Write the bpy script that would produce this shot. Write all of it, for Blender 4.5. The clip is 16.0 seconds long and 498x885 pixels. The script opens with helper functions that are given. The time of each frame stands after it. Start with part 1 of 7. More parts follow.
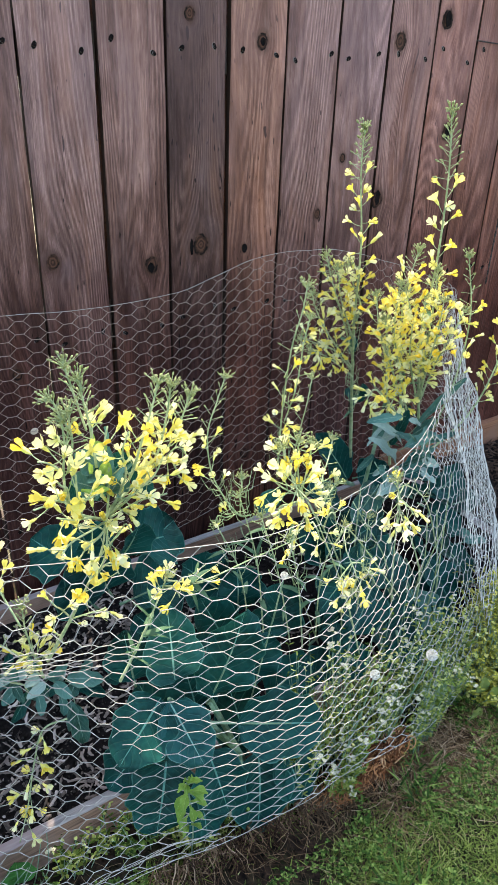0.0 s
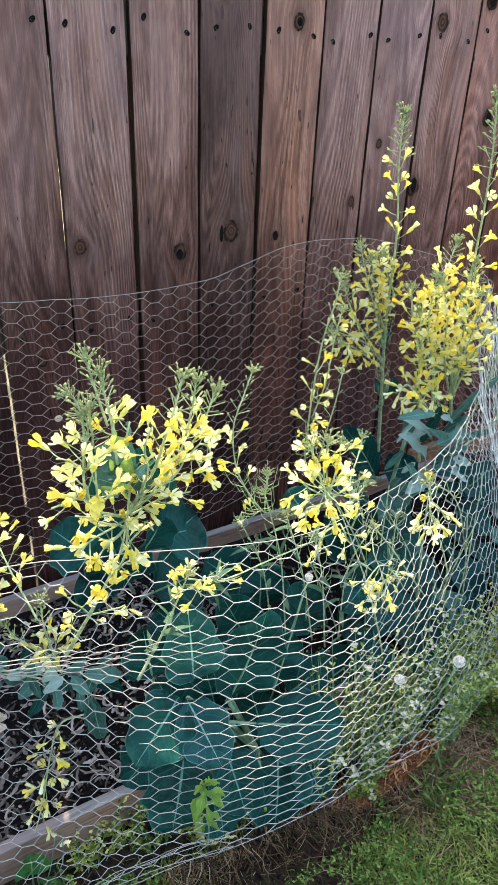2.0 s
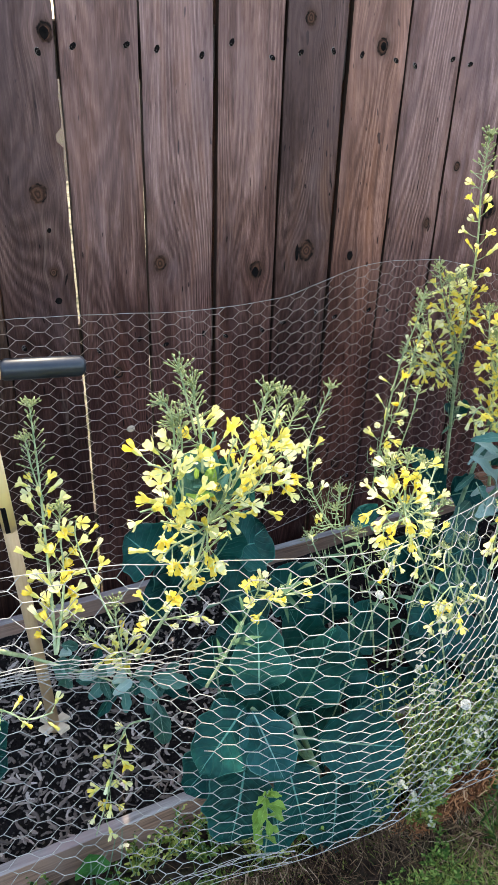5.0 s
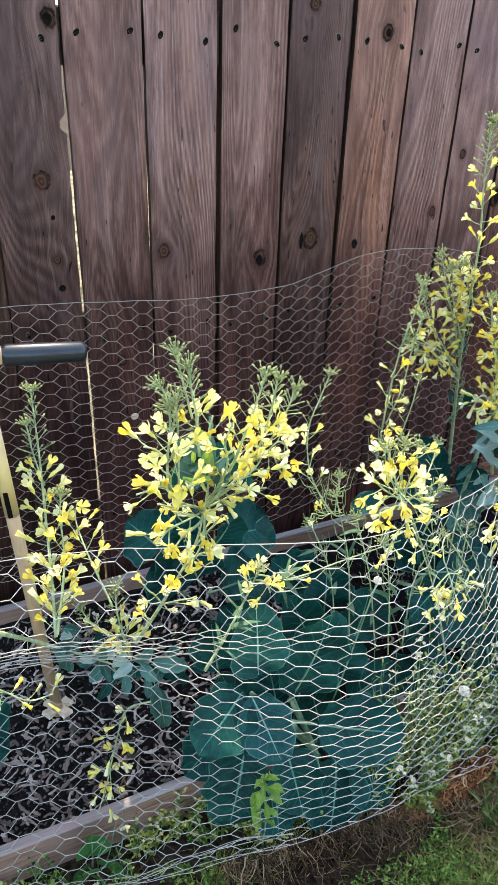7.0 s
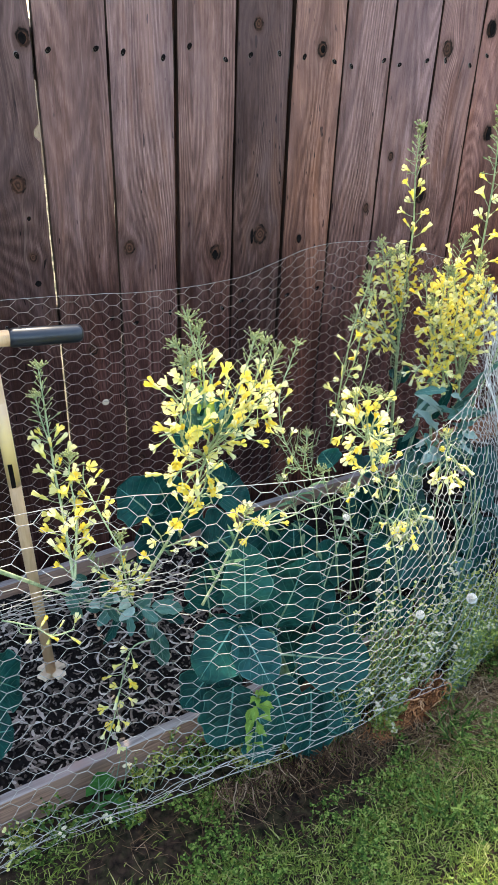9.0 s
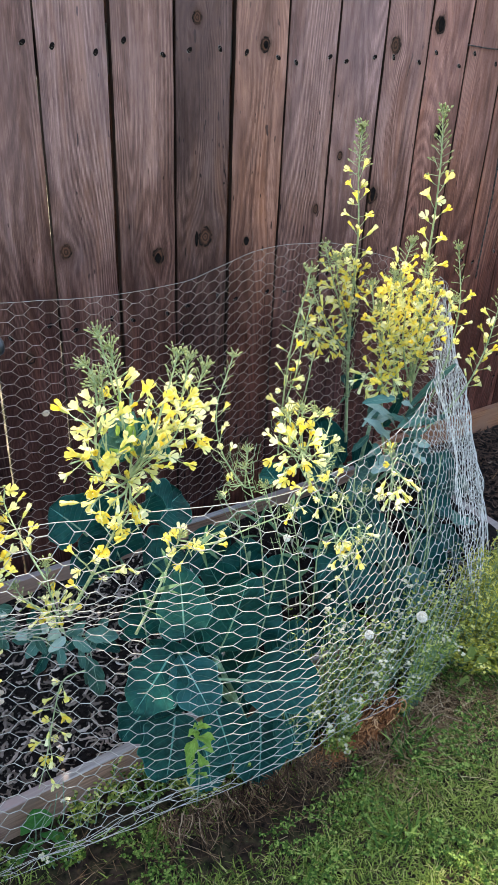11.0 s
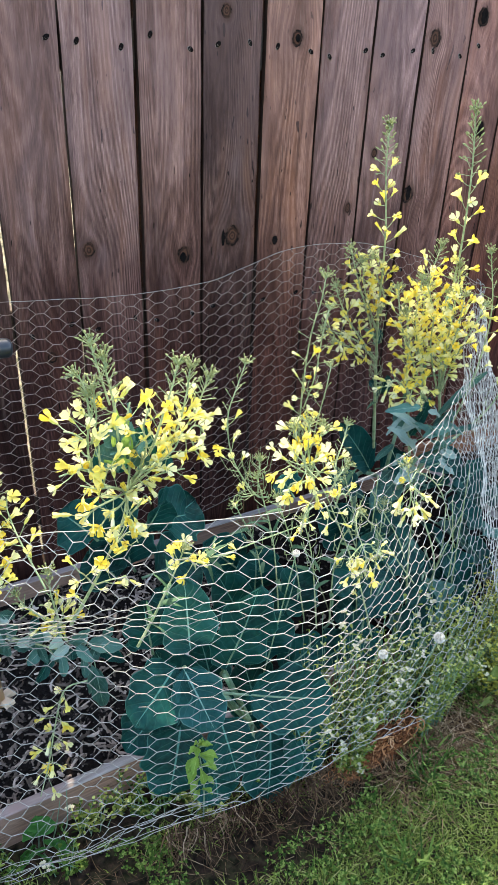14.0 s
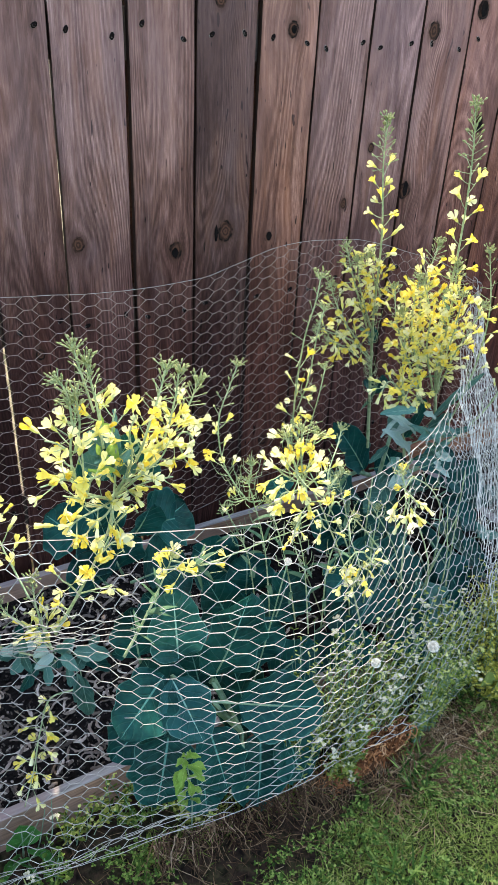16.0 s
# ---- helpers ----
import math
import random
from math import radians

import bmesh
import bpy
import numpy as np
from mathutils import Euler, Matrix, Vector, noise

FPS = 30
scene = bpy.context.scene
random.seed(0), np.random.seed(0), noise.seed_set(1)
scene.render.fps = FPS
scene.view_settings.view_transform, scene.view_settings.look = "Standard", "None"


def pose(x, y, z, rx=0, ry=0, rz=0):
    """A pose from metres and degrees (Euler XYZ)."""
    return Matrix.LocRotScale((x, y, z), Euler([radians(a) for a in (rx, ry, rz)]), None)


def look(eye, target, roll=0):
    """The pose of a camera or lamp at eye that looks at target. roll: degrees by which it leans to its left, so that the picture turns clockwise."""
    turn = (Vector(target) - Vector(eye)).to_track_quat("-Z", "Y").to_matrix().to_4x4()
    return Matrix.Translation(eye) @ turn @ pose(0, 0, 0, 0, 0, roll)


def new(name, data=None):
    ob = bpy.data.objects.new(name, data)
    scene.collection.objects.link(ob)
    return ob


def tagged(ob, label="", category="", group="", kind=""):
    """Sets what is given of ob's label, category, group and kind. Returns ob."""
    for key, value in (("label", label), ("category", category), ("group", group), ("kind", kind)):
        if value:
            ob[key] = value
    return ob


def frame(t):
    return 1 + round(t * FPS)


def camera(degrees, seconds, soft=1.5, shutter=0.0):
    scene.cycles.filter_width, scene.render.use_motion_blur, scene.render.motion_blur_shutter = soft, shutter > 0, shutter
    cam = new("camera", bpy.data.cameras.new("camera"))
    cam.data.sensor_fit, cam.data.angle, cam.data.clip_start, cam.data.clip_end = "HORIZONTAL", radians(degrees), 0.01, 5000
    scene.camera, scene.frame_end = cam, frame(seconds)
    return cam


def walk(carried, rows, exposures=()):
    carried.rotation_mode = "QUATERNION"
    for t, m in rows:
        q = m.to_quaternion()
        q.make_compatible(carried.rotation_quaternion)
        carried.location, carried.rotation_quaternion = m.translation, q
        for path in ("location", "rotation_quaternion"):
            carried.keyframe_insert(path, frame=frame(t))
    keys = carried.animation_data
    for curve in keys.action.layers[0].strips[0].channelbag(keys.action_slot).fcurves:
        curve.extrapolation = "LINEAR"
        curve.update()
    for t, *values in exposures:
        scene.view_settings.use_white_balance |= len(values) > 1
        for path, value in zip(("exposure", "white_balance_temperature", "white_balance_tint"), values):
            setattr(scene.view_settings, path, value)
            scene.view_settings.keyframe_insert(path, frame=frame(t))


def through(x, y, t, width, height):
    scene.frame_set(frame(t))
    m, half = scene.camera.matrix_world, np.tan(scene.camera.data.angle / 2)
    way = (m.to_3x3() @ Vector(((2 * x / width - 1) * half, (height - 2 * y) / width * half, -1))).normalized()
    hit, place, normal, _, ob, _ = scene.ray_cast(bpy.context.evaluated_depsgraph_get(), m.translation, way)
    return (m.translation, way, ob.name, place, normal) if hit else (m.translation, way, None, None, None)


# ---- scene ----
cam = camera(37.3, 16.0, soft=1.0)
PATH = [
    (0, (0.078, 0.175, 1.247), (1.047, 1.62, 0.262), 2.1),
    (0.5, (0.111, 0.176, 1.246), (1.122, 1.564, 0.221), 2.5),
    (1, (0.103, 0.184, 1.239), (1.062, 1.592, 0.19), 1.9),
    (1.5, (0.098, 0.194, 1.24), (1.031, 1.619, 0.192), 2.5),
    (2, (0.094, 0.204, 1.242), (0.997, 1.669, 0.223), 2.4),
    (2.5, (0.093, 0.205, 1.244), (0.998, 1.683, 0.246), 2.5),
    (3, (0.101, 0.197, 1.248), (1.081, 1.636, 0.263), 4.0),
    (3.5, (0.101, 0.191, 1.249), (1.084, 1.631, 0.269), 3.9),
    (4, (0.096, 0.189, 1.249), (1.058, 1.645, 0.272), 3.8),
    (4.5, (0.082, 0.197, 1.246), (0.936, 1.707, 0.251), 2.6),
    (5, (0.063, 0.203, 1.244), (0.844, 1.761, 0.262), 2.1),
    (7.3, (0.073, 0.191, 1.24), (0.818, 1.751, 0.234), 1.9),
    (7.5, (0.074, 0.192, 1.24), (0.785, 1.772, 0.241), 1.8),
    (8, (0.074, 0.187, 1.239), (0.736, 1.787, 0.237), 1.8),
    (8.5, (0.002, 0.122, 1.253), (0.887, 1.6, 0.238), 3.6),
    (9, (-0.069, 0.077, 1.261), (0.85, 1.554, 0.275), 2.3),
    (9.5, (-0.08, 0.065, 1.268), (0.889, 1.54, 0.328), 2.1),
    (10, (-0.054, 0.07, 1.263), (0.956, 1.504, 0.301), 2.2),
    (10.2, (-0.042, 0.079, 1.26), (0.971, 1.506, 0.291), 2.5),
    (12.5, (0.075, 0.122, 1.256), (0.979, 1.596, 0.251), 2.8),
    (13, (0.073, 0.123, 1.263), (0.964, 1.614, 0.272), 2.7),
    (13.5, (0.071, 0.123, 1.262), (0.966, 1.608, 0.266), 2.5),
    (14, (0.071, 0.122, 1.258), (0.958, 1.607, 0.254), 2.4),
    (14.5, (0.067, 0.134, 1.257), (0.929, 1.63, 0.248), 2.5),
    (15, (0.066, 0.148, 1.253), (0.907, 1.642, 0.222), 2.7),
    (15.5, (0.083, 0.151, 1.254), (0.951, 1.633, 0.23), 2.6),
    (16, (0.091, 0.15, 1.258), (0.988, 1.617, 0.237), 3.1),
]
walk(cam, [(t, look(eye, target, roll)) for t, eye, target, roll in PATH], [(0.0, 2.51, 7400, 9), (16.0, 2.51, 7400, 9)])

# ---- world, sun, exposure ----
SUN_TURN, SUN_HIGH = 12.0, 53.5      # degrees: from straight behind the fence towards +x; above the horizon
world = bpy.data.worlds.new("sky")
scene.world = world
world.use_nodes = True
wn = world.node_tree.nodes
sky = wn.new("ShaderNodeTexSky")
sky.sky_type = "NISHITA"
sky.sun_disc = False
sky.sun_elevation, sky.sun_rotation = radians(SUN_HIGH), radians(SUN_TURN)
sky.air_density, sky.dust_density = 1.0, 1.5
world.node_tree.links.new(sky.outputs[0], wn["Background"].inputs[0])
wn["Background"].inputs[1].default_value = 0.15
sun_data = bpy.data.lights.new("sun", "SUN")
sun_data.energy, sun_data.angle, sun_data.color = 1.85, radians(0.53), (1.0, 0.93, 0.82)
sun = new("sun", sun_data)
sun_from = Vector((math.sin(radians(SUN_TURN)) * math.cos(radians(SUN_HIGH)), math.cos(radians(SUN_TURN)) * math.cos(radians(SUN_HIGH)), math.sin(radians(SUN_HIGH))))
sun.matrix_world = look(sun_from * 20, (0, 0, 0))


# ---- materials ----
class Nodes:
    """A short way to wire a node material."""

    def __init__(self, name, rough=0.7, metal=0.0):
        self.mat = bpy.data.materials.new(name)
        self.mat.use_nodes = True
        self.tree = self.mat.node_tree
        self.bsdf = self.tree.nodes["Principled BSDF"]
        self.bsdf.inputs["Roughness"].default_value = rough
        self.bsdf.inputs["Metallic"].default_value = metal
        self.bsdf.inputs["Specular IOR Level"].default_value = 0.10

    def put(self, socket, value):
        if isinstance(value, bpy.types.NodeSocket):
            self.tree.links.new(value, socket)
        elif value is not None:
            socket.default_value = value

    def node(self, kind, out=0, **values):
        n = self.tree.nodes.new("ShaderNode" + kind)
        for key, value in values.items():
            if key.startswith("i_"):
                self.put(n.inputs[int(key[2:])], value)
            elif key == "op":
                n.operation = value
            elif key == "source":
                n.attribute_type = value
            elif key == "name":
                n.attribute_name = value
        return n.outputs[out]

    def math(self, op, a, b=0.0, c=0.0):
        return self.node("Math", op=op, i_0=a, i_1=b, i_2=c)

    def coord(self, which="Object"):
        return self.tree.nodes.new("ShaderNodeTexCoord").outputs[which]

    def scaled(self, vec, s):
        n = self.tree.nodes.new("ShaderNodeMapping")
        self.put(n.inputs[0], vec)
        n.inputs["Scale"].default_value = s
        return n.outputs[0]

    def noise(self, vec, scale, detail=4.0, rough=0.55, warp=0.0):
        n = self.tree.nodes.new("ShaderNodeTexNoise")
        self.put(n.inputs["Vector"], vec)
        n.inputs["Scale"].default_value = scale
        n.inputs["Detail"].default_value = detail
        n.inputs["Roughness"].default_value = rough
        n.inputs["Distortion"].default_value = warp
        return n.outputs[0]

    def ramp(self, value, *stops):
        n = self.tree.nodes.new("ShaderNodeValToRGB")
        self.put(n.inputs[0], value)
        el = n.color_ramp.elements
        while len(el) < len(stops):
            el.new(0.5)
        for e, (p, c) in zip(el, stops):
            e.position = p
            e.color = (*c, 1) if len(c) == 3 else c
        return n.outputs[0]

    def mix(self, f, a, b, blend="MIX"):
        n = self.tree.nodes.new("ShaderNodeMix")
        n.data_type, n.blend_type = "RGBA", blend
        self.put(n.inputs[0], f)
        self.put(n.inputs[6], (*a, 1) if isinstance(a, tuple) else a)
        self.put(n.inputs[7], (*b, 1) if isinstance(b, tuple) else b)
        return n.outputs[2]

    def spread(self):
        return self.tree.nodes.new("ShaderNodeObjectInfo").outputs["Random"]

    def island(self):
        return self.tree.nodes.new("ShaderNodeNewGeometry").outputs["Random Per Island"]

    def bump(self, height, strength=0.3, distance=0.002):
        n = self.tree.nodes.new("ShaderNodeBump")
        n.inputs["Strength"].default_value = strength
        n.inputs["Distance"].default_value = distance
        self.put(n.inputs["Height"], height)
        self.tree.links.new(n.outputs[0], self.bsdf.inputs["Normal"])

    def colour(self, c):
        self.put(self.bsdf.inputs["Base Color"], (*c, 1) if isinstance(c, tuple) else c)
        return self

    def see_through(self, c, amount=0.35):
        """Lets light shine through a thin leaf or petal."""
        t = self.tree.nodes.new("ShaderNodeBsdfTranslucent")
        self.put(t.inputs[0], c)
        m = self.tree.nodes.new("ShaderNodeMixShader")
        m.inputs[0].default_value = amount
        out = self.tree.nodes["Material Output"]
        self.tree.links.new(self.bsdf.outputs[0], m.inputs[1])
        self.tree.links.new(t.outputs[0], m.inputs[2])
        self.tree.links.new(m.outputs[0], out.inputs[0])


def fence_wood():
    """Stained cedar: fine lines, rings that arch up the board, blotches, worm slits and up to three knots a board."""
    n = Nodes("weathered_stained_cedar", 0.62)
    xyz = n.tree.nodes.new("ShaderNodeSeparateXYZ")
    n.put(xyz.inputs[0], n.coord())
    x, z = xyz.outputs[0], xyz.outputs[2]
    seed = n.math("MULTIPLY", n.spread(), 37.0)
    ragged = n.math("MULTIPLY", n.math("SUBTRACT", n.noise(n.coord(), 75, 3, 0.6), 0.5), 1.5)
    shift, core = None, None
    for key in ("knot_a", "knot_b", "knot_c"):
        at = n.tree.nodes.new("ShaderNodeSeparateXYZ")
        n.put(at.inputs[0], n.node("Attribute", 1, source="OBJECT", name=key))
        dx = n.math("SUBTRACT", x, at.outputs[0])
        dz = n.math("MULTIPLY", n.math("SUBTRACT", z, at.outputs[1]), 0.8)
        far = n.math("SQRT", n.math("ADD", n.math("MULTIPLY", dx, dx), n.math("MULTIPLY", dz, dz)))
        near = n.math("DIVIDE", far, n.math("MAXIMUM", at.outputs[2], 0.0005))
        bell = n.math("DIVIDE", 1.0, n.math("ADD", 1.0, n.math("MULTIPLY", n.math("MULTIPLY", near, near), 0.22)))
        push = n.math("MULTIPLY", n.math("MULTIPLY", dx, bell), -0.85)
        shift = push if shift is None else n.math("ADD", shift, push)
        core = near if core is None else n.math("MINIMUM", core, near)
    gx = n.math("ADD", x, shift)

    def along(stretch):
        comb = n.tree.nodes.new("ShaderNodeCombineXYZ")
        n.put(comb.inputs[0], gx), n.put(comb.inputs[1], seed), n.put(comb.inputs[2], n.math("MULTIPLY", z, stretch))
        return comb.outputs[0]

    grain = n.noise(along(0.03), 1100, 3, 0.65, 0.1)
    lines = n.noise(along(0.009), 560, 3, 0.6, 0.05)
    swell = n.noise(along(0.11), 7.0, 1, 0.3, 0.25)
    rings = n.math("MULTIPLY_ADD", n.math("SINE", n.math("MULTIPLY", swell, 300.0)), 0.5, 0.5)
    bands = n.noise(along(0.10), 30, 3, 0.5, 0.8)
    blotch = n.noise(along(0.24), 11, 4, 0.62)
    mixed = n.math("ADD", n.math("MULTIPLY", grain, 0.50), n.math("ADD", n.math("MULTIPLY", lines, 0.36), n.math("MULTIPLY", rings, 0.13)))
    base = n.ramp(mixed, (0.36, (0.056, 0.031, 0.022)), (0.46, (0.126, 0.072, 0.052)), (0.54, (0.180, 0.106, 0.077)), (0.66, (0.320, 0.203, 0.152)))
    base = n.mix(n.ramp(bands, (0.50, (0, 0, 0)), (0.68, (0.5, 0.5, 0.5))), base, (0.2052, 0.1037, 0.0595))
    base = n.mix(n.ramp(blotch, (0.38, (0.75, 0.75, 0.75)), (0.60, (0, 0, 0))), base, (0.050, 0.027, 0.020))
    base = n.mix(n.ramp(n.noise(along(0.3), 17, 4, 0.65), (0.56, (0, 0, 0)), (0.74, (0.35, 0.35, 0.35))), base, (0.2508, 0.1752, 0.1505))
    slit = n.noise(along(0.22), 120, 1, 0.4)
    base = n.mix(n.ramp(slit, (0.735, (0, 0, 0)), (0.755, (0.9, 0.9, 0.9))), base, (0.0091, 0.0057, 0.0049))
    # darker and redder towards the foot, greyer towards the top, with ragged edges
    ragged_z = n.math("ADD", z, n.math("MULTIPLY", n.math("SUBTRACT", n.noise(along(0.35), 13, 4, 0.6), 0.5), 0.55))
    base = n.mix(n.ramp(ragged_z, (0.56, (0.95, 0.95, 0.95)), (0.94, (0.0, 0.0, 0.0))), base, n.mix(1.0, base, (0.37, 0.265, 0.265), "MULTIPLY"))
    base = n.mix(n.ramp(n.math("MULTIPLY", ragged_z, 0.6), (0.54, (0, 0, 0)), (0.72, (0.32, 0.32, 0.32))), base, (0.215, 0.148, 0.132))
    base = n.mix(0.8, base, n.node("Attribute", 0, source="OBJECT", name="tint"), "MULTIPLY")
    worn = n.noise(along(0.13), 30, 5, 0.72)
    base = n.mix(n.ramp(worn, (0.38, (0.7, 0.7, 0.7)), (0.52, (0, 0, 0))), base, n.mix(1.0, base, (0.50, 0.45, 0.43), "MULTIPLY"))
    base = n.mix(n.ramp(n.noise(along(0.06), 75, 4, 0.7), (0.60, (0, 0, 0)), (0.76, (0.30, 0.30, 0.30))), base, (0.33, 0.225, 0.180))
    base = n.mix(1.0, base, (1.22, 1.14, 1.13), "MULTIPLY")
    edge = n.math("ADD", core, n.math("MULTIPLY", ragged, 0.55))
    halo = n.ramp(n.math("MULTIPLY", edge, 0.4), (0.30, (0.75, 0.75, 0.75)), (0.72, (0, 0, 0)))
    base = n.mix(halo, base, (0.0646, 0.0300, 0.0196))
    turns = n.math("MULTIPLY_ADD", n.math("SINE", n.math("MULTIPLY", edge, 15.0)), 0.5, 0.5)
    heart = n.mix(turns, (0.0342, 0.0157, 0.0105), (0.0950, 0.0415, 0.0252))
    base = n.mix(n.ramp(edge, (0.85, (1, 1, 1)), (1.0, (0, 0, 0))), base, heart)
    crack = n.math("ABSOLUTE", n.math("SUBTRACT", edge, 0.92))
    base = n.mix(n.math("MULTIPLY", n.ramp(crack, (0.05, (1, 1, 1)), (0.20, (0, 0, 0))), n.ramp(n.noise(n.coord(), 45, 2), (0.40, (0, 0, 0)), (0.54, (1, 1, 1)))), base, (0.0076, 0.0043, 0.0035))
    n.colour(base)
    n.bump(n.math("ADD", n.math("MULTIPLY", mixed, 1.4), n.math("MULTIPLY", bands, 0.4)), 0.6, 0.0016)
    n.put(n.bsdf.inputs["Roughness"], n.math("MULTIPLY_ADD", grain, 0.3, 0.46))
    return n.mat


def plain_wood(name, light, dark, grey, rough=0.7, along=0):
    n = Nodes(name, rough)
    s = [60, 60, 60]
    s[along] = 3
    g = n.noise(n.scaled(n.coord(), tuple(s)), 3.0, 5, 0.62, 0.5)
    b = n.noise(n.coord(), 9, 4, 0.6)
    c = n.ramp(g, (0.3, dark), (0.65, light))
    n.colour(n.mix(n.ramp(b, (0.42, (0, 0, 0)), (0.65, (1, 1, 1))), c, grey))
    n.bump(g, 0.5, 0.0012)
    return n.mat


def leaf_mat(name, low, high, vein, count=7.0, rough=0.42, through=0.22):
    """A leaf: UV x runs across from -1 to 1, y from stalk to tip."""
    n = Nodes(name, rough)
    n.bsdf.inputs["Specular IOR Level"].default_value = 0.10
    uv = n.tree.nodes.new("ShaderNodeSeparateXYZ")
    n.put(uv.inputs[0], n.coord("UV"))
    u = n.math("ABSOLUTE", n.math("SUBTRACT", n.math("MULTIPLY", uv.outputs[0], 2.0), 1.0))
    v = uv.outputs[1]
    rib = n.ramp(n.math("DIVIDE", u, n.math("MULTIPLY_ADD", v, -0.040, 0.058)), (0.45, (1, 1, 1)), (1.0, (0, 0, 0)))
    wob = n.noise(n.coord(), 22, 2)
    run = n.math("ADD", n.math("MULTIPLY", v, count), n.math("ADD", n.math("MULTIPLY", u, -2.1), n.math("MULTIPLY", wob, 0.6)))
    saw = n.math("ABSOLUTE", n.math("SUBTRACT", n.math("FRACT", run), 0.5))
    side = n.ramp(saw, (0.0, (1, 1, 1)), (0.045, (0.35, 0.35, 0.35)), (0.12, (0, 0, 0)))
    side = n.math("MULTIPLY", side, n.math("SUBTRACT", 0.42, n.math("MULTIPLY", u, 0.36)))
    fine = n.noise(n.coord(), 130, 3)
    wide = n.noise(n.coord(), 14, 3)
    c = n.mix(n.ramp(n.math("MULTIPLY_ADD", fine, 0.35, n.math("MULTIPLY", wide, 0.65)), (0.35, (0, 0, 0)), (0.66, (1, 1, 1))), low, high)
    c = n.mix(n.math("MULTIPLY", n.spread(), 0.35), c, (high[0] * 0.8, high[1] * 0.95, high[2] * 1.15))
    bloom = n.noise(n.coord(), 32, 4, 0.6)
    c = n.mix(n.ramp(bloom, (0.45, (0, 0, 0)), (0.72, (0.22, 0.22, 0.22))), c, tuple(0.5 * a + 0.28 * b for a, b in zip(high, vein)))
    c = n.mix(n.math("MAXIMUM", rib, n.math("MULTIPLY", side, 0.7)), c, vein)
    c = n.mix(n.ramp(u, (0.955, (0, 0, 0)), (0.985, (0.45, 0.45, 0.45))), c, vein)
    n.colour(c)
    n.bump(n.math("ADD", n.math("MULTIPLY", side, -1.0), n.math("MULTIPLY", wide, 1.6)), 0.8, 0.004)
    n.see_through(c, through)
    return n.mat


def simple(name, low, high, scale=60.0, rough=0.6, metal=0.0, bump=0.2, through=0.0, island=0.0, spread=0.0):
    n = Nodes(name, rough, metal)
    g = n.noise(n.coord(), scale, 4)
    c = n.mix(n.ramp(g, (0.35, (0, 0, 0)), (0.65, (1, 1, 1))), low, high)
    if island:
        c = n.mix(n.math("MULTIPLY", n.island(), island), c, high)
    if spread:
        c = n.mix(n.math("MULTIPLY", n.spread(), spread), c, high)
    n.colour(c)
    if bump:
        n.bump(g, bump, 0.001)
    if through:
        n.see_through(c, through)
    return n.mat


def many(name, through, rough, *stops):
    """For stuff: each loose piece takes a colour of its own from the ramp."""
    n = Nodes(name, rough)
    c = n.ramp(n.island(), *stops)
    patch = n.noise(n.coord(), 5.0, 3)
    c = n.mix(n.ramp(patch, (0.4, (0, 0, 0)), (0.68, (0.4, 0.4, 0.4))), c, stops[-2][1])
    n.colour(c)
    if through:
        n.see_through(c, through)
    return n.mat


def lawn_soil():
    """Earth with short turf: green and brown mixed finely, in soft patches."""
    n = Nodes("lawn_soil", 0.95)
    g, f, t = n.noise(n.coord(), 1.3, 5, 0.65), n.noise(n.coord(), 70, 4), n.noise(n.coord(), 26, 5, 0.7)
    c = n.mix(n.ramp(f, (0.35, (0, 0, 0)), (0.65, (1, 1, 1))), (0.008, 0.005, 0.004), (0.050, 0.030, 0.020))
    turf = n.mix(n.ramp(f, (0.35, (0, 0, 0)), (0.65, (1, 1, 1))), (0.018, 0.034, 0.008), (0.058, 0.088, 0.020))
    c = n.mix(n.ramp(n.math("MULTIPLY_ADD", t, 0.6, n.math("MULTIPLY", g, 0.4)), (0.48, (0, 0, 0)), (0.66, (0.4, 0.4, 0.4))), c, turf)
    n.colour(c)
    n.bump(f, 0.8, 0.006)
    return n.mat


def bed_soil_mat():
    n = Nodes("dark_bed_soil", 0.92)
    g, f = n.noise(n.coord(), 18, 5), n.noise(n.coord(), 120, 4)
    c = n.mix(n.ramp(f, (0.35, (0, 0, 0)), (0.7, (1, 1, 1))), (0.0032, 0.0025, 0.0022), (0.016, 0.012, 0.0105))
    n.colour(n.mix(n.ramp(g, (0.5, (0, 0, 0)), (0.7, (0.5, 0.5, 0.5))), c, (0.0146, 0.0132, 0.0137)))
    n.bump(n.math("ADD", g, f), 0.9, 0.006)
    return n.mat


M_FENCE = fence_wood()
M_KICK = plain_wood("red_cedar_skirting", (0.34, 0.150, 0.080), (0.17, 0.070, 0.038), (0.25, 0.125, 0.080))
M_RAIL = plain_wood("fence_rail_wood", (0.104, 0.072, 0.048), (0.048, 0.032, 0.024), (0.08, 0.064, 0.056))
M_BED = plain_wood("weathered_bed_board", (0.40, 0.228, 0.155), (0.13, 0.072, 0.050), (0.325, 0.207, 0.157))
M_BEDTOP = plain_wood("grey_weathered_edge", (0.365, 0.326, 0.304), (0.188, 0.160, 0.144), (0.298, 0.2162, 0.1978))
# wood of the board sides, the shade of the gaps put into its colour
M_GAP_SHADE = plain_wood("gap_shade_edge", (0.050, 0.028, 0.020), (0.020, 0.012, 0.009), (0.034, 0.020, 0.015), 0.85, 2)
M_LAWN = lawn_soil()
M_SOIL = bed_soil_mat()
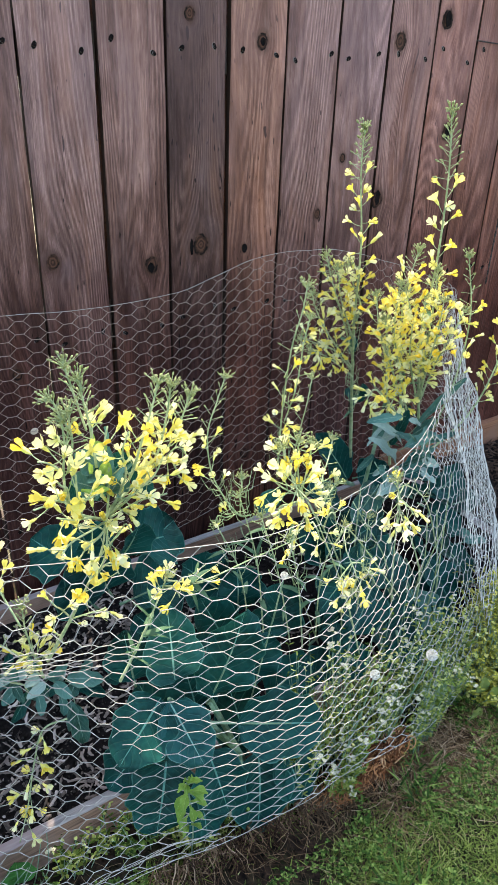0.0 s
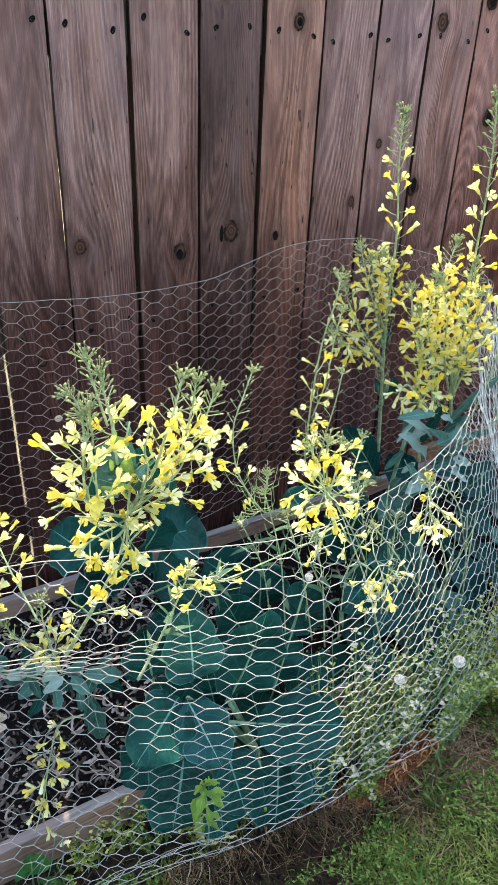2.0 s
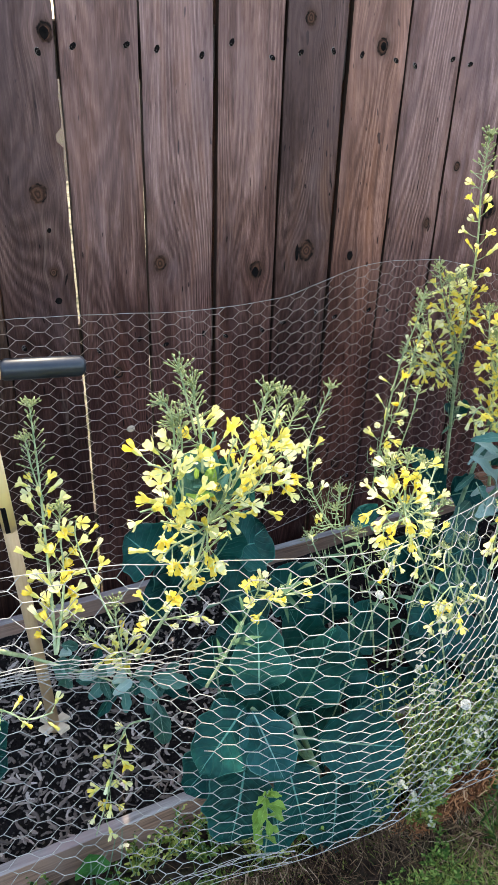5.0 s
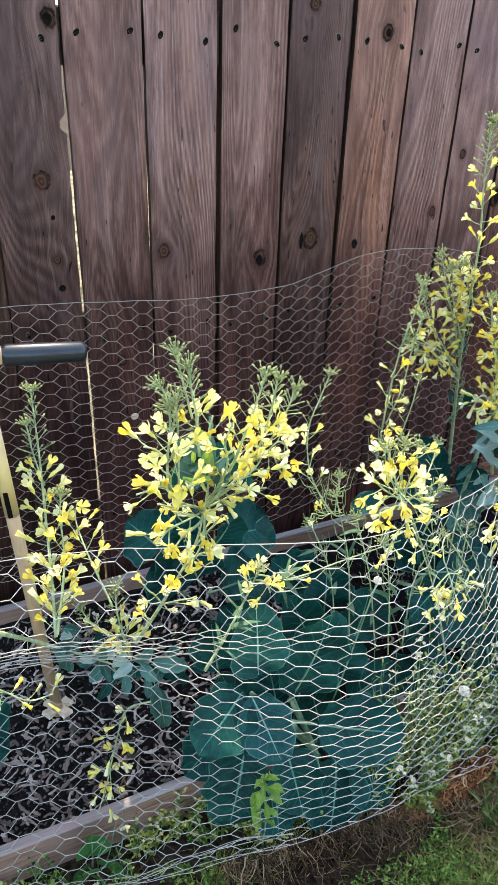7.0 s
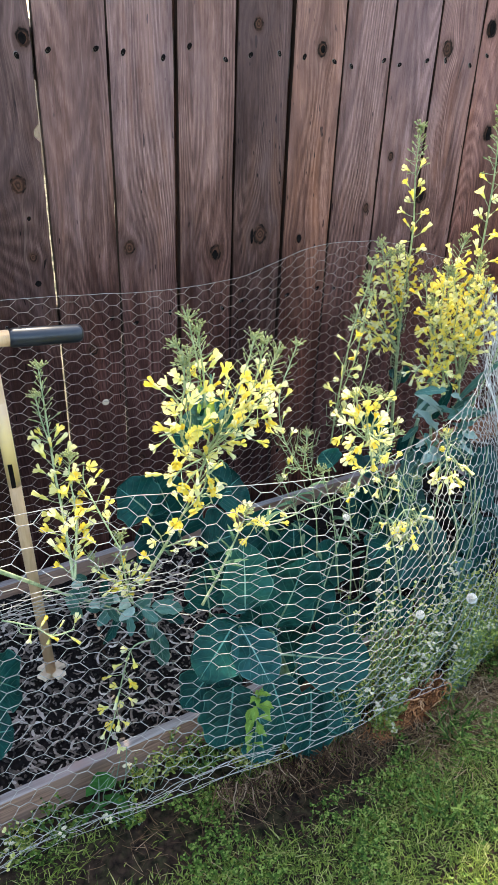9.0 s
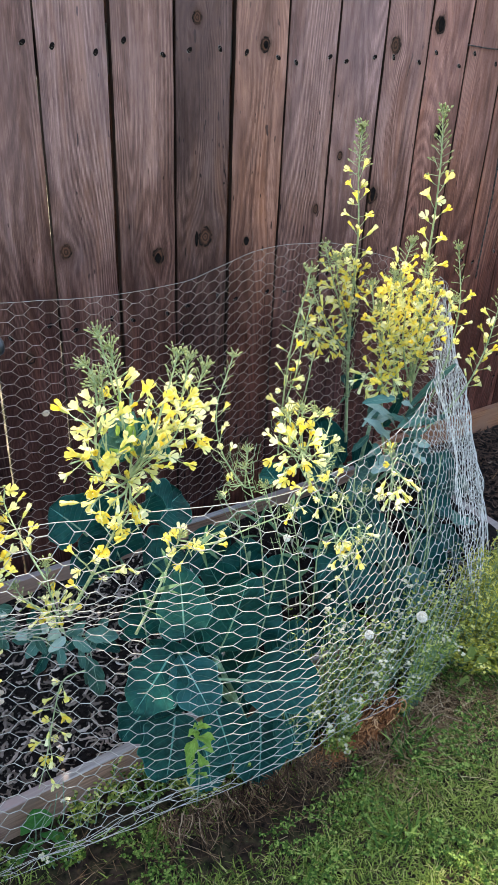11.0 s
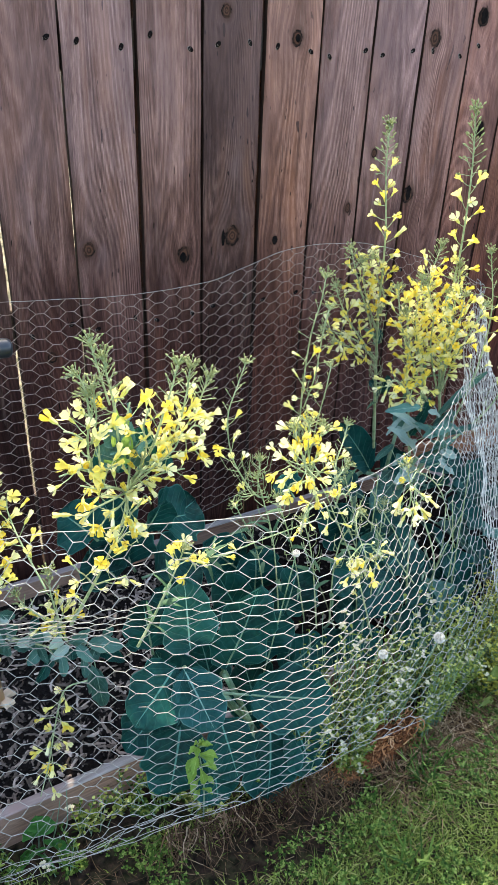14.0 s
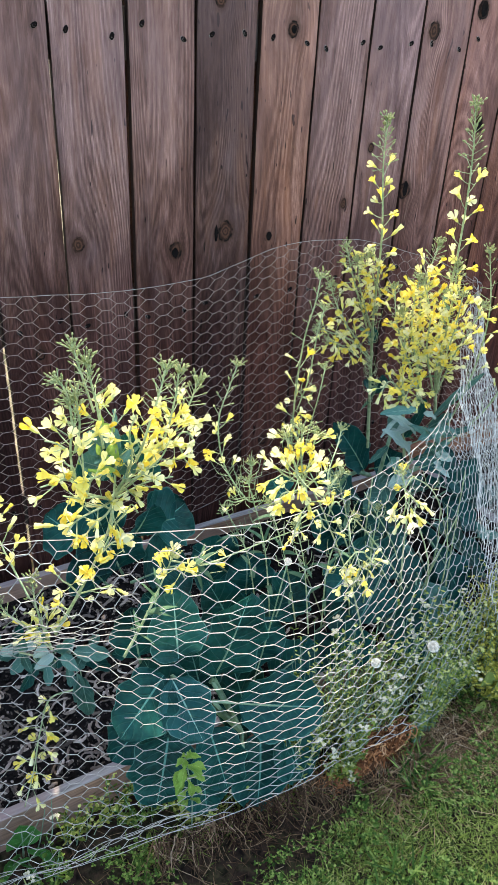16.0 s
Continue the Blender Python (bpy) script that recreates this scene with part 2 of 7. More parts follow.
M_CHIP = many("mulch_crumb", 0, 0.6, (0.0, (0.004, 0.0034, 0.003)), (0.6, (0.020, 0.016, 0.014)), (0.84, (0.085, 0.066, 0.055)), (0.95, (0.25, 0.205, 0.18)), (1.0, (0.50, 0.43, 0.38)))
M_CURL = many("bark_curl", 0, 0.75, (0.0, (0.030, 0.023, 0.019)), (0.45, (0.135, 0.103, 0.085)), (0.85, (0.34, 0.27, 0.225)), (1.0, (0.56, 0.47, 0.41)))
M_ROOT = many("dark_brown_roots", 0.05, 0.85, (0.0, (0.012, 0.006, 0.004)), (0.55, (0.078, 0.041, 0.022)), (0.88, (0.25, 0.155, 0.085)), (1.0, (0.44, 0.31, 0.20)))
M_BARK = many("brown_bark", 0, 0.9, (0.0, (0.022, 0.013, 0.009)), (0.6, (0.070, 0.042, 0.029)), (0.92, (0.085, 0.052, 0.036)), (1.0, (0.20, 0.14, 0.10)))
M_WIRE = simple("galvanised_wire", (0.33, 0.305, 0.265), (0.51, 0.475, 0.42), 90, 0.6, 0.0, 0.1)
M_WIRE.node_tree.nodes["Principled BSDF"].inputs["Specular IOR Level"].default_value = 0.08
# same wire near the fence, the boards' warm bounced light put into its colour
M_WIRE_BOUNCE = simple("fence_bounce_wire", (0.30, 0.215, 0.175), (0.47, 0.355, 0.30), 90, 0.7, 0.0, 0.1)
# lighter wire for the lapped end
M_WIRE_BRIGHT = simple("bright_galvanised_wire", (0.42, 0.40, 0.35), (0.68, 0.65, 0.58), 90, 0.5, 0.0, 0.1)
M_KALE = leaf_mat("blue_green_kale_leaf", (0.0014, 0.018, 0.0145), (0.0060, 0.082, 0.066), (0.095, 0.270, 0.215), rough=0.45)
M_KALE.node_tree.nodes["Principled BSDF"].inputs["Specular IOR Level"].default_value = 0.13
M_KALE_MID = leaf_mat("dull_green_kale_leaf", (0.016, 0.060, 0.044), (0.060, 0.165, 0.125), (0.24, 0.38, 0.29))
# brighter leaf copy, blue-grey sheen of the sky put into its colour
M_KALE_SHEEN = leaf_mat("blue_sheen_kale_leaf", (0.0045, 0.042, 0.037), (0.018, 0.112, 0.098), (0.20, 0.40, 0.33))
# silvery leaf, part of its whiteness being sunlight put into the colour
M_KALE_SILVER_SUN = leaf_mat("silvery_sunlit_kale_leaf", (0.24, 0.36, 0.30), (0.42, 0.54, 0.46), (0.55, 0.64, 0.55))
M_KALE_PALE = leaf_mat("pale_kale_leaf", (0.040, 0.125, 0.098), (0.1105, 0.250, 0.195), (0.289, 0.400, 0.320))
M_NETTLE = leaf_mat("fresh_green_leaf", (0.16, 0.30, 0.045), (0.34, 0.48, 0.10), (0.42, 0.55, 0.16), 6.0, 0.5, 0.35)
M_MALLOW = leaf_mat("round_weed_leaf", (0.030, 0.12, 0.026), (0.075, 0.24, 0.055), (0.12, 0.27, 0.08), 5.0, 0.5, 0.3)
M_DOCK = leaf_mat("pale_dock_leaf", (0.16, 0.22, 0.05), (0.32, 0.36, 0.10), (0.42, 0.46, 0.20), 5.0, 0.5, 0.3)
M_STEM = simple("pale_green_stalk", (0.1105, 0.204, 0.119), (0.255, 0.357, 0.2295), 40, 0.5, 0, 0.1)
M_PEDICEL = simple("pale_flower_stalk", (0.22, 0.30, 0.15), (0.48, 0.53, 0.30), 90, 0.5, 0, 0.1)
M_BLADE = simple("green_stalk_leaf", (0.045, 0.105, 0.055), (0.115, 0.205, 0.115), 40, 0.5, 0, 0.1, 0.2)
M_BUD = simple("green_bud", (0.12, 0.18, 0.06), (0.44, 0.45, 0.21), 300, 0.55, 0, 0.1, 0.15, 0.6)
def petal_mat():
    """Pale lemon to golden, one shade a flower, paler towards the throat."""
    n = Nodes("yellow_petal", 0.6)
    c = n.ramp(n.spread(), (0.0, (0.87, 0.85, 0.58)), (0.38, (0.87, 0.82, 0.40)), (0.66, (0.88, 0.75, 0.16)), (1.0, (0.88, 0.63, 0.05)))
    c = n.mix(n.ramp(n.noise(n.coord(), 130, 3), (0.45, (0, 0, 0)), (0.7, (0.4, 0.4, 0.4))), c, (0.96, 0.90, 0.40))
    n.colour(c)
    n.see_through(c, 0.35)
    return n.mat


M_PETAL = petal_mat()
M_CALYX = simple("yellow_green_sepal", (0.74, 0.70, 0.16), (0.90, 0.84, 0.34), 200, 0.55, 0, 0, 0.3)
M_GRASS = many("lawn_grass", 0.3, 0.5, (0.0, (0.022, 0.048, 0.008)), (0.45, (0.125, 0.185, 0.034)), (0.82, (0.30, 0.365, 0.075)), (1.0, (0.50, 0.46, 0.20)))
M_CLOVER = many("lawn_clover", 0.3, 0.45, (0.0, (0.016, 0.048, 0.009)), (0.5, (0.085, 0.162, 0.027)), (1.0, (0.34, 0.44, 0.11)))
M_STRAW = many("dry_grass", 0.2, 0.75, (0.0, (0.040, 0.022, 0.013)), (0.5, (0.19, 0.104, 0.052)), (0.85, (0.47, 0.30, 0.165)), (1.0, (0.74, 0.55, 0.36)))
M_RUST = many("dead_brown_grass", 0.15, 0.8, (0.0, (0.030, 0.011, 0.006)), (0.5, (0.25, 0.086, 0.034)), (0.80, (0.56, 0.24, 0.100)), (1.0, (0.80, 0.48, 0.27)))
M_WEED = many("weed_leaf", 0.35, 0.55, (0.0, (0.020, 0.050, 0.010)), (0.35, (0.14, 0.215, 0.036)), (0.70, (0.52, 0.54, 0.13)), (1.0, (0.84, 0.81, 0.38)))
# yellowish leaf, brightened in colour for sunlight that does not reach it
M_GOLD = many("yellowing_sunlit_weed_leaf", 0.45, 0.6, (0.0, (0.10, 0.12, 0.018)), (0.4, (0.36, 0.37, 0.060)), (0.8, (0.74, 0.66, 0.14)), (1.0, (0.90, 0.84, 0.36)))
M_WHITE = simple("white_blossom", (0.66, 0.60, 0.40), (0.86, 0.80, 0.60), 300, 0.8, 0, 0, 0.3)
M_FLUFF = simple("dandelion_fluff", (0.62, 0.62, 0.59), (0.80, 0.80, 0.77), 300, 0.9, 0, 0, 0.4)
M_NAIL = simple("nail_head", (0.02, 0.016, 0.014), (0.27, 0.235, 0.21), 160, 0.5, 0.2, 0.2, 0, 0, 0.8)
# near-black in place of the shade inside knot holes and the tool's slot
M_HOLE = simple("knot_hole", (0.004, 0.003, 0.003), (0.012, 0.008, 0.007), 80, 0.95)
M_GRIP = simple("dark_blue_rubber", (0.0104, 0.0136, 0.0184), (0.024, 0.0288, 0.0368), 25, 0.34, 0, 0.1)
M_GRIP.node_tree.nodes["Principled BSDF"].inputs["Specular IOR Level"].default_value = 0.5
M_TAN = plain_wood("tan_painted_wood", (0.74, 0.50, 0.30), (0.62, 0.39, 0.21), (0.68, 0.44, 0.25), 0.5, 2)
def worn_yellow():
    """Yellow paint that wears off to bare tan towards the top of the band."""
    n = Nodes("yellow_paint", 0.45)
    xyz = n.tree.nodes.new("ShaderNodeSeparateXYZ")
    n.put(xyz.inputs[0], n.coord("Generated"))
    f = n.math("ADD", xyz.outputs[2], n.math("MULTIPLY", n.math("SUBTRACT", n.noise(n.coord(), 55, 4), 0.5), 0.5))
    n.colour(n.mix(n.ramp(f, (0.0, (0.2, 0.2, 0.2)), (0.12, (1, 1, 1)), (0.45, (1, 1, 1)), (0.95, (0, 0, 0))), (0.76, 0.52, 0.33), (0.92, 0.66, 0.27)))
    return n.mat


M_YELLOW = worn_yellow()
M_FOOT = simple("pale_cast_metal", (0.62, 0.47, 0.33), (0.78, 0.62, 0.45), 60, 0.6, 0, 0.4)
M_CORD = simple("dark_twisted_cord", (0.02, 0.016, 0.014), (0.10, 0.08, 0.07), 200, 0.8)


# ---- building blocks ----
def part(name, bm, material, parent=None, label=""):
    me = bpy.data.meshes.new(name)
    bm.to_mesh(me)
    bm.free()
    for m in material if isinstance(material, (list, tuple)) else (material,):
        me.materials.append(m)
    ob = new(name, me)
    ob.parent = parent
    if label:
        ob["label"] = label
    return ob


def raw(name, verts, faces, material, parent=None, smooth=False, slots=None):
    me = bpy.data.meshes.new(name)
    me.from_pydata([tuple(v) for v in verts], [], faces)
    for m in material if isinstance(material, (list, tuple)) else (material,):
        me.materials.append(m)
    if slots is not None:
        me.polygons.foreach_set("material_index", np.asarray(slots, dtype=np.int32))
    if smooth:
        me.polygons.foreach_set("use_smooth", np.ones(len(me.polygons), dtype=bool))
    me.update()
    ob = new(name, me)
    ob.parent = parent
    return ob


def thing(name, label, category, at=(0, 0, 0), group="", kind=""):
    ob = new(name)
    ob.location = at
    ob.empty_display_size = 0.05
    return tagged(ob, label, category, group, kind)


def box(x0, x1, y0, y1, z0, z1, bevel=0.0015):
    bm = bmesh.new()
    bmesh.ops.create_cube(bm, size=1, matrix=Matrix.Translation(((x0 + x1) / 2, (y0 + y1) / 2, (z0 + z1) / 2)) @ Matrix.Diagonal((x1 - x0, y1 - y0, z1 - z0, 1)))
    bmesh.ops.bevel(bm, geom=bm.edges[:], offset=bevel, segments=1, affect="EDGES", profile=0.5)
    return bm


def spline(pts, count):
    """Even samples of a smooth curve through pts."""
    p = [Vector(q) for q in pts]
    p = [p[0] * 2 - p[1]] + p + [p[-1] * 2 - p[-2]]
    out = []
    for i in range(1, len(p) - 2):
        for k in range(12):
            t = k / 12
            a, b, c, d = p[i - 1], p[i], p[i + 1], p[i + 2]
            out.append(0.5 * ((2 * b) + (c - a) * t + (2 * a - 5 * b + 4 * c - d) * t * t + (3 * b - a - 3 * c + d) * t ** 3))
    out.append(p[-2])
    run = [0.0]
    for a, b in zip(out, out[1:]):
        run.append(run[-1] + (b - a).length)
    res = []
    for k in range(count):
        s = run[-1] * k / (count - 1)
        j = max(0, min(len(run) - 2, int(np.searchsorted(run, s)) - 1))
        f = (s - run[j]) / max(1e-9, run[j + 1] - run[j])
        res.append(out[j].lerp(out[j + 1], min(1, max(0, f))))
    return res


class Heap:
    """Gathers many small shapes into one mesh."""

    def __init__(self):
        self.v, self.f, self.s = [], [], []

    def face(self, *idx, slot=0):
        self.f.append(idx)
        self.s.append(slot)

    def tube(self, pts, r0, r1, sides=5, slot=0, closed=True):
        base = len(self.v)
        n = len(pts)
        for i, p in enumerate(pts):
            d = (pts[min(i + 1, n - 1)] - pts[max(i - 1, 0)]).normalized()
            a = d.cross(Vector((0.31, 0.27, 0.91)))
            a = a.normalized() if a.length > 1e-4 else Vector((1, 0, 0))
            b = d.cross(a)
            r = r0 + (r1 - r0) * i / max(1, n - 1)
            for k in range(sides):
                w = 2 * math.pi * k / sides
                self.v.append(p + a * (r * math.cos(w)) + b * (r * math.sin(w)))
        for i in range(n - 1):
            for k in range(sides):
                k2 = (k + 1) % sides
                self.face(base + i * sides + k, base + i * sides + k2, base + (i + 1) * sides + k2, base + (i + 1) * sides + k, slot=slot)
        if closed:
            self.face(*[base + k for k in reversed(range(sides))], slot=slot)
            self.face(*[base + (n - 1) * sides + k for k in range(sides)], slot=slot)

    def seed(self, at, way, length, width, slot=0):
        """A bud: a spindle along way."""
        way = way.normalized()
        a = way.cross(Vector((0.2, 0.5, 0.84)))
        a = a.normalized() if a.length > 1e-4 else Vector((1, 0, 0))
        b = way.cross(a)
        base = len(self.v)
        self.v.append(at)
        for h, w in ((0.35, 1.0), (0.75, 0.8)):
            for k in range(5):
                q = 2 * math.pi * k / 5
                self.v.append(at + way * (length * h) + (a * math.cos(q) + b * math.sin(q)) * (width * 0.5 * w))
        self.v.append(at + way * length)
        for k in range(5):
            k2 = (k + 1) % 5
            self.face(base, base + 1 + k2, base + 1 + k, slot=slot)
            self.face(base + 1 + k, base + 1 + k2, base + 6 + k2, base + 6 + k, slot=slot)
            self.face(base + 6 + k, base + 6 + k2, base + 11, slot=slot)

    def blade(self, at, way, side, length, width, bend, slot=0, parts=2):
        """A grass blade or narrow leaf, tapering to its tip."""
        base = len(self.v)
        for i in range(parts):
            t = i / parts
            c = at + way * (length * t) + bend * (t * t)
            w = side * (width * 0.5 * (1 - 0.55 * t))
            self.v += [c - w, c + w]
        self.v.append(at + way * length + bend)
        for i in range(parts - 1):
            k = base + 2 * i
            self.face(k, k + 1, k + 3, k + 2, slot=slot)
        k = base + 2 * (parts - 1)
        self.face(k, k + 1, k + 2, slot=slot)

    def petal(self, at, way, side, length, width, slot=0):
        """A small flat rounded leaf."""
        base = len(self.v)
        for t, w in ((0, 0.15), (0.45, 1.0), (0.85, 0.75)):
            self.v += [at + way * (length * t) - side * (width * 0.5 * w), at + way * (length * t) + side * (width * 0.5 * w)]
        self.v.append(at + way * length)
        self.face(base, base + 1, base + 3, base + 2, slot=slot)
        self.face(base + 2, base + 3, base + 5, base + 4, slot=slot)
        self.face(base + 4, base + 5, base + 6, slot=slot)

    def make(self, name, material, parent=None, smooth=False):
        return raw(name, self.v, self.f, material, parent, smooth, self.s)


rnd = random.Random(7)


def any_way(up=0.0):
    while True:
        v = Vector((rnd.uniform(-1, 1), rnd.uniform(-1, 1), rnd.uniform(-1, 1)))
        if 0.1 < v.length < 1:
            v = v.normalized() + Vector((0, 0, up))
            return v.normalized()


# ---- ground ----
def ground():
    n = 120
    xs = np.concatenate([[-400, -60, -12, -4], np.linspace(-1.2, 2.8, n), [5, 14, 60, 400]])
    ys = np.concatenate([[-400, -60, -10, -3], np.linspace(-0.8, 2.2, 90), [4, 14, 60, 400]])
    verts = [(x, y, 0.012 * noise.noise((x * 4, y * 4, 0)) + 0.006 * noise.noise((x * 17, y * 17, 3)) if -1.2 <= x <= 2.8 and -0.8 <= y <= 2.2 else -0.004) for y in ys for x in xs]
    w = len(xs)
    faces = [(j * w + i, j * w + i + 1, (j + 1) * w + i + 1, (j + 1) * w + i) for j in range(len(ys) - 1) for i in range(w - 1)]
    return tagged(raw("ground", verts, faces, M_LAWN, smooth=True), "earth under patchy green lawn", "ground", kind="structure")


ground()

# ---- fence of upright boards, seen from its shaded side ----
FY = 1.6                                   # front face of the boards
fence = thing("fence", "tall dark brown stained wooden board fence", "fence", (0, FY, 0), kind="structure")
TOP = 1.50
EDGES = [0.378, 0.522, 0.667, 0.810, 0.950, 1.093, 1.235, 1.378, 1.522, 1.665, 1.808]   # middles of the gaps between boards
GAPS = [0.0068, 0.0045, 0.0110, 0.0060, 0.0105, 0.0062, 0.0060, 0.0062, 0.0062, 0.0062, 0.006]
KNOTS = {
    1: [(0.45, 0.60, 0.011)],
    2: [(0.548, 0.824, 0.014)],
    3: [(0.764, 0.790, 0.016)],
    4: [(0.887, 0.820, 0.020), (0.862, 1.262, 0.012)],
    5: [(1.000, 0.800, 0.008), (1.030, 1.218, 0.014)],
    6: [(1.206, 0.857, 0.010)],
    7: [(1.27, 0.98, 0.009)],
    8: [(1.392, 0.875, 0.018), (1.410, 1.225, 0.018)],
    9: [(1.552, 1.272, 0.018), (1.605, 1.024, 0.018)],
    0: [(0.336, 0.825, 0.008), (0.322, 0.97, 0.016), (0.360, 1.225, 0.014)],
    -1: [(0.20, 0.86, 0.014), (0.18, 0.70, 0.010)],
}
TINTS = [(0.854, 0.801, 0.925), (1.522, 1.363, 1.501), (1.871, 1.765, 2.012), (1.666, 1.455, 1.543), (0.823, 0.748, 0.844), (2.225, 1.775, 1.665), (1.954, 1.763, 1.956), (2.025, 1.862, 2.165), (2.082, 1.738, 1.859), (2.332, 1.733, 1.75), (1.912, 1.366, 1.331), (2.005, 1.4, 1.331)]


def nail_mesh():
    bm = bmesh.new()
    bmesh.ops.create_cone(bm, cap_ends=True, segments=8, radius1=0.0037, radius2=0.0026, depth=0.0030, matrix=Matrix.Rotation(radians(90), 4, "X"))
    heads = len(bm.faces)
    bmesh.ops.create_cone(bm, cap_ends=True, segments=8, radius1=0.0056, radius2=0.0050, depth=0.0014, matrix=Matrix.Diagonal((0.85, 1.0, 1.35, 1.0)) @ Matrix.Rotation(radians(90), 4, "X"))
    bm.faces.ensure_lookup_table()
    for f in bm.faces[heads:]:
        f.material_index = 1
    me = bpy.data.meshes.new("nail")
    bm.to_mesh(me)
    bm.free()
    me.materials.append(M_NAIL)
    me.materials.append(M_HOLE)
    return me


NAIL = nail_mesh()


def fence_board(x0, x1, index):
    """One board, its mesh about its own middle so that the grain follows it."""
    mid, half = (x0 + x1) / 2, (x1 - x0) / 2
    r = random.Random(index * 13 + 5)
    bm = bmesh.new()
    rows, deep = (140 if index == 0 else 28), 0.016
    lean = r.uniform(-0.0012, 0.0012)
    ring = []
    for i in range(rows + 1):
        z = -0.01 + (TOP + 0.01) * i / rows
        wob = 0.0006 * math.sin(i * 1.3 + index * 2.1) + lean * (z - 0.9)
        e = 0.0018
        bite = 0.011 * math.sqrt(max(0.0, 1 - ((z - 1.062) / 0.014) ** 2)) if index == 0 else 0.0
        half_r = half - bite + 0.0007 * noise.noise((z * 7, index, 0.4))
        sec = [(-half, e), (-half + e * 0.8, 0), (half_r - e * 0.8, 0), (half_r, e), (half_r, deep), (-half, deep)]
        ring.append([bm.verts.new((x + wob, y, z)) for x, y in sec])
    for a, b in zip(ring, ring[1:]):
        for k in range(6):
            bm.faces.new((a[k], a[(k + 1) % 6], b[(k + 1) % 6], b[k]))
    bm.faces.new(ring[0][::-1])
    bm.faces.new(ring[-1])
    bmesh.ops.recalc_face_normals(bm, faces=bm.faces[:])
    ob = part("board", bm, (M_FENCE, M_GAP_SHADE), fence)
    # side faces carry the gaps' shade in their colour
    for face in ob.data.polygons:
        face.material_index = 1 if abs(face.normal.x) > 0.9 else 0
    ob.location = (mid, r.uniform(-0.0015, 0.0015), 0)
    known = list(KNOTS.get(index, []))
    while len(known) < 3:
        known.append((mid + r.uniform(-0.05, 0.05), r.uniform(0.2, 0.55) if len(known) == 2 else r.uniform(1.3, 1.75), r.uniform(0.006, 0.013)))
    for key, (kx, kz, kr) in zip(("knot_a", "knot_b", "knot_c"), known):
        ob[key] = (kx - mid, kz, kr * 0.9)
    shade = TINTS[index] if 0 <= index < len(TINTS) else tuple(c * r.uniform(0.95, 1.15) for c in ((1.9, 1.45, 1.4) if index > 0 else (0.9, 0.8, 0.85)))
    ob["tint"] = (shade[0] * 0.80, shade[1] * 0.84, shade[2] * 0.85)
    for z in (1.198, 0.665, 0.2):
        for side in (-0.62, 0.66):
            nail = new("nail", NAIL)
            nail.parent = ob
            nail.rotation_euler = (0, r.uniform(0, 3), 0)
            nail.location = (half * side + r.uniform(-0.006, 0.006), -0.0008, z + r.uniform(-0.02, 0.02))


edges = [(m - g / 2, m + g / 2) for m, g in zip(EDGES, GAPS)]
x = EDGES[0]
left = []
for i in range(45):
    x -= 0.1425
    g = (0.0035, 0.002, 0.0025)[i % 3]
    left.append((x - g / 2, x + g / 2))
x = EDGES[-1]
right = []
for i in range(59):
    x += 0.1425
    right.append((x - 0.0012, x + 0.0012))
marks = left[::-1] + edges + right
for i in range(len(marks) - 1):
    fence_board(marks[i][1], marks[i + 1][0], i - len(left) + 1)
for z0, z1 in ((1.155, 1.245), (0.62, 0.71), (0.16, 0.25)):
    part("rail", box(-6.0, 10.2, 0.0175, 0.0555, z0, z1, 0.003), M_RAIL, fence)

def knot_hole(x, z, w, t):
    """A fallen-out knot: a dark shallow cup on the board's face, the hole's shade put into its colour."""
    bm = bmesh.new()
    r = random.Random(int(x * 1000))
    rim = [bm.verts.new((x + math.cos(k * 0.524) * w * r.uniform(0.85, 1.1), -0.0024, z + math.sin(k * 0.524) * t * r.uniform(0.85, 1.1))) for k in range(12)]
    deep = bm.verts.new((x, -0.0016, z))
    for k in range(12):
        bm.faces.new((rim[k], rim[(k + 1) % 12], deep))
    part("knot_hole", bm, M_HOLE, fence, "dark knot hole")


for kx, kz, kw, kt in ((1.000, 0.800, 0.0075, 0.011), (0.862, 0.818, 0.0045, 0.019), (0.762, 0.786, 0.008, 0.011), (0.358, 1.225, 0.008, 0.010), (0.176, 0.888, 0.006, 0.013), (1.031, 1.218, 0.006, 0.0085), (1.552, 1.272, 0.011, 0.017), (1.605, 1.024, 0.010, 0.018), (1.392, 0.880, 0.008, 0.020), (0.335, 0.905, 0.004, 0.005), (0.340, 0.770, 0.007, 0.007)):
    knot_hole(kx, kz, kw, kt)
bm = bmesh.new()
bmesh.ops.create_uvsphere(bm, u_segments=12, v_segments=6, radius=0.5, matrix=Matrix.Translation((0.470, -0.0008, 0.462)) @ Matrix.Diagonal((0.018, 0.005, 0.016, 1)))
part("bare_knot", bm, M_FOOT, fence, "pale bare knot")
# unseen strips added behind the gaps to block light and keep them dark
part("cover_strip", box(0.2155, 0.2555, 0.0565, 0.0645, 0.05, 1.15, 0.001), M_RAIL, fence)
for bx in EDGES[2:]:
    part("cover_strip", box(bx - 0.055, bx + 0.055, 0.0570, 0.0650, 0.05, 1.48, 0.001), M_RAIL, fence)
part("skirting_board", box(1.52, 10.2, -0.026, -0.003, -0.03, 0.098, 0.002), M_KICK, fence, "reddish cedar skirting board")

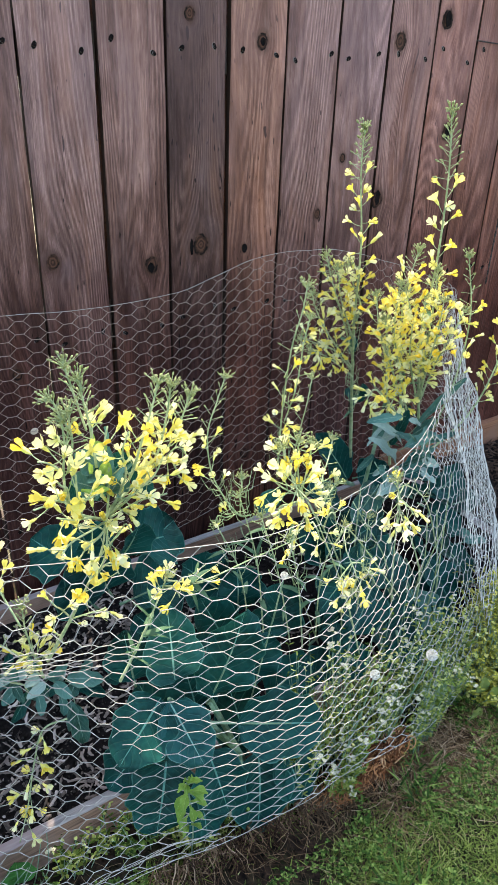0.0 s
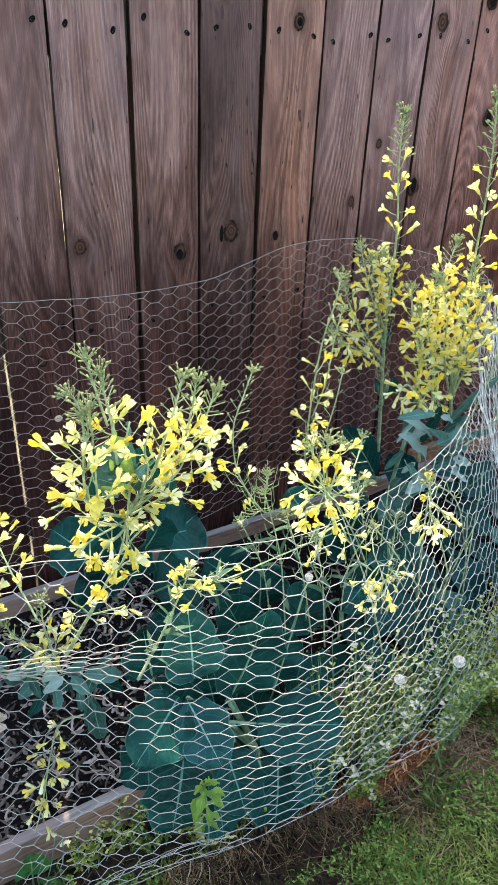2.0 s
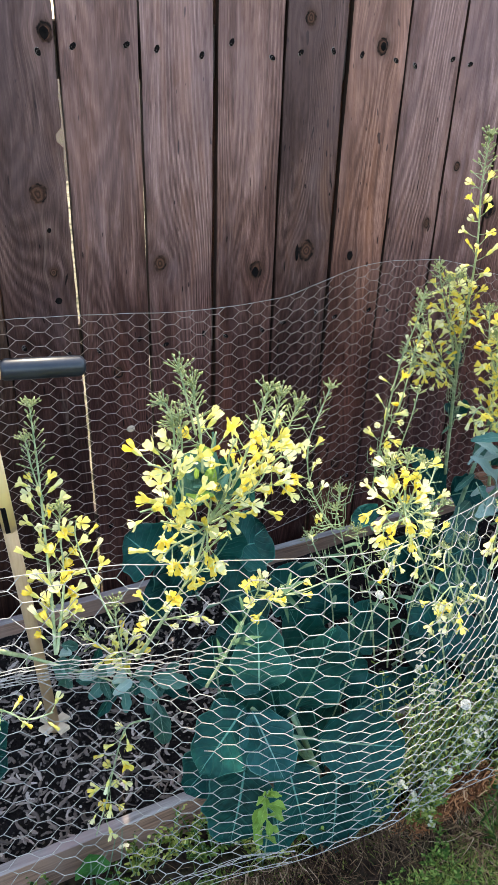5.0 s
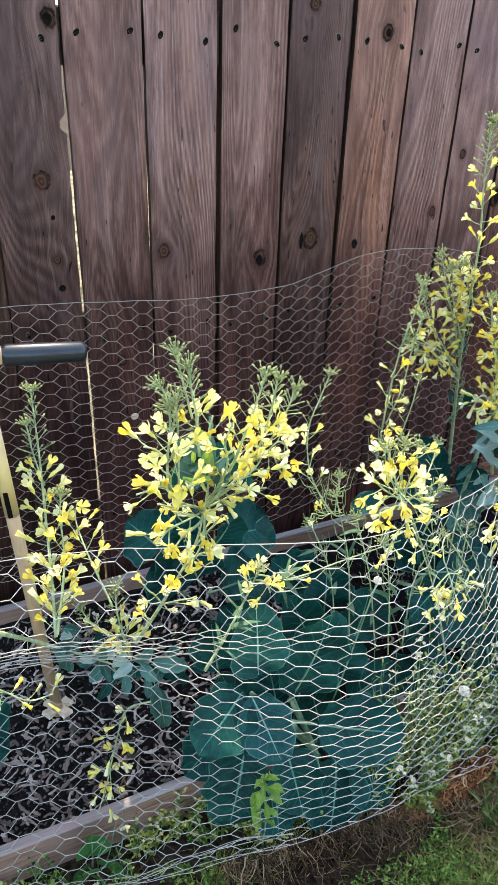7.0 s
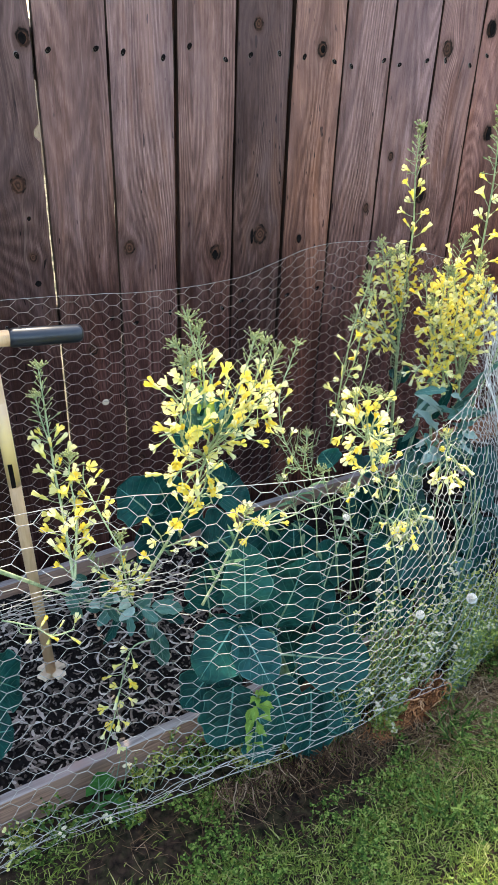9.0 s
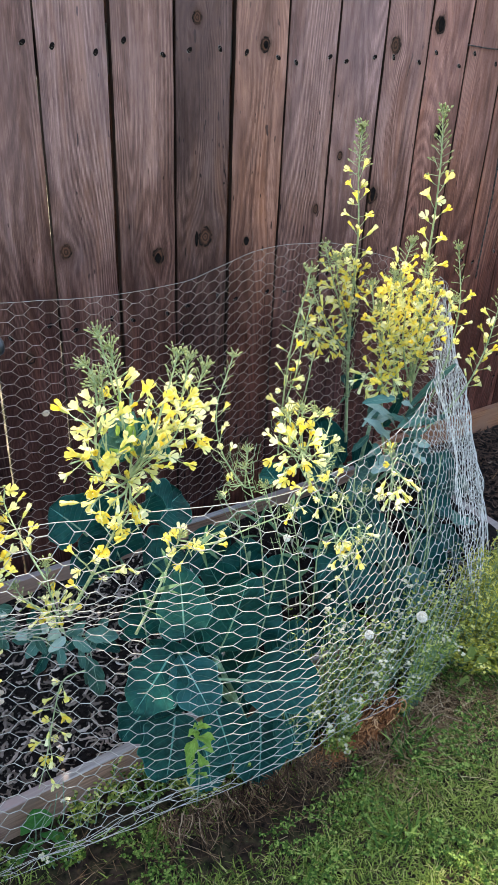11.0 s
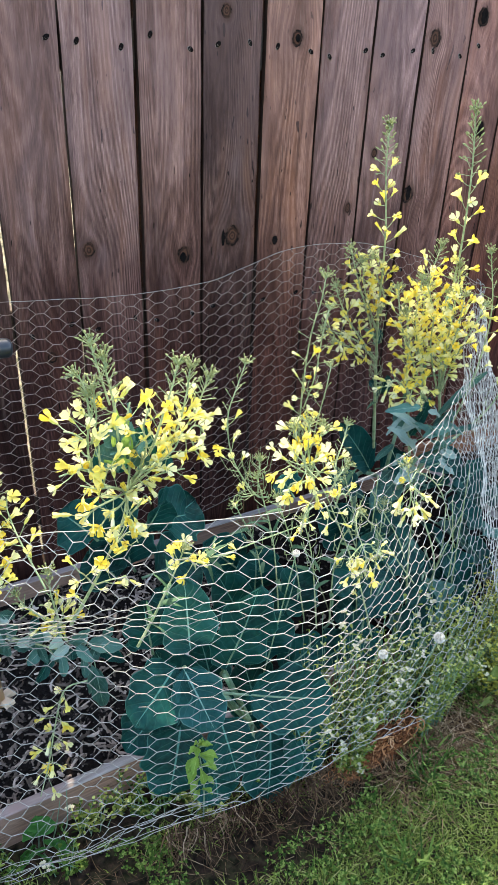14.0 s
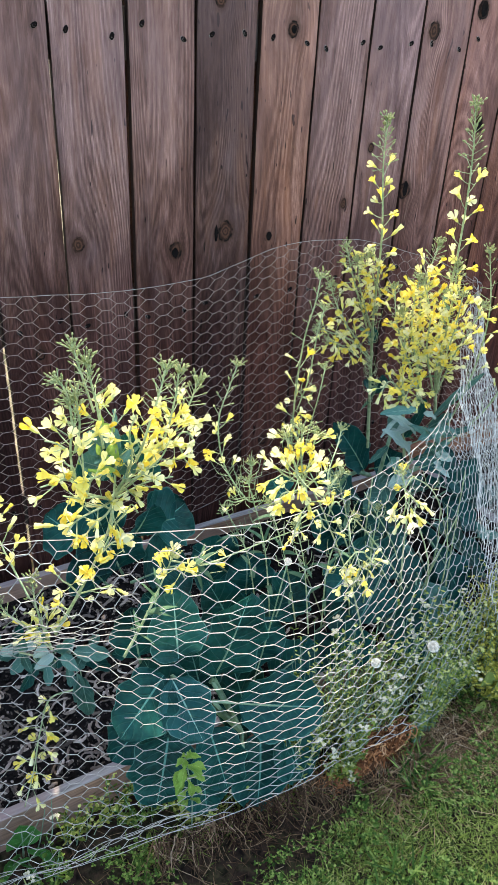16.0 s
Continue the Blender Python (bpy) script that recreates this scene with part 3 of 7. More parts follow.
# unseen plain walls, added to close the yard off from low sky light
for wname, bx in (("wall_west", (-6.05, -6.0, -13.2, 1.6)), ("wall_east", (10.2, 10.25, -13.2, 1.6)), ("wall_south", (-6.05, 10.25, -13.25, -13.2))):
    tagged(part(wname, box(*bx, -0.02, 1.50, 0.004), M_RAIL), "unseen plain brown board wall added to cut low sky light", "fence", kind="structure")

# sunlit ground of the yard behind the fence, seen only through the gaps
M_GRAVEL = simple("pale_gravel", (0.04, 0.04, 0.02), (0.24, 0.20, 0.13), 9, 0.9, 0, 0.4)
back = [(x, y, 0.010 + 0.006 * noise.noise((x * 5, y * 5, 1))) for y in np.linspace(1.72, 7.0, 24) for x in np.linspace(-3.0, 6.0, 40)]
tagged(raw("gravel_behind", back, [(j * 40 + i, j * 40 + i + 1, (j + 1) * 40 + i + 1, (j + 1) * 40 + i) for j in range(23) for i in range(39)], M_GRAVEL, smooth=True), "pale sunlit gravel behind the fence", "gravel", kind="structure")

# cord pinned to the fence
cord = thing("cord", "dark twisted cord hanging down the fence boards", "cord", (0, 0, 0))
line = spline([(1.653, 1.592, 1.231), (1.727, 1.592, 1.225), (1.797, 1.590, 1.219), (1.836, 1.590, 1.186), (1.849, 1.590, 1.141), (1.850, 1.590, 1.020), (1.859, 1.590, 0.853), (1.857, 1.590, 0.712), (1.857, 1.590, 0.595)], 180)
for k in range(2):
    h = Heap()
    pts = []
    for i, p in enumerate(line):
        w = i * 0.62 + k * math.pi
        pts.append(p + Vector((math.cos(w) * 0.0016, math.sin(w) * 0.0012, 0)))
    h.tube(pts, 0.0016, 0.0016, 5)
    h.make("strand", M_CORD, cord, True)

# ---- raised bed ----
bed = thing("raised_bed", "low raised bed of weathered wooden boards", "raised bed", (0, 0, 0))


def bed_board(name, x0, x1, y0, y1, z0, z1):
    ob = part(name, box(x0, x1, y0, y1, z0, z1, 0.002), (M_BED, M_BEDTOP), bed)
    for f in ob.data.polygons:
        f.material_index = 1 if f.normal.z > 0.5 else 0
    return ob


bed_board("front_board", -1.4, 1.02, 0.955, 0.974, -0.04, 0.085)
bed_board("back_board", -1.4, 1.566, 1.518, 1.537, -0.04, 0.082)
bed_board("end_board", 1.568, 1.606, 0.92, 1.537, -0.04, 0.036)


def bed_soil():
    xs, ys = np.linspace(-1.39, 1.568, 150), np.linspace(0.974, 1.518, 34)
    verts = [(x, y, 0.040 + 0.012 * noise.noise((x * 9, y * 9, 5)) + 0.006 * noise.noise((x * 40, y * 40, 1))) for y in ys for x in xs]
    w = len(xs)
    faces = [(j * w + i, j * w + i + 1, (j + 1) * w + i + 1, (j + 1) * w + i) for j in range(len(ys) - 1) for i in range(w - 1)]
    tagged(raw("bed_soil", verts, faces, M_SOIL, smooth=True), "dark mulched soil filling the raised bed", "soil", kind="structure")


bed_soil()


def mulch():
    """Fine crumbs with rounded, knobbly curls of bark strewn over them."""
    h, c = Heap(), Heap()
    r = random.Random(3)

    def top(x, y):
        return 0.040 + 0.012 * noise.noise((x * 9, y * 9, 5)) + 0.006 * noise.noise((x * 40, y * 40, 1))

    for i in range(7000):
        x, y = r.uniform(-0.35, 0.80) if i < 6000 else r.uniform(0.80, 1.55), r.uniform(0.985, 1.51)
        h.seed(Vector((x, y, top(x, y) + r.uniform(-0.002, 0.003))), any_way(0.3), r.uniform(0.003, 0.010), r.uniform(0.002, 0.006))
    for i in range(1850):
        x, y = (r.uniform(-0.33, 0.72) if i < 1650 else r.uniform(0.72, 1.5)), r.uniform(0.99, 1.50)
        at = Vector((x, y, top(x, y) + r.uniform(0.002, 0.009)))
        w, bend, ln, thick = r.uniform(0, 6.28), r.uniform(-95, 95), r.uniform(0.012, 0.042), r.choice((0.0018, 0.0026, 0.0032, 0.0040))
        n, base, ph = 7, len(c.v), r.uniform(0, 6)
        for k in range(n):
            way = Vector((math.cos(w), math.sin(w), 0))
            side = Vector((-way.y, way.x, 0))
            fat = thick * (0.45 + 0.55 * math.sin(math.pi * (k + 0.5) / n)) * (1 + 0.28 * math.sin(k * 2.4 + ph))
            for e in range(6):
                q = e * math.pi / 3
                c.v.append(at + side * (fat * math.cos(q)) + Vector((0, 0, fat * 0.8 * math.sin(q))))
            at = at + way * (ln / (n - 1)) + Vector((0, 0, r.uniform(-0.0014, 0.0014)))
            w += bend * ln / (n - 1) + r.uniform(-0.25, 0.25)
        for k in range(n - 1):
            for e in range(6):
                p, q = base + 6 * k + e, base + 6 * k + (e + 1) % 6
                c.face(p, q, q + 6, p + 6)
        c.face(*[base + e for e in reversed(range(6))])
        c.face(*[base + 6 * (n - 1) + e for e in range(6)])
    tagged(h.make("soil_crumbs", M_CHIP), "dark crumbs of bark and soil in the bed", "mulch", kind="stuff")
    tagged(c.make("mulch", M_CURL), "curled brown-grey bark mulch over dark crumbly soil", "mulch", kind="stuff")


mulch()

# soil beyond the end of the bed, by the fence
def end_soil():
    xs, ys = np.linspace(1.61, 3.6, 90), np.linspace(0.0, 1.0, 30)
    verts = []
    for f in ys:
        for x in xs:
            low = 1.05 + 0.05 * noise.noise((x * 3, 0, 8)) + 0.03 * noise.noise((x * 11, 0, 2))
            y = low + (1.572 - low) * f
            verts.append((x, y, (0.016 + 0.010 * noise.noise((x * 9, y * 9, 5)) + 0.006 * noise.noise((x * 40, y * 40, 1))) * min(1.0, 6 * f) - 0.012 * (f == 0)))
    w = len(xs)
    faces = [(j * w + i, j * w + i + 1, (j + 1) * w + i + 1, (j + 1) * w + i) for j in range(len(ys) - 1) for i in range(w - 1)]
    tagged(raw("end_soil", verts, faces, M_SOIL, smooth=True), "bare dark soil beyond the bed by the fence", "soil", kind="structure")


end_soil()


def strip_mulch():
    h = Heap()
    r = random.Random(8)
    for i in range(5200):
        x, y = r.uniform(1.62, 2.6), r.uniform(1.06, 1.56)
        at = Vector((x, y, 0.022 + r.uniform(0, 0.012)))
        w = r.uniform(0, 6.28)
        way, side = Vector((math.cos(w), math.sin(w), r.uniform(-0.2, 0.2))), Vector((-math.sin(w), math.cos(w), r.uniform(-0.3, 0.3)))
        h.blade(at - way * 0.01, way, side, r.uniform(0.008, 0.028), r.uniform(0.004, 0.010), Vector((0, 0, r.uniform(0, 0.006))), 0, 2)
    tagged(h.make("bark_litter", M_BARK), "dark bark litter on bare soil by the fence", "mulch", kind="stuff")


strip_mulch()

# ---- chicken wire round the bed ----
LEVELS = (0.0, 0.30, 0.58, 0.74, 0.84, 1.0)          # shares of the netting's height: foot, low, belly, under and over the crease, top
FRONT_X = ((-0.900, -0.900), (-0.557, -0.543), (-0.263, -0.237), (-0.067, -0.033), (0.080, 0.120), (0.205, 0.233), (0.333, 0.338), (0.431, 0.424), (0.575, 0.519), (0.691, 0.660))     # foot and top, along the front
FRONT_Y = (
    (0.890, 0.930, 0.965, 0.990, 0.880, 0.930),
    (0.889, 0.927, 0.961, 0.985, 0.875, 0.924),
    (0.888, 0.925, 0.957, 0.980, 0.870, 0.918),
    (0.887, 0.923, 0.955, 0.977, 0.867, 0.915),
    (0.887, 0.922, 0.953, 0.975, 0.865, 0.912),
    (0.837, 0.866, 0.892, 0.910, 0.813, 0.855),
    (0.785, 0.790, 0.794, 0.797, 0.757, 0.800),
    (0.735, 0.736, 0.737, 0.738, 0.718, 0.762),
    (0.722, 0.713, 0.706, 0.700, 0.690, 0.738),
    (0.741, 0.739, 0.736, 0.735, 0.735, 0.785),
)
FRONT_Z = (
    (0.000, 0.180, 0.338, 0.450, 0.580, 0.670),
    (0.005, 0.183, 0.340, 0.451, 0.583, 0.674),
    (0.010, 0.186, 0.341, 0.451, 0.585, 0.678),
    (0.013, 0.189, 0.342, 0.452, 0.587, 0.680),
    (0.015, 0.190, 0.343, 0.452, 0.588, 0.682),
    (0.070, 0.232, 0.374, 0.476, 0.607, 0.704),
    (0.140, 0.305, 0.449, 0.552, 0.624, 0.718),
    (0.185, 0.343, 0.481, 0.580, 0.631, 0.728),
    (0.185, 0.347, 0.489, 0.590, 0.630, 0.730),
    (0.160, 0.328, 0.475, 0.580, 0.610, 0.705),
)
ROUND_END = (                                        # straight from foot to top, round the end of the bed
    ((0.921, 0.775, 0.100), (0.789, 0.829, 0.700)),
    ((1.203, 0.872, 0.040), (0.966, 0.926, 0.700)),
    ((1.478, 1.051, 0.000), (1.156, 1.098, 0.700)),
    ((1.602, 1.174, 0.000), (1.300, 1.215, 0.695)),
    ((1.660, 1.350, 0.000), (1.470, 1.380, 0.670)),
    ((1.650, 1.500, 0.020), (1.600, 1.500, 0.640)),
    ((1.550, 1.545, 0.060), (1.500, 1.545, 0.700)),
)
ALONG_FENCE = ((1.350, 0.748), (1.180, 0.788), (1.000, 0.790), (0.890, 0.761), (0.780, 0.738), (0.630, 0.733), (0.345, 0.754), (0.130, 0.761), (-0.076, 0.765), (-0.385, 0.770), (-0.900, 0.780))   # x and height of the top edge


def straight(foot, top):
    """A profile that runs straight up from foot to top."""
    return [Vector(foot).lerp(Vector(top), f) for f in LEVELS]


STATIONS = []                # profiles from the left along the front, round the end, back along the fence
for (xa, xb), ys, zs in zip(FRONT_X, FRONT_Y, FRONT_Z):
    STATIONS.append([Vector((xa + (xb - xa) * f, y, z)) for f, y, z in zip(LEVELS, ys, zs)])
for foot, top in ROUND_END:
    STATIONS.append(straight(foot, top))
for x, z in ALONG_FENCE:
    STATIONS.append(straight((x, 1.555, z - 0.63), (x, 1.55, z)))


def weave(stations, push, phase, name, net, edges=True, gauge=1.0, metal=None):
    """Hexagonal netting over a row of profiles; push moves it outwards."""
    dense = 1400
    tracks = [np.array(spline([s[k] for s in stations], dense)) for k in range(6)]
    # walk all tracks together, by the station spacing of the middle track
    mid = tracks[2]
    run = np.concatenate([[0], np.cumsum(np.linalg.norm(np.diff(mid, axis=0), axis=1))])
    total = run[-1]
    keys = [np.argmin(np.linalg.norm(mid - np.array(s[2]), axis=1)) for s in stations]
    keys[0], keys[-1] = 0, dense - 1
    maps = []
    for k, tr in enumerate(tracks):
        kk = [np.argmin(np.linalg.norm(tr - np.array(s[k]), axis=1)) for s in stations]
        kk[0], kk[-1] = 0, dense - 1
        maps.append(np.interp(np.arange(dense), keys, kk))
    rows = 24
    step = 0.033
    cols = int(total / step)

    def place(u, v):
        """u metres along, v from 0 at the foot to 1 at the top."""
        i = float(np.interp(u, run, np.arange(dense)))
        p = []
        for k in range(6):
            j = float(np.interp(i, np.arange(dense), maps[k]))
            a = int(min(dense - 2, math.floor(j)))
            p.append(Vector(tracks[k][a]).lerp(Vector(tracks[k][a + 1]), j - a))
        ln = [0.0]
        for a, b in zip(p, p[1:]):
            ln.append(ln[-1] + (b - a).length)
        s = v * ln[-1]
        # smooth within the profile
        for k in range(5):
            if s <= ln[k + 1] or k == 4:
                f = (s - ln[k]) / max(1e-6, ln[k + 1] - ln[k])
                q = p[k].lerp(p[k + 1], f)
                break
        n1 = noise.noise_vector((u * 3.1 + phase, v * 2.6, 0.3))
        n2 = noise.noise_vector((u * 11 + phase, v * 9, 4.3))
        q = q + Vector((push, -push * 0.6, 0))
        end = max(0.0, min(1.0, (q.x - 0.8) / 0.4)) * (q.y < 1.5)
        amp = 0.007 + 0.020 * end
        if q.y > 1.5:
            amp = 0.005
        q = q + Vector(n1) * amp + Vector(n2) * (0.0035 + 0.006 * end)
        q.z = max(q.z, 0.004)
        return q

    front = Heap()
    node = {}
    for i in range(cols):
        for j in range(rows):
            v = (j + (0.5 if i % 2 else 0.0)) / (rows - 0.5)
            for e, du in ((0, -0.0088), (1, 0.0088)):
                node[i, j, e] = place(min(total, max(0, i * step + du)), v)

    back = Heap()

    def seg(a, b, r):
        h = back if min(a.y, b.y) > 1.50 else front
        d = b - a
        if d.length < 1e-5:
            return
        d.normalize()
        s = d.cross(Vector((0.3, -0.8, 0.52))).normalized()
        t = d.cross(s)
        base = len(h.v)
        for p in (a, b):
            h.v.extend([p + s * r, p + t * r, p - s * r, p - t * r])
        for k in range(4):
            h.face(base + k, base + (k + 1) % 4, base + 4 + (k + 1) % 4, base + 4 + k)

    for i in range(cols):
        for j in range(rows):
            thick = gauge * (1.22 if node[i, j, 0].x > 0.74 and node[i, j, 0].y < 1.3 else 1.0)
            seg(node[i, j, 0], node[i, j, 1], 0.00060 * thick)
            if i + 1 < cols:
                for dj in ((0, -1) if i % 2 == 0 else (0, 1)):
                    if 0 <= j + dj < rows:
                        seg(node[i, j, 1], node[i + 1, j + dj, 0], 0.00056 * thick)
    front.make(name, metal or M_WIRE, net)
    if back.v:
        back.make("back_mesh", M_WIRE_BOUNCE, net)
    if not edges:
        return
    for name, v in (("top_wire", 1.0), ("bottom_wire", 0.0)):
        k = Heap()
        k.tube([place(total * q / 420, v) for q in range(421)], 0.00056, 0.00056, 4)
        k.make(name, M_WIRE, net)


NET = thing("wire_netting", "galvanised hexagonal chicken wire wrapped round the raised bed", "chicken wire", (0, 0, 0))
weave(STATIONS, 0.0, 0.0, "mesh", NET)
feet = spline([st[0] for st in STATIONS[2:8]], 120)
for k in range(4):
    strand = Heap()
    pts = []
    for q, p in enumerate(feet):
        w = noise.noise_vector((q * 0.11 + k * 7.3, k * 3.1, 0.7))
        v = noise.noise_vector((q * 0.03 + k * 2.9, k * 5.1, 2.7))
        pts.append(p + Vector((0, -0.006, 0.010 + 0.007 * k)) + Vector(w) * 0.009 + Vector(v) * 0.028)
    strand.tube(pts, 0.0005, 0.0005, 4)
    strand.make("loose_strand", M_WIRE, NET)
lap = [k for k, st in enumerate(STATIONS) if st[0][0] > 1.15 and st[0][1] < 1.548]
weave(STATIONS[lap[0]:lap[-1] + 1], 0.012, 5.0, "lapped_end", NET, False, 1.3, M_WIRE_BRIGHT)

# ---- T-handled garden tool standing in the bed ----
tool = thing("garden_tool", "garden tool with dark rubber T-grip and tan shaft in soil", "garden tool", (0, 0, 0))


def rod(a, b, r0, r1, sides=16, rounded=0.0):
    h = Heap()
    a, b = Vector(a), Vector(b)
    d = (b - a).normalized()
    pts, rad = [], []
    stops = [(0, 1)] if not rounded else [(0, 0.55), (rounded * 0.35, 0.85), (rounded, 1)]
    L = (b - a).length
    prof = [(s, k) for s, k in stops] + [(L - s, k) for s, k in reversed(stops)]
    u = d.cross(Vector((0.1, 0.9, 0.3))).normalized()
    w = d.cross(u)
    for s, k in prof:
        r = (r0 + (r1 - r0) * s / L) * k
        base = len(h.v)
        for q in range(sides):
            an = 2 * math.pi * q / sides
            h.v.append(a + d * s + (u * math.cos(an) + w * math.sin(an)) * r)
    for i in range(len(prof) - 1):
        for q in range(sides):
            q2 = (q + 1) % sides
            h.face(i * sides + q, i * sides + q2, (i + 1) * sides + q2, (i + 1) * sides + q)
    h.face(*reversed(range(sides)))
    h.face(*[(len(prof) - 1) * sides + q for q in range(sides)])
    return h


T_TOP, T_FOOT = Vector((0.132, 1.140, 0.837)), Vector((0.179, 1.225, 0.045))
G_END, G_IN = Vector((0.274, 1.130, 0.835)), Vector((0.162, 1.140, 0.842))
across = (G_END - G_IN).normalized()
rod(G_IN - across * 0.066, G_IN + across * 0.002, 0.0125, 0.0125).make("crossbar", M_TAN, tool, True)["label"] = "tan crossbar"
rod(G_IN, G_END, 0.0148, 0.0142, 20, 0.008).make("grip", M_GRIP, tool, True)["label"] = "dark blue rubber grip"
rod(G_IN - across * 0.182, G_IN - across * 0.064, 0.0142, 0.0148, 20, 0.008).make("grip", M_GRIP, tool, True)["label"] = "dark blue rubber grip"
down = (T_FOOT - T_TOP).normalized()
shaft = rod(T_TOP, T_FOOT - down * 0.005, 0.0105, 0.0105).make("shaft", M_TAN, tool, True)
rod(T_TOP + down * 0.10, T_TOP + down * 0.268, 0.0109, 0.0109).make("paint_band", M_YELLOW, shaft, True)["label"] = "chipped yellow paint"
sl = box(-0.0036, 0.0036, -0.002, 0.002, -0.025, 0.025, 0.001)
slot = part("slot", sl, M_HOLE, shaft)
slot.matrix_world = Matrix.Translation(T_TOP + down * 0.243 + Vector((-0.0035, -0.0098, 0))) @ Vector((0, 0, -1)).rotation_difference(down).to_matrix().to_4x4()


def tool_foot():
    bm = bmesh.new()
    outline = []
    for k in range(4):
        a = math.pi / 2 * k + 0.5
        for off, r in ((-0.36, 0.0325), (-0.12, 0.0300), (0.12, 0.0300), (0.36, 0.0325), (math.pi / 4, 0.0115)):
            outline.append((math.cos(a + off) * r, math.sin(a + off) * r))
    low = [bm.verts.new((x, y, 0.0)) for x, y in outline]
    top = [bm.verts.new((x * 0.95, y * 0.95, 0.008)) for x, y in outline]
    bm.faces.new(low[::-1])
    bm.faces.new(top)
    for k in range(len(low)):
        bm.faces.new((low[k], low[(k + 1) % len(low)], top[(k + 1) % len(low)], top[k]))
    ob = part("foot_plate", bm, M_FOOT, tool, "pale four-armed foot plate")
    ob.location = T_FOOT + Vector((0, 0, 0.014))
    ob.rotation_euler = (radians(-8), radians(6), 0)


tool_foot()


# ---- flowering kale plants ----
def flower_mesh(name, open_, size):
    """Four petals on a short tube, along +z. open_: 0 shut, 1 flat."""
    h = Heap()
    for k in range(4):
        a = math.pi / 2 * k + 0.2
        out, side = Vector((math.cos(a), math.sin(a), 0)), Vector((-math.sin(a), math.cos(a), 0))
        base = len(h.v)
        tilt = 0.12 + 1.28 * open_
        slim = 0.42 + 0.58 * min(1.0, open_ / 0.55)
        p = out * (0.0012) + Vector((0, 0, 0.008 * size))
        for i, (s, w) in enumerate(((0, 0.0012), (0.0036, 0.0026), (0.0070, 0.0046), (0.0100, 0.0054), (0.0124, 0.0034))):
            bend = tilt * min(1.0, 0.35 + s / 0.010)
            c = p + (out * math.sin(bend) + Vector((0, 0, 1)) * math.cos(bend)) * (s * size)
            dip = Vector((0, 0, -0.0016 * size * (w / 0.006))) + out * (0.0006 * math.sin(k * 2.1 + i))
            h.v += [c - side * (w * size * slim), c + dip, c + side * (w * size * slim)]
        for i in range(4):
            b = base + 3 * i
            h.face(b, b + 1, b + 4, b + 3)
            h.face(b + 1, b + 2, b + 5, b + 4)
        # sepal
        h.petal(Vector((0, 0, 0.0005)) + out * 0.0008, (out * 0.16 + Vector((0, 0, 1))).normalized(), side, 0.0105 * size, 0.0036 * size, 1)
    h.seed(Vector((0, 0, 0.004)), Vector((0, 0, 1)), 0.0085 * size, 0.003 * size, 1)
    me = bpy.data.meshes.new(name)
    me.from_pydata([tuple(v) for v in h.v], [], h.f)
    me.materials.append(M_PETAL)
    me.materials.append(M_CALYX)
    me.polygons.foreach_set("material_index", np.asarray(h.s, dtype=np.int32))
    me.polygons.foreach_set("use_smooth", np.ones(len(me.polygons), dtype=bool))
    return me


FULL = 1.05                                # flowers against their stalks
FLOWERS = [flower_mesh("flower", 0.62, 1.0), flower_mesh("flower", 0.38, 1.0), flower_mesh("flower", 0.22, 1.05), flower_mesh("flower", 0.0, 1.12)]


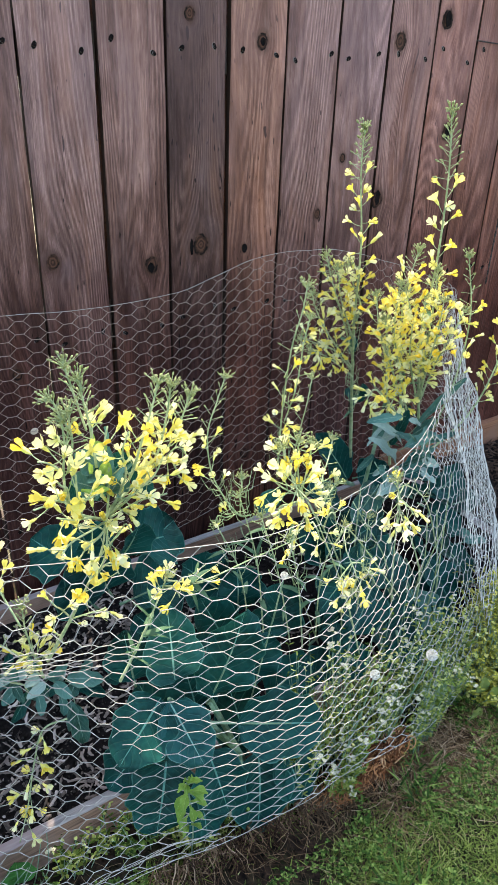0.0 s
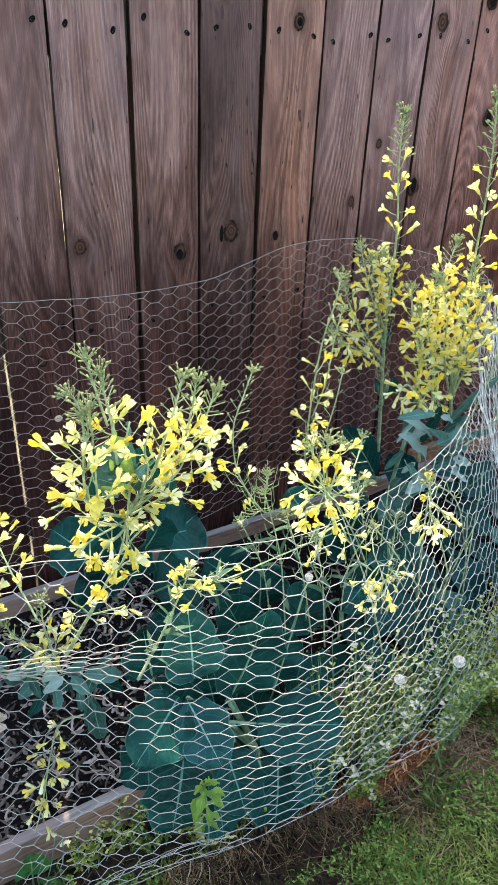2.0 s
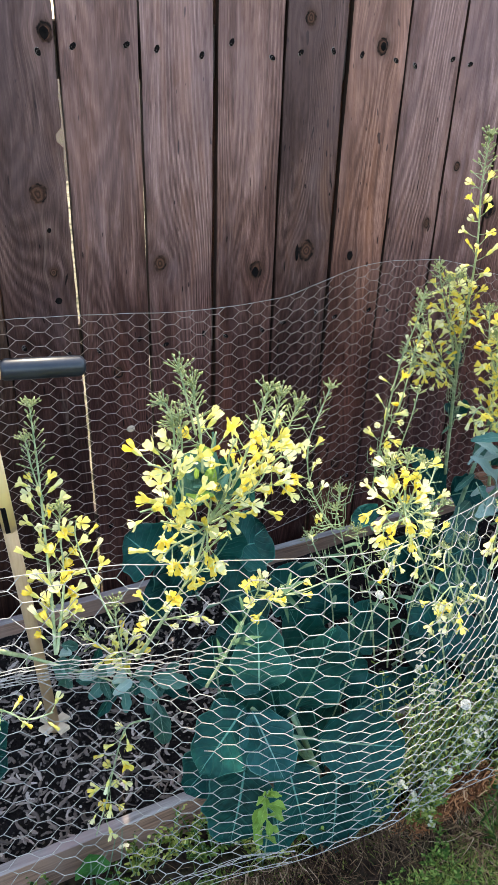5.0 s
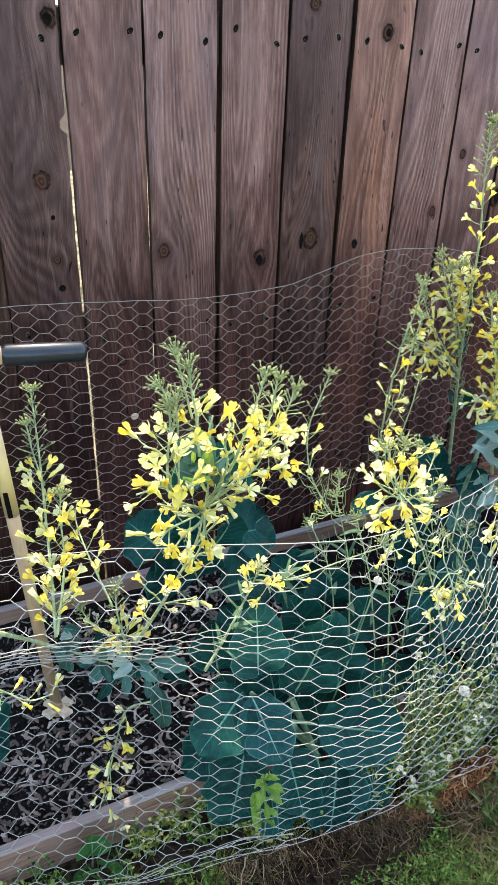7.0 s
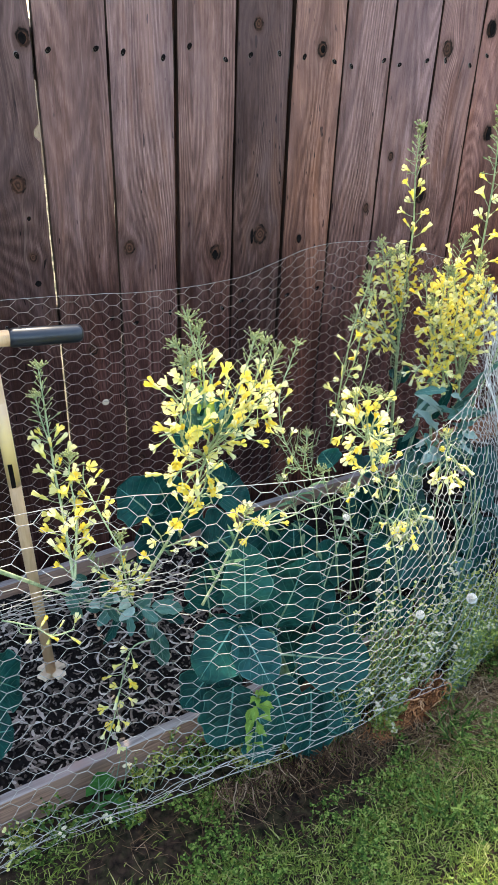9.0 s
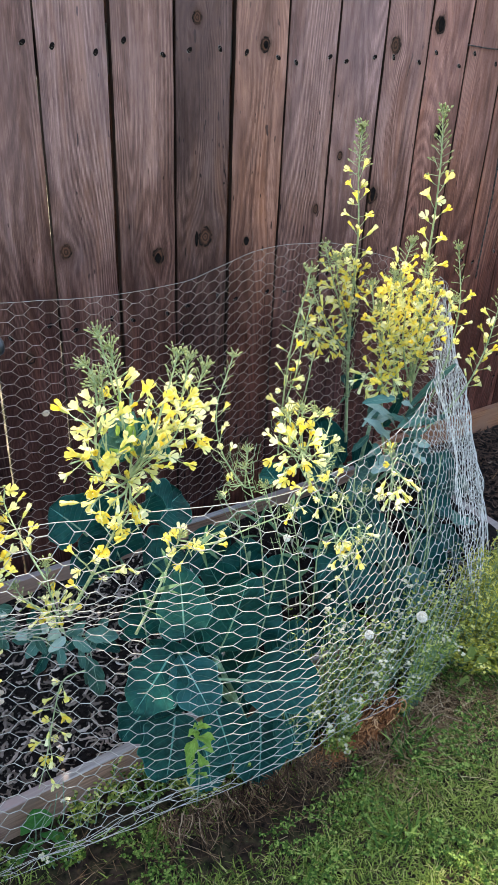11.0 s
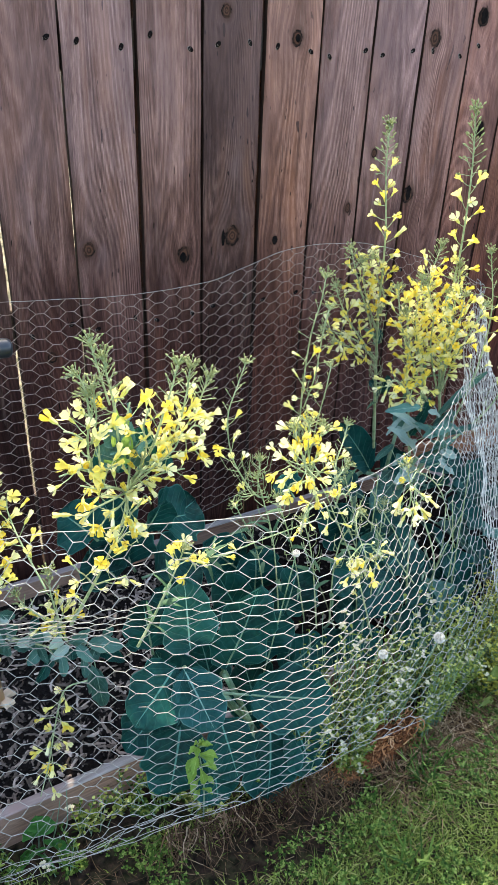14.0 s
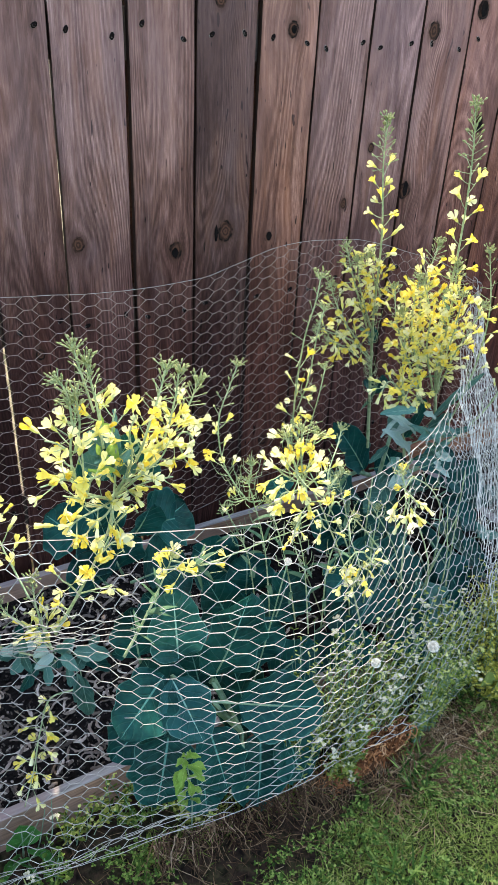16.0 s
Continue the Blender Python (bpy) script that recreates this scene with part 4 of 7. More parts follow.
def raceme(plant, pts, first, last, count, size=1.0, thick=0.0022, buds=14, pods=6, shut=0.4, seed=1, leafy=0, droop=0.0, reach=1.0):
    """One flower stalk: bare or podded below, flowers from first to last (shares of its length), buds at the tip."""
    r = random.Random(seed * 101 + 17)
    n = max(10, len(pts) * 7)
    line = spline(pts, n)
    h = Heap()
    h.tube(line, thick, 0.0009, 6)

    def at(t):
        f = t * (n - 1)
        i = min(n - 2, int(f))
        return line[i].lerp(line[i + 1], f - i), (line[i + 1] - line[i]).normalized()

    def away(d, k):
        a = d.cross(Vector((0.4, -0.3, 0.86)))
        a = a.normalized() if a.length > 1e-3 else Vector((1, 0, 0))
        b = d.cross(a)
        w = k * 2.39996 + seed
        return a * math.cos(w) + b * math.sin(w)

    spots = []
    for k in range(count):
        t = first + (last - first) * (k + r.uniform(0, 0.8)) / count
        p, d = at(min(t, 0.985))
        out = (away(d, k) + d * r.uniform(0.3, 0.9) + Vector((0, 0, 0.15 - droop))).normalized()
        length = r.uniform(0.014, 0.026) * size * reach
        q = p + out * length
        h.tube([p, p + out * (length * 0.55) + Vector((0, 0, -0.001)), q], 0.0006, 0.0005, 4, 0, False)
        face = (out + Vector((0, 0, 0.12 - droop)) + Vector((r.uniform(-.3, .3), r.uniform(-.3, .3), r.uniform(-.3, .3)))).normalized()
        spots.append((q, face, r))
    for k in range(pods):
        t = r.uniform(max(0.15, first - 0.4), max(0.2, first))
        p, d = at(t)
        out = (away(d, k * 3) + d * 0.7).normalized()
        a = p + out * r.uniform(0.012, 0.02)
        b = a + (out * 0.25 + d * 1.2 + Vector((0, 0, 0.4))).normalized() * r.uniform(0.012, 0.034)
        h.tube(spline([p, a, a.lerp(b, 0.4), b], 6), 0.0006, 0.0004, 4, 0, False)
    p, d = at(1.0)
    for k in range(buds):
        t = k / max(1, buds - 1)
        s = max(0.02, last) + (1.0 - last) * t ** 0.7
        p, d = at(min(1, s))
        out = (away(d, k) * (1.15 - 0.55 * t) + d * (0.4 + t)).normalized()
        length = (0.017 * (1 - t) + 0.005) * size
        q = p + out * length
        h.tube([p, q], 0.0005, 0.0005, 3, 0, False)
        h.seed(q - out * 0.001, out, r.uniform(0.0070, 0.0100) * size, r.uniform(0.0027, 0.0036) * size, 1)
    if buds:
        p, d = at(1.0)
        for k in range(24):
            out = (away(d, k) * r.uniform(0.2, 1.9) + d).normalized()
            q = p + out * r.uniform(0.004, 0.014)
            h.tube([p, q], 0.0004, 0.0004, 3, 0, False)
            h.seed(q, out, r.uniform(0.0050, 0.0068) * size, 0.0029 * size, 1)
    for k in range(leafy):
        p, d = at(r.uniform(0.15, max(0.2, first)))
        out = (away(d, k) + d * 0.6).normalized()
        h.blade(p, out, out.cross(d).normalized(), r.uniform(0.025, 0.05), r.uniform(0.006, 0.011), Vector((0, 0, -0.012)), 2, 3)
    stalk = h.make("flower_stalk", (M_PEDICEL, M_BUD, M_BLADE), plant, True)
    for q, face, rr in spots:
        pick = rr.random() - 0.30
        me = FLOWERS[(2 if rr.random() < 0.55 else 3) if pick < shut else (0 if pick > 0.5 + shut / 2 else 1)]
        fl = new("flower", me)
        fl.parent = stalk
        turn = Vector((0, 0, 1)).rotation_difference(face) @ Euler((0, 0, rr.uniform(0, 6.28))).to_quaternion()
        s = FULL * size * rr.uniform(0.75, 1.25)
        fl.matrix_local = Matrix.LocRotScale(q - face * 0.0015, turn, (s, s, s))
    return stalk


def leaf(plant, base, tip, width, facing=(-0.3, -0.75, 0.6), cup=0.18, droop=0.10, wave=0.05, mat=None, seed=1, broad=0.55, stalk=0.25, name="leaf", teeth=0.0, blunt=0.5):
    """A leaf blade from base to tip, turned to facing, with a stalk of the given share of its length."""
    r = random.Random(seed * 7 + 1)
    base, tip, facing = Vector(base), Vector(tip), Vector(facing).normalized()
    axis = tip - base
    L = axis.length
    ax = axis.normalized()
    side = ax.cross(facing).normalized()
    up = side.cross(ax).normalized()
    nx, ny = 10, (40 if teeth else 16)
    verts, uvs, faces = [], [], []
    ph = r.uniform(0, 6)
    for j in range(ny + 1):
        v = j / ny
        t = stalk + (1 - stalk) * v
        w = (math.sin(math.pi * min(1, v ** (0.5 / max(0.2, broad)) )) ** blunt) * 0.5 * width if 0 < v < 1 else 0.0
        w = max(w, 0.0015)
        arch = up * (droop * L * 4 * (t - t * t) * 0.6)
        for i in range(nx + 1):
            u = 2 * i / nx - 1
            edge = 1 + wave * 1.2 * math.sin(v * 17 + ph + (2 if u > 0 else 0)) * abs(u) + teeth * (0.5 - (v * 9 % 1)) * abs(u) ** 3
            p = base + ax * (L * t) + arch + side * (w * u * edge) + up * (cup * w * u * u * 1.6 + wave * width * math.sin(v * 13 + ph * 2 + u * 1.5) * u * u * 0.9 - 0.004 * (1 - abs(u)) * (w > 0.02))
            verts.append(p)
            uvs.append(((u + 1) / 2, v))
    for j in range(ny):
        for i in range(nx):
            a = j * (nx + 1) + i
            faces.append((a, a + 1, a + nx + 2, a + nx + 1))
    me = bpy.data.meshes.new(name)
    me.from_pydata([tuple(v) for v in verts], [], faces)
    lay = me.uv_layers.new(name="UVMap")
    for poly in me.polygons:
        poly.use_smooth = True
        for li in poly.loop_indices:
            lay.data[li].uv = uvs[me.loops[li].vertex_index]
    me.materials.append(mat or M_KALE)
    ob = new(name, me)
    ob.parent = plant
    if stalk > 0.04:
        h = Heap()
        pts = [base + ax * (L * t) + up * (droop * L * 4 * (t - t * t) * 0.6) - up * 0.003 for t in (0, stalk * 0.5, stalk, stalk + (1 - stalk) * 0.3, stalk + (1 - stalk) * 0.6)]
        h.tube(pts, 0.0030 * min(1, width / 0.08), 0.0007, 6)
        h.make("leaf_stalk", M_STEM, ob, True)
    return ob


KALE = "blue-green kale gone to yellow flower inside the wire netting"
# plant with the bright cluster that leans towards the lawn: two arms in a V over a hanging skirt of flowers
kale_a = thing("kale_plant", KALE, "kale plant", (0, 0, 0), "flowering kale plants")
raceme(kale_a, [(0.257, 0.900, 0.507), (0.289, 0.860, 0.612), (0.311, 0.820, 0.713), (0.315, 0.800, 0.775)], 0.15, 1, 9, 0.7524, 0.00288, 0, 3, 0.45, 1)
raceme(kale_a, [(0.315, 0.800, 0.775), (0.270, 0.770, 0.822), (0.258, 0.750, 0.880), (0.266, 0.750, 0.921), (0.263, 0.750, 0.934)], 0.3, 0.8, 6, 0.7524, 0.00208, 15, 0, 0.35, 2)
raceme(kale_a, [(0.262, 0.750, 0.903), (0.261, 0.750, 0.934), (0.256, 0.750, 0.952), (0.253, 0.750, 0.957)], 0.05, 0.3, 1, 0.6336, 0.00128, 18, 0, 0.4, 3)
raceme(kale_a, [(0.294, 0.760, 0.870), (0.291, 0.760, 0.913), (0.286, 0.760, 0.946), (0.284, 0.760, 0.964)], 0.15, 0.52, 4, 0.7524, 0.0016, 24, 0, 0.3, 4)
raceme(kale_a, [(0.287, 0.760, 0.913), (0.280, 0.760, 0.944), (0.275, 0.760, 0.967), (0.272, 0.760, 0.980)], 0.05, 0.2, 1, 0.6732, 0.00128, 18, 0, 0.4, 5)
raceme(kale_a, [(0.262, 0.750, 0.879), (0.269, 0.750, 0.907), (0.268, 0.750, 0.927), (0.268, 0.750, 0.939)], 0.1, 0.35, 2, 0.6732, 0.00128, 17, 0, 0.4, 6)
raceme(kale_a, [(0.270, 0.770, 0.822), (0.250, 0.740, 0.858), (0.232, 0.730, 0.864), (0.221, 0.730, 0.863)], 0.35, 1, 5, 0.9108, 0.00144, 0, 0, 0.15, 7)
raceme(kale_a, [(0.258, 0.750, 0.880), (0.248, 0.740, 0.895), (0.237, 0.730, 0.908), (0.230, 0.730, 0.911)], 0.3, 1, 3, 0.792, 0.00112, 0, 0, 0.3, 8)
raceme(kale_a, [(0.267, 0.770, 0.825), (0.257, 0.740, 0.868), (0.252, 0.740, 0.873), (0.247, 0.740, 0.881)], 0.3, 1, 3, 0.8712, 0.00112, 0, 0, 0.2, 9)
raceme(kale_a, [(0.275, 0.770, 0.819), (0.269, 0.750, 0.858), (0.269, 0.750, 0.877), (0.267, 0.750, 0.898)], 0.3, 1, 4, 0.792, 0.00128, 0, 0, 0.3, 10)
raceme(kale_a, [(0.278, 0.770, 0.816), (0.270, 0.730, 0.857), (0.274, 0.720, 0.866), (0.274, 0.710, 0.874)], 0.5, 1, 2, 1.069, 0.00128, 0, 0, 0, 11)
raceme(kale_a, [(0.312, 0.800, 0.776), (0.341, 0.790, 0.828), (0.358, 0.790, 0.872), (0.370, 0.790, 0.905), (0.376, 0.790, 0.928)], 0.1, 0.66, 16, 0.7762, 0.00224, 21, 0, 0.45, 12)
raceme(kale_a, [(0.330, 0.800, 0.795), (0.374, 0.800, 0.833), (0.390, 0.800, 0.880), (0.396, 0.800, 0.915)], 0.22, 0.72, 15, 0.7524, 0.00176, 20, 0, 0.5, 13)
raceme(kale_a, [(0.343, 0.800, 0.797), (0.392, 0.810, 0.833), (0.412, 0.810, 0.866), (0.424, 0.810, 0.895)], 0.3, 0.72, 10, 0.7524, 0.0016, 21, 0, 0.45, 14)
raceme(kale_a, [(0.316, 0.800, 0.778), (0.314, 0.780, 0.846), (0.311, 0.780, 0.877), (0.316, 0.780, 0.900)], 0.35, 1, 6, 0.792, 0.00144, 0, 0, 0.35, 15)
raceme(kale_a, [(0.316, 0.800, 0.778), (0.331, 0.780, 0.834), (0.330, 0.780, 0.867), (0.338, 0.780, 0.888)], 0.25, 1, 8, 0.792, 0.00144, 0, 0, 0.5, 16)
raceme(kale_a, [(0.319, 0.800, 0.780), (0.345, 0.780, 0.815), (0.365, 0.780, 0.829), (0.375, 0.780, 0.847)], 0.2, 1, 9, 0.7762, 0.00144, 0, 0, 0.45, 17)
raceme(kale_a, [(0.319, 0.800, 0.777), (0.348, 0.790, 0.794), (0.366, 0.780, 0.801), (0.379, 0.780, 0.800)], 0.3, 1, 5, 0.792, 0.00144, 0, 0, 0.3, 18)
raceme(kale_a, [(0.319, 0.800, 0.780), (0.325, 0.780, 0.808), (0.337, 0.770, 0.820), (0.347, 0.770, 0.830)], 0.2, 1, 7, 0.792, 0.00144, 0, 0, 0.45, 19)
raceme(kale_a, [(0.370, 0.800, 0.844), (0.389, 0.790, 0.834), (0.398, 0.790, 0.813), (0.403, 0.790, 0.806)], 0.3, 1, 3, 0.6732, 0.00112, 0, 0, 0.6, 20)
raceme(kale_a, [(0.384, 0.800, 0.827), (0.399, 0.800, 0.841), (0.408, 0.800, 0.838), (0.414, 0.800, 0.828)], 0.4, 1, 4, 0.792, 0.00112, 0, 0, 0.1, 21)
raceme(kale_a, [(0.315, 0.800, 0.775), (0.288, 0.770, 0.807), (0.268, 0.760, 0.817), (0.247, 0.750, 0.833)], 0.15, 1, 6, 0.792, 0.00144, 0, 0, 0.4, 22)
raceme(kale_a, [(0.315, 0.800, 0.775), (0.290, 0.770, 0.792), (0.262, 0.760, 0.792), (0.250, 0.760, 0.780)], 0.25, 1, 7, 0.792, 0.00144, 0, 0, 0.35, 23, 0, 0.2)
raceme(kale_a, [(0.315, 0.800, 0.775), (0.297, 0.770, 0.782), (0.278, 0.770, 0.769), (0.268, 0.770, 0.755)], 0.2, 1, 7, 0.792, 0.00144, 0, 0, 0.35, 24, 0, 0.2)
raceme(kale_a, [(0.315, 0.800, 0.775), (0.303, 0.770, 0.777), (0.300, 0.770, 0.756), (0.292, 0.770, 0.737)], 0.2, 1, 7, 0.792, 0.00144, 0, 0, 0.4, 25, 0, 0.2)
raceme(kale_a, [(0.300, 0.840, 0.662), (0.310, 0.800, 0.716), (0.316, 0.790, 0.720), (0.321, 0.790, 0.706)], 0.4, 1, 4, 0.7524, 0.00128, 0, 0, 0.25, 26)
raceme(kale_a, [(0.286, 0.870, 0.591), (0.267, 0.840, 0.638), (0.257, 0.830, 0.656), (0.252, 0.830, 0.667)], 0.4, 1, 3, 0.7524, 0.00128, 0, 0, 0.3, 27)
raceme(kale_a, [(0.286, 0.870, 0.591), (0.299, 0.840, 0.618), (0.313, 0.840, 0.616), (0.321, 0.840, 0.617)], 0.4, 1, 3, 0.7524, 0.00128, 0, 0, 0.3, 28)
raceme(kale_a, [(0.311, 0.820, 0.713), (0.329, 0.800, 0.754), (0.333, 0.790, 0.770), (0.340, 0.790, 0.756)], 0.3, 1, 3, 0.6732, 0.00112, 0, 0, 0.7, 29)
raceme(kale_a, [(0.626, 0.980, 0.562), (0.581, 0.950, 0.599), (0.539, 0.950, 0.675), (0.528, 0.950, 0.749), (0.543, 0.950, 0.799), (0.554, 0.950, 0.829)], 0.42, 0.72, 9, 0.7524, 0.00144, 17, 12, 0.45, 30)
raceme(kale_a, [(0.581, 0.950, 0.599), (0.543, 0.920, 0.624), (0.529, 0.920, 0.632), (0.524, 0.920, 0.621)], 0.3, 1, 3, 0.6336, 0.00096, 0, 3, 0.2, 31)
raceme(kale_a, [(0.586, 0.950, 0.595), (0.573, 0.930, 0.647), (0.574, 0.930, 0.666), (0.574, 0.930, 0.675)], 0.9, 0.95, 0, 0.5544, 0.00096, 11, 8, 0.5, 32)
raceme(kale_a, [(0.328, 0.830, 0.494), (0.355, 0.830, 0.541), (0.378, 0.830, 0.588), (0.400, 0.830, 0.638)], 0.78, 0.98, 7, 0.7524, 0.00224, 6, 0, 0.1, 33, 9, 0)
raceme(kale_a, [(0.397, 0.830, 0.625), (0.402, 0.820, 0.630), (0.410, 0.820, 0.616), (0.413, 0.820, 0.607)], 0.2, 1, 4, 0.7524, 0.00112, 0, 0, 0.1, 34)
raceme(kale_a, [(0.400, 0.830, 0.633), (0.462, 0.850, 0.591), (0.562, 0.880, 0.567), (0.694, 0.920, 0.535)], 0.15, 0.4, 3, 0.594, 0.00128, 0, 10, 0.9, 35, 6, 0)
leaf(kale_a, (0.437, 1.050, 0.524), (0.535, 1.080, 0.494), 0.105, (-0.2, -0.6, 0.7), mat=M_KALE, seed=36, stalk=0.2)
leaf(kale_a, (0.421, 1.050, 0.497), (0.460, 1.030, 0.576), 0.075, (0.4, -0.6, 0.5), mat=M_KALE, seed=37, stalk=0.2)
leaf(kale_a, (0.429, 1.100, 0.385), (0.402, 1.120, 0.491), 0.12, (-0.4, -0.6, 0.5), mat=M_KALE, seed=38, stalk=0.2)
leaf(kale_a, (0.435, 1.080, 0.385), (0.552, 1.100, 0.374), 0.12, (0.1, -0.6, 0.7), mat=M_KALE, seed=39, stalk=0.2)
leaf(kale_a, (0.402, 1.100, 0.373), (0.354, 1.120, 0.447), 0.1, (-0.3, -0.6, 0.6), mat=M_KALE, seed=40, stalk=0.2)
leaf(kale_a, (0.309, 0.800, 0.837), (0.283, 0.790, 0.873), 0.026, (-0.1, -0.7, 0.7), mat=M_KALE_PALE, seed=41, stalk=0.2)
leaf(kale_a, (0.310, 0.800, 0.816), (0.277, 0.790, 0.843), 0.03, (-0.1, -0.7, 0.7), mat=M_KALE_PALE, seed=42, stalk=0.2)
leaf(kale_a, (0.324, 0.810, 0.819), (0.345, 0.810, 0.847), 0.036, (0.2, -0.8, 0.5), mat=M_KALE, seed=43, stalk=0.2)
leaf(kale_a, (0.318, 0.800, 0.806), (0.332, 0.790, 0.835), 0.03, (0.2, -0.8, 0.5), mat=M_KALE_PALE, seed=44, stalk=0.2)
leaf(kale_a, (0.294, 0.800, 0.811), (0.271, 0.800, 0.817), 0.036, (-0.2, -0.8, 0.5), mat=M_KALE, seed=45, stalk=0.2)
leaf(kale_a, (0.321, 0.810, 0.792), (0.304, 0.800, 0.845), 0.034, (-0.2, -0.8, 0.5), mat=M_KALE, seed=46, stalk=0.2)
leaf(kale_a, (0.351, 0.820, 0.790), (0.379, 0.820, 0.799), 0.036, (0.2, -0.8, 0.5), mat=M_KALE, seed=47, stalk=0.2)
leaf(kale_a, (0.463, 1.07, 0.487), (0.544, 1.09, 0.513), 0.1, (-0.1, -0.65, 0.65), seed=48, stalk=0.15)
leaf(kale_a, (0.367, 1.1, 0.478), (0.312, 1.12, 0.545), 0.1, (-0.1, -0.65, 0.65), seed=49, stalk=0.15)
leaf(kale_a, (0.413, 1.12, 0.454), (0.389, 1.13, 0.536), 0.09, (-0.1, -0.65, 0.65), seed=50, stalk=0.15)
ra = random.Random(31)
for k in range(30):
    at = Vector((0.309, 0.79, 0.842)) + Vector((ra.uniform(-0.016, 0.016), ra.uniform(-0.02, 0.02), ra.uniform(-0.03, 0.03)))
    to = at + Vector((ra.uniform(-0.8, 0.8), ra.uniform(-0.6, 0.2), ra.uniform(0.1, 1))).normalized() * ra.uniform(0.018, 0.036)
    leaf(kale_a, at, to, ra.uniform(0.004, 0.009), (ra.uniform(-0.3, 0.3), -0.7, 0.7), mat=M_NETTLE if k % 3 == 0 else M_KALE_PALE, seed=700 + k, stalk=0.1)

# plant beside the tool, with a stalk that lies over to the side
kale_b = thing("kale_plant", KALE, "kale plant", (0, 0, 0), "flowering kale plants")
raceme(kale_b, [(0.154, 0.890, 0.567), (0.166, 0.950, 0.622), (0.176, 1.010, 0.668), (0.184, 1.055, 0.737), (0.187, 1.080, 0.810)], 0.02, 0.66, 30, 0.95, 0.0026, 26, 0, 0.4, 21)
raceme(kale_b, [(0.156, 0.890, 0.570), (0.184, 0.950, 0.631), (0.191, 0.990, 0.673), (0.197, 1.000, 0.697)], 0.1, 0.9, 14, 0.95, 0.002, 14, 0, 0.45, 22)
raceme(kale_b, [(0.227, 0.890, 0.592), (0.213, 0.940, 0.640), (0.209, 0.980, 0.667), (0.214, 0.990, 0.686)], 0.25, 1.0, 9, 0.92, 0.0014, 0, 0, 0.4, 23)
raceme(kale_b, [(0.183, 1.035, 0.696), (0.176, 1.050, 0.737), (0.174, 1.065, 0.772)], 0.1, 0.3, 2, 0.8, 0.0014, 18, 0, 0.5, 24)
raceme(kale_b, [(0.023, 0.880, 0.659), (0.093, 0.920, 0.570), (0.148, 0.950, 0.501), (0.259, 0.930, 0.424)], 0.9, 0.95, 0, 0.86, 0.0045, 0, 4, 0.5, 25)
raceme(kale_b, [(0.045, 0.860, 0.565), (0.079, 0.850, 0.548), (0.107, 0.850, 0.518), (0.137, 0.850, 0.516)], 0.3, 1.0, 7, 0.66, 0.0012, 0, 2, 0.9, 26, 0, 0.1)
raceme(kale_b, [(0.267, 0.880, 0.410), (0.235, 0.890, 0.397), (0.217, 0.895, 0.333), (0.199, 0.900, 0.243), (0.179, 0.900, 0.174)], 0.12, 0.85, 18, 0.9, 0.0013, 0, 2, 0.5, 27, 0, 0.2)
raceme(kale_b, [(0.256, 0.930, 0.448), (0.246, 0.930, 0.505), (0.241, 0.930, 0.548), (0.241, 0.930, 0.583)], 0.2, 0.4, 14, 0.87, 0.0018, 27, 2, 0.8, 28)
raceme(kale_b, [(0.256, 0.930, 0.448), (0.222, 0.930, 0.513), (0.204, 0.930, 0.540), (0.195, 0.930, 0.563)], 0.2, 0.6, 5, 0.78, 0.0016, 15, 2, 0.6, 29)
def side_leaf(base, tip, width):
    k = len(kale_b.children)
    leaf(kale_b, base, Vector(base).lerp(Vector(tip), 0.82), width * 0.72, (0.25 * (k % 3 - 1), -0.7, 0.7 - 0.3 * (k % 2)), 0.3, 0.16, 0.08, (M_KALE_MID, M_KALE_PALE, M_KALE)[k % 3], 11 + k, 0.62, 0.15)


side_leaf((0.220, 0.950, 0.452), (0.174, 0.940, 0.462), 0.026)
side_leaf((0.228, 0.950, 0.438), (0.189, 0.930, 0.422), 0.026)
side_leaf((0.240, 0.950, 0.428), (0.194, 0.930, 0.373), 0.024)
side_leaf((0.248, 0.950, 0.431), (0.246, 0.950, 0.487), 0.022)
side_leaf((0.258, 0.940, 0.431), (0.298, 0.930, 0.461), 0.024)
side_leaf((0.262, 0.940, 0.424), (0.258, 0.920, 0.412), 0.030)
side_leaf((0.271, 0.940, 0.427), (0.286, 0.920, 0.413), 0.022)
side_leaf((0.277, 0.930, 0.435), (0.348, 0.910, 0.412), 0.034)
side_leaf((0.285, 0.930, 0.426), (0.344, 0.900, 0.386), 0.028)
side_leaf((0.290, 0.920, 0.405), (0.295, 0.900, 0.297), 0.036)
side_leaf((0.286, 0.920, 0.407), (0.277, 0.910, 0.331), 0.026)
side_leaf((0.209, 0.950, 0.467), (0.225, 0.960, 0.496), 0.020)
side_leaf((0.198, 0.960, 0.450), (0.168, 0.960, 0.483), 0.018)
side_leaf((0.157, 0.970, 0.471), (0.182, 0.950, 0.427), 0.022)
side_leaf((0.334, 0.920, 0.407), (0.379, 0.900, 0.433), 0.028)
rb = random.Random(9)
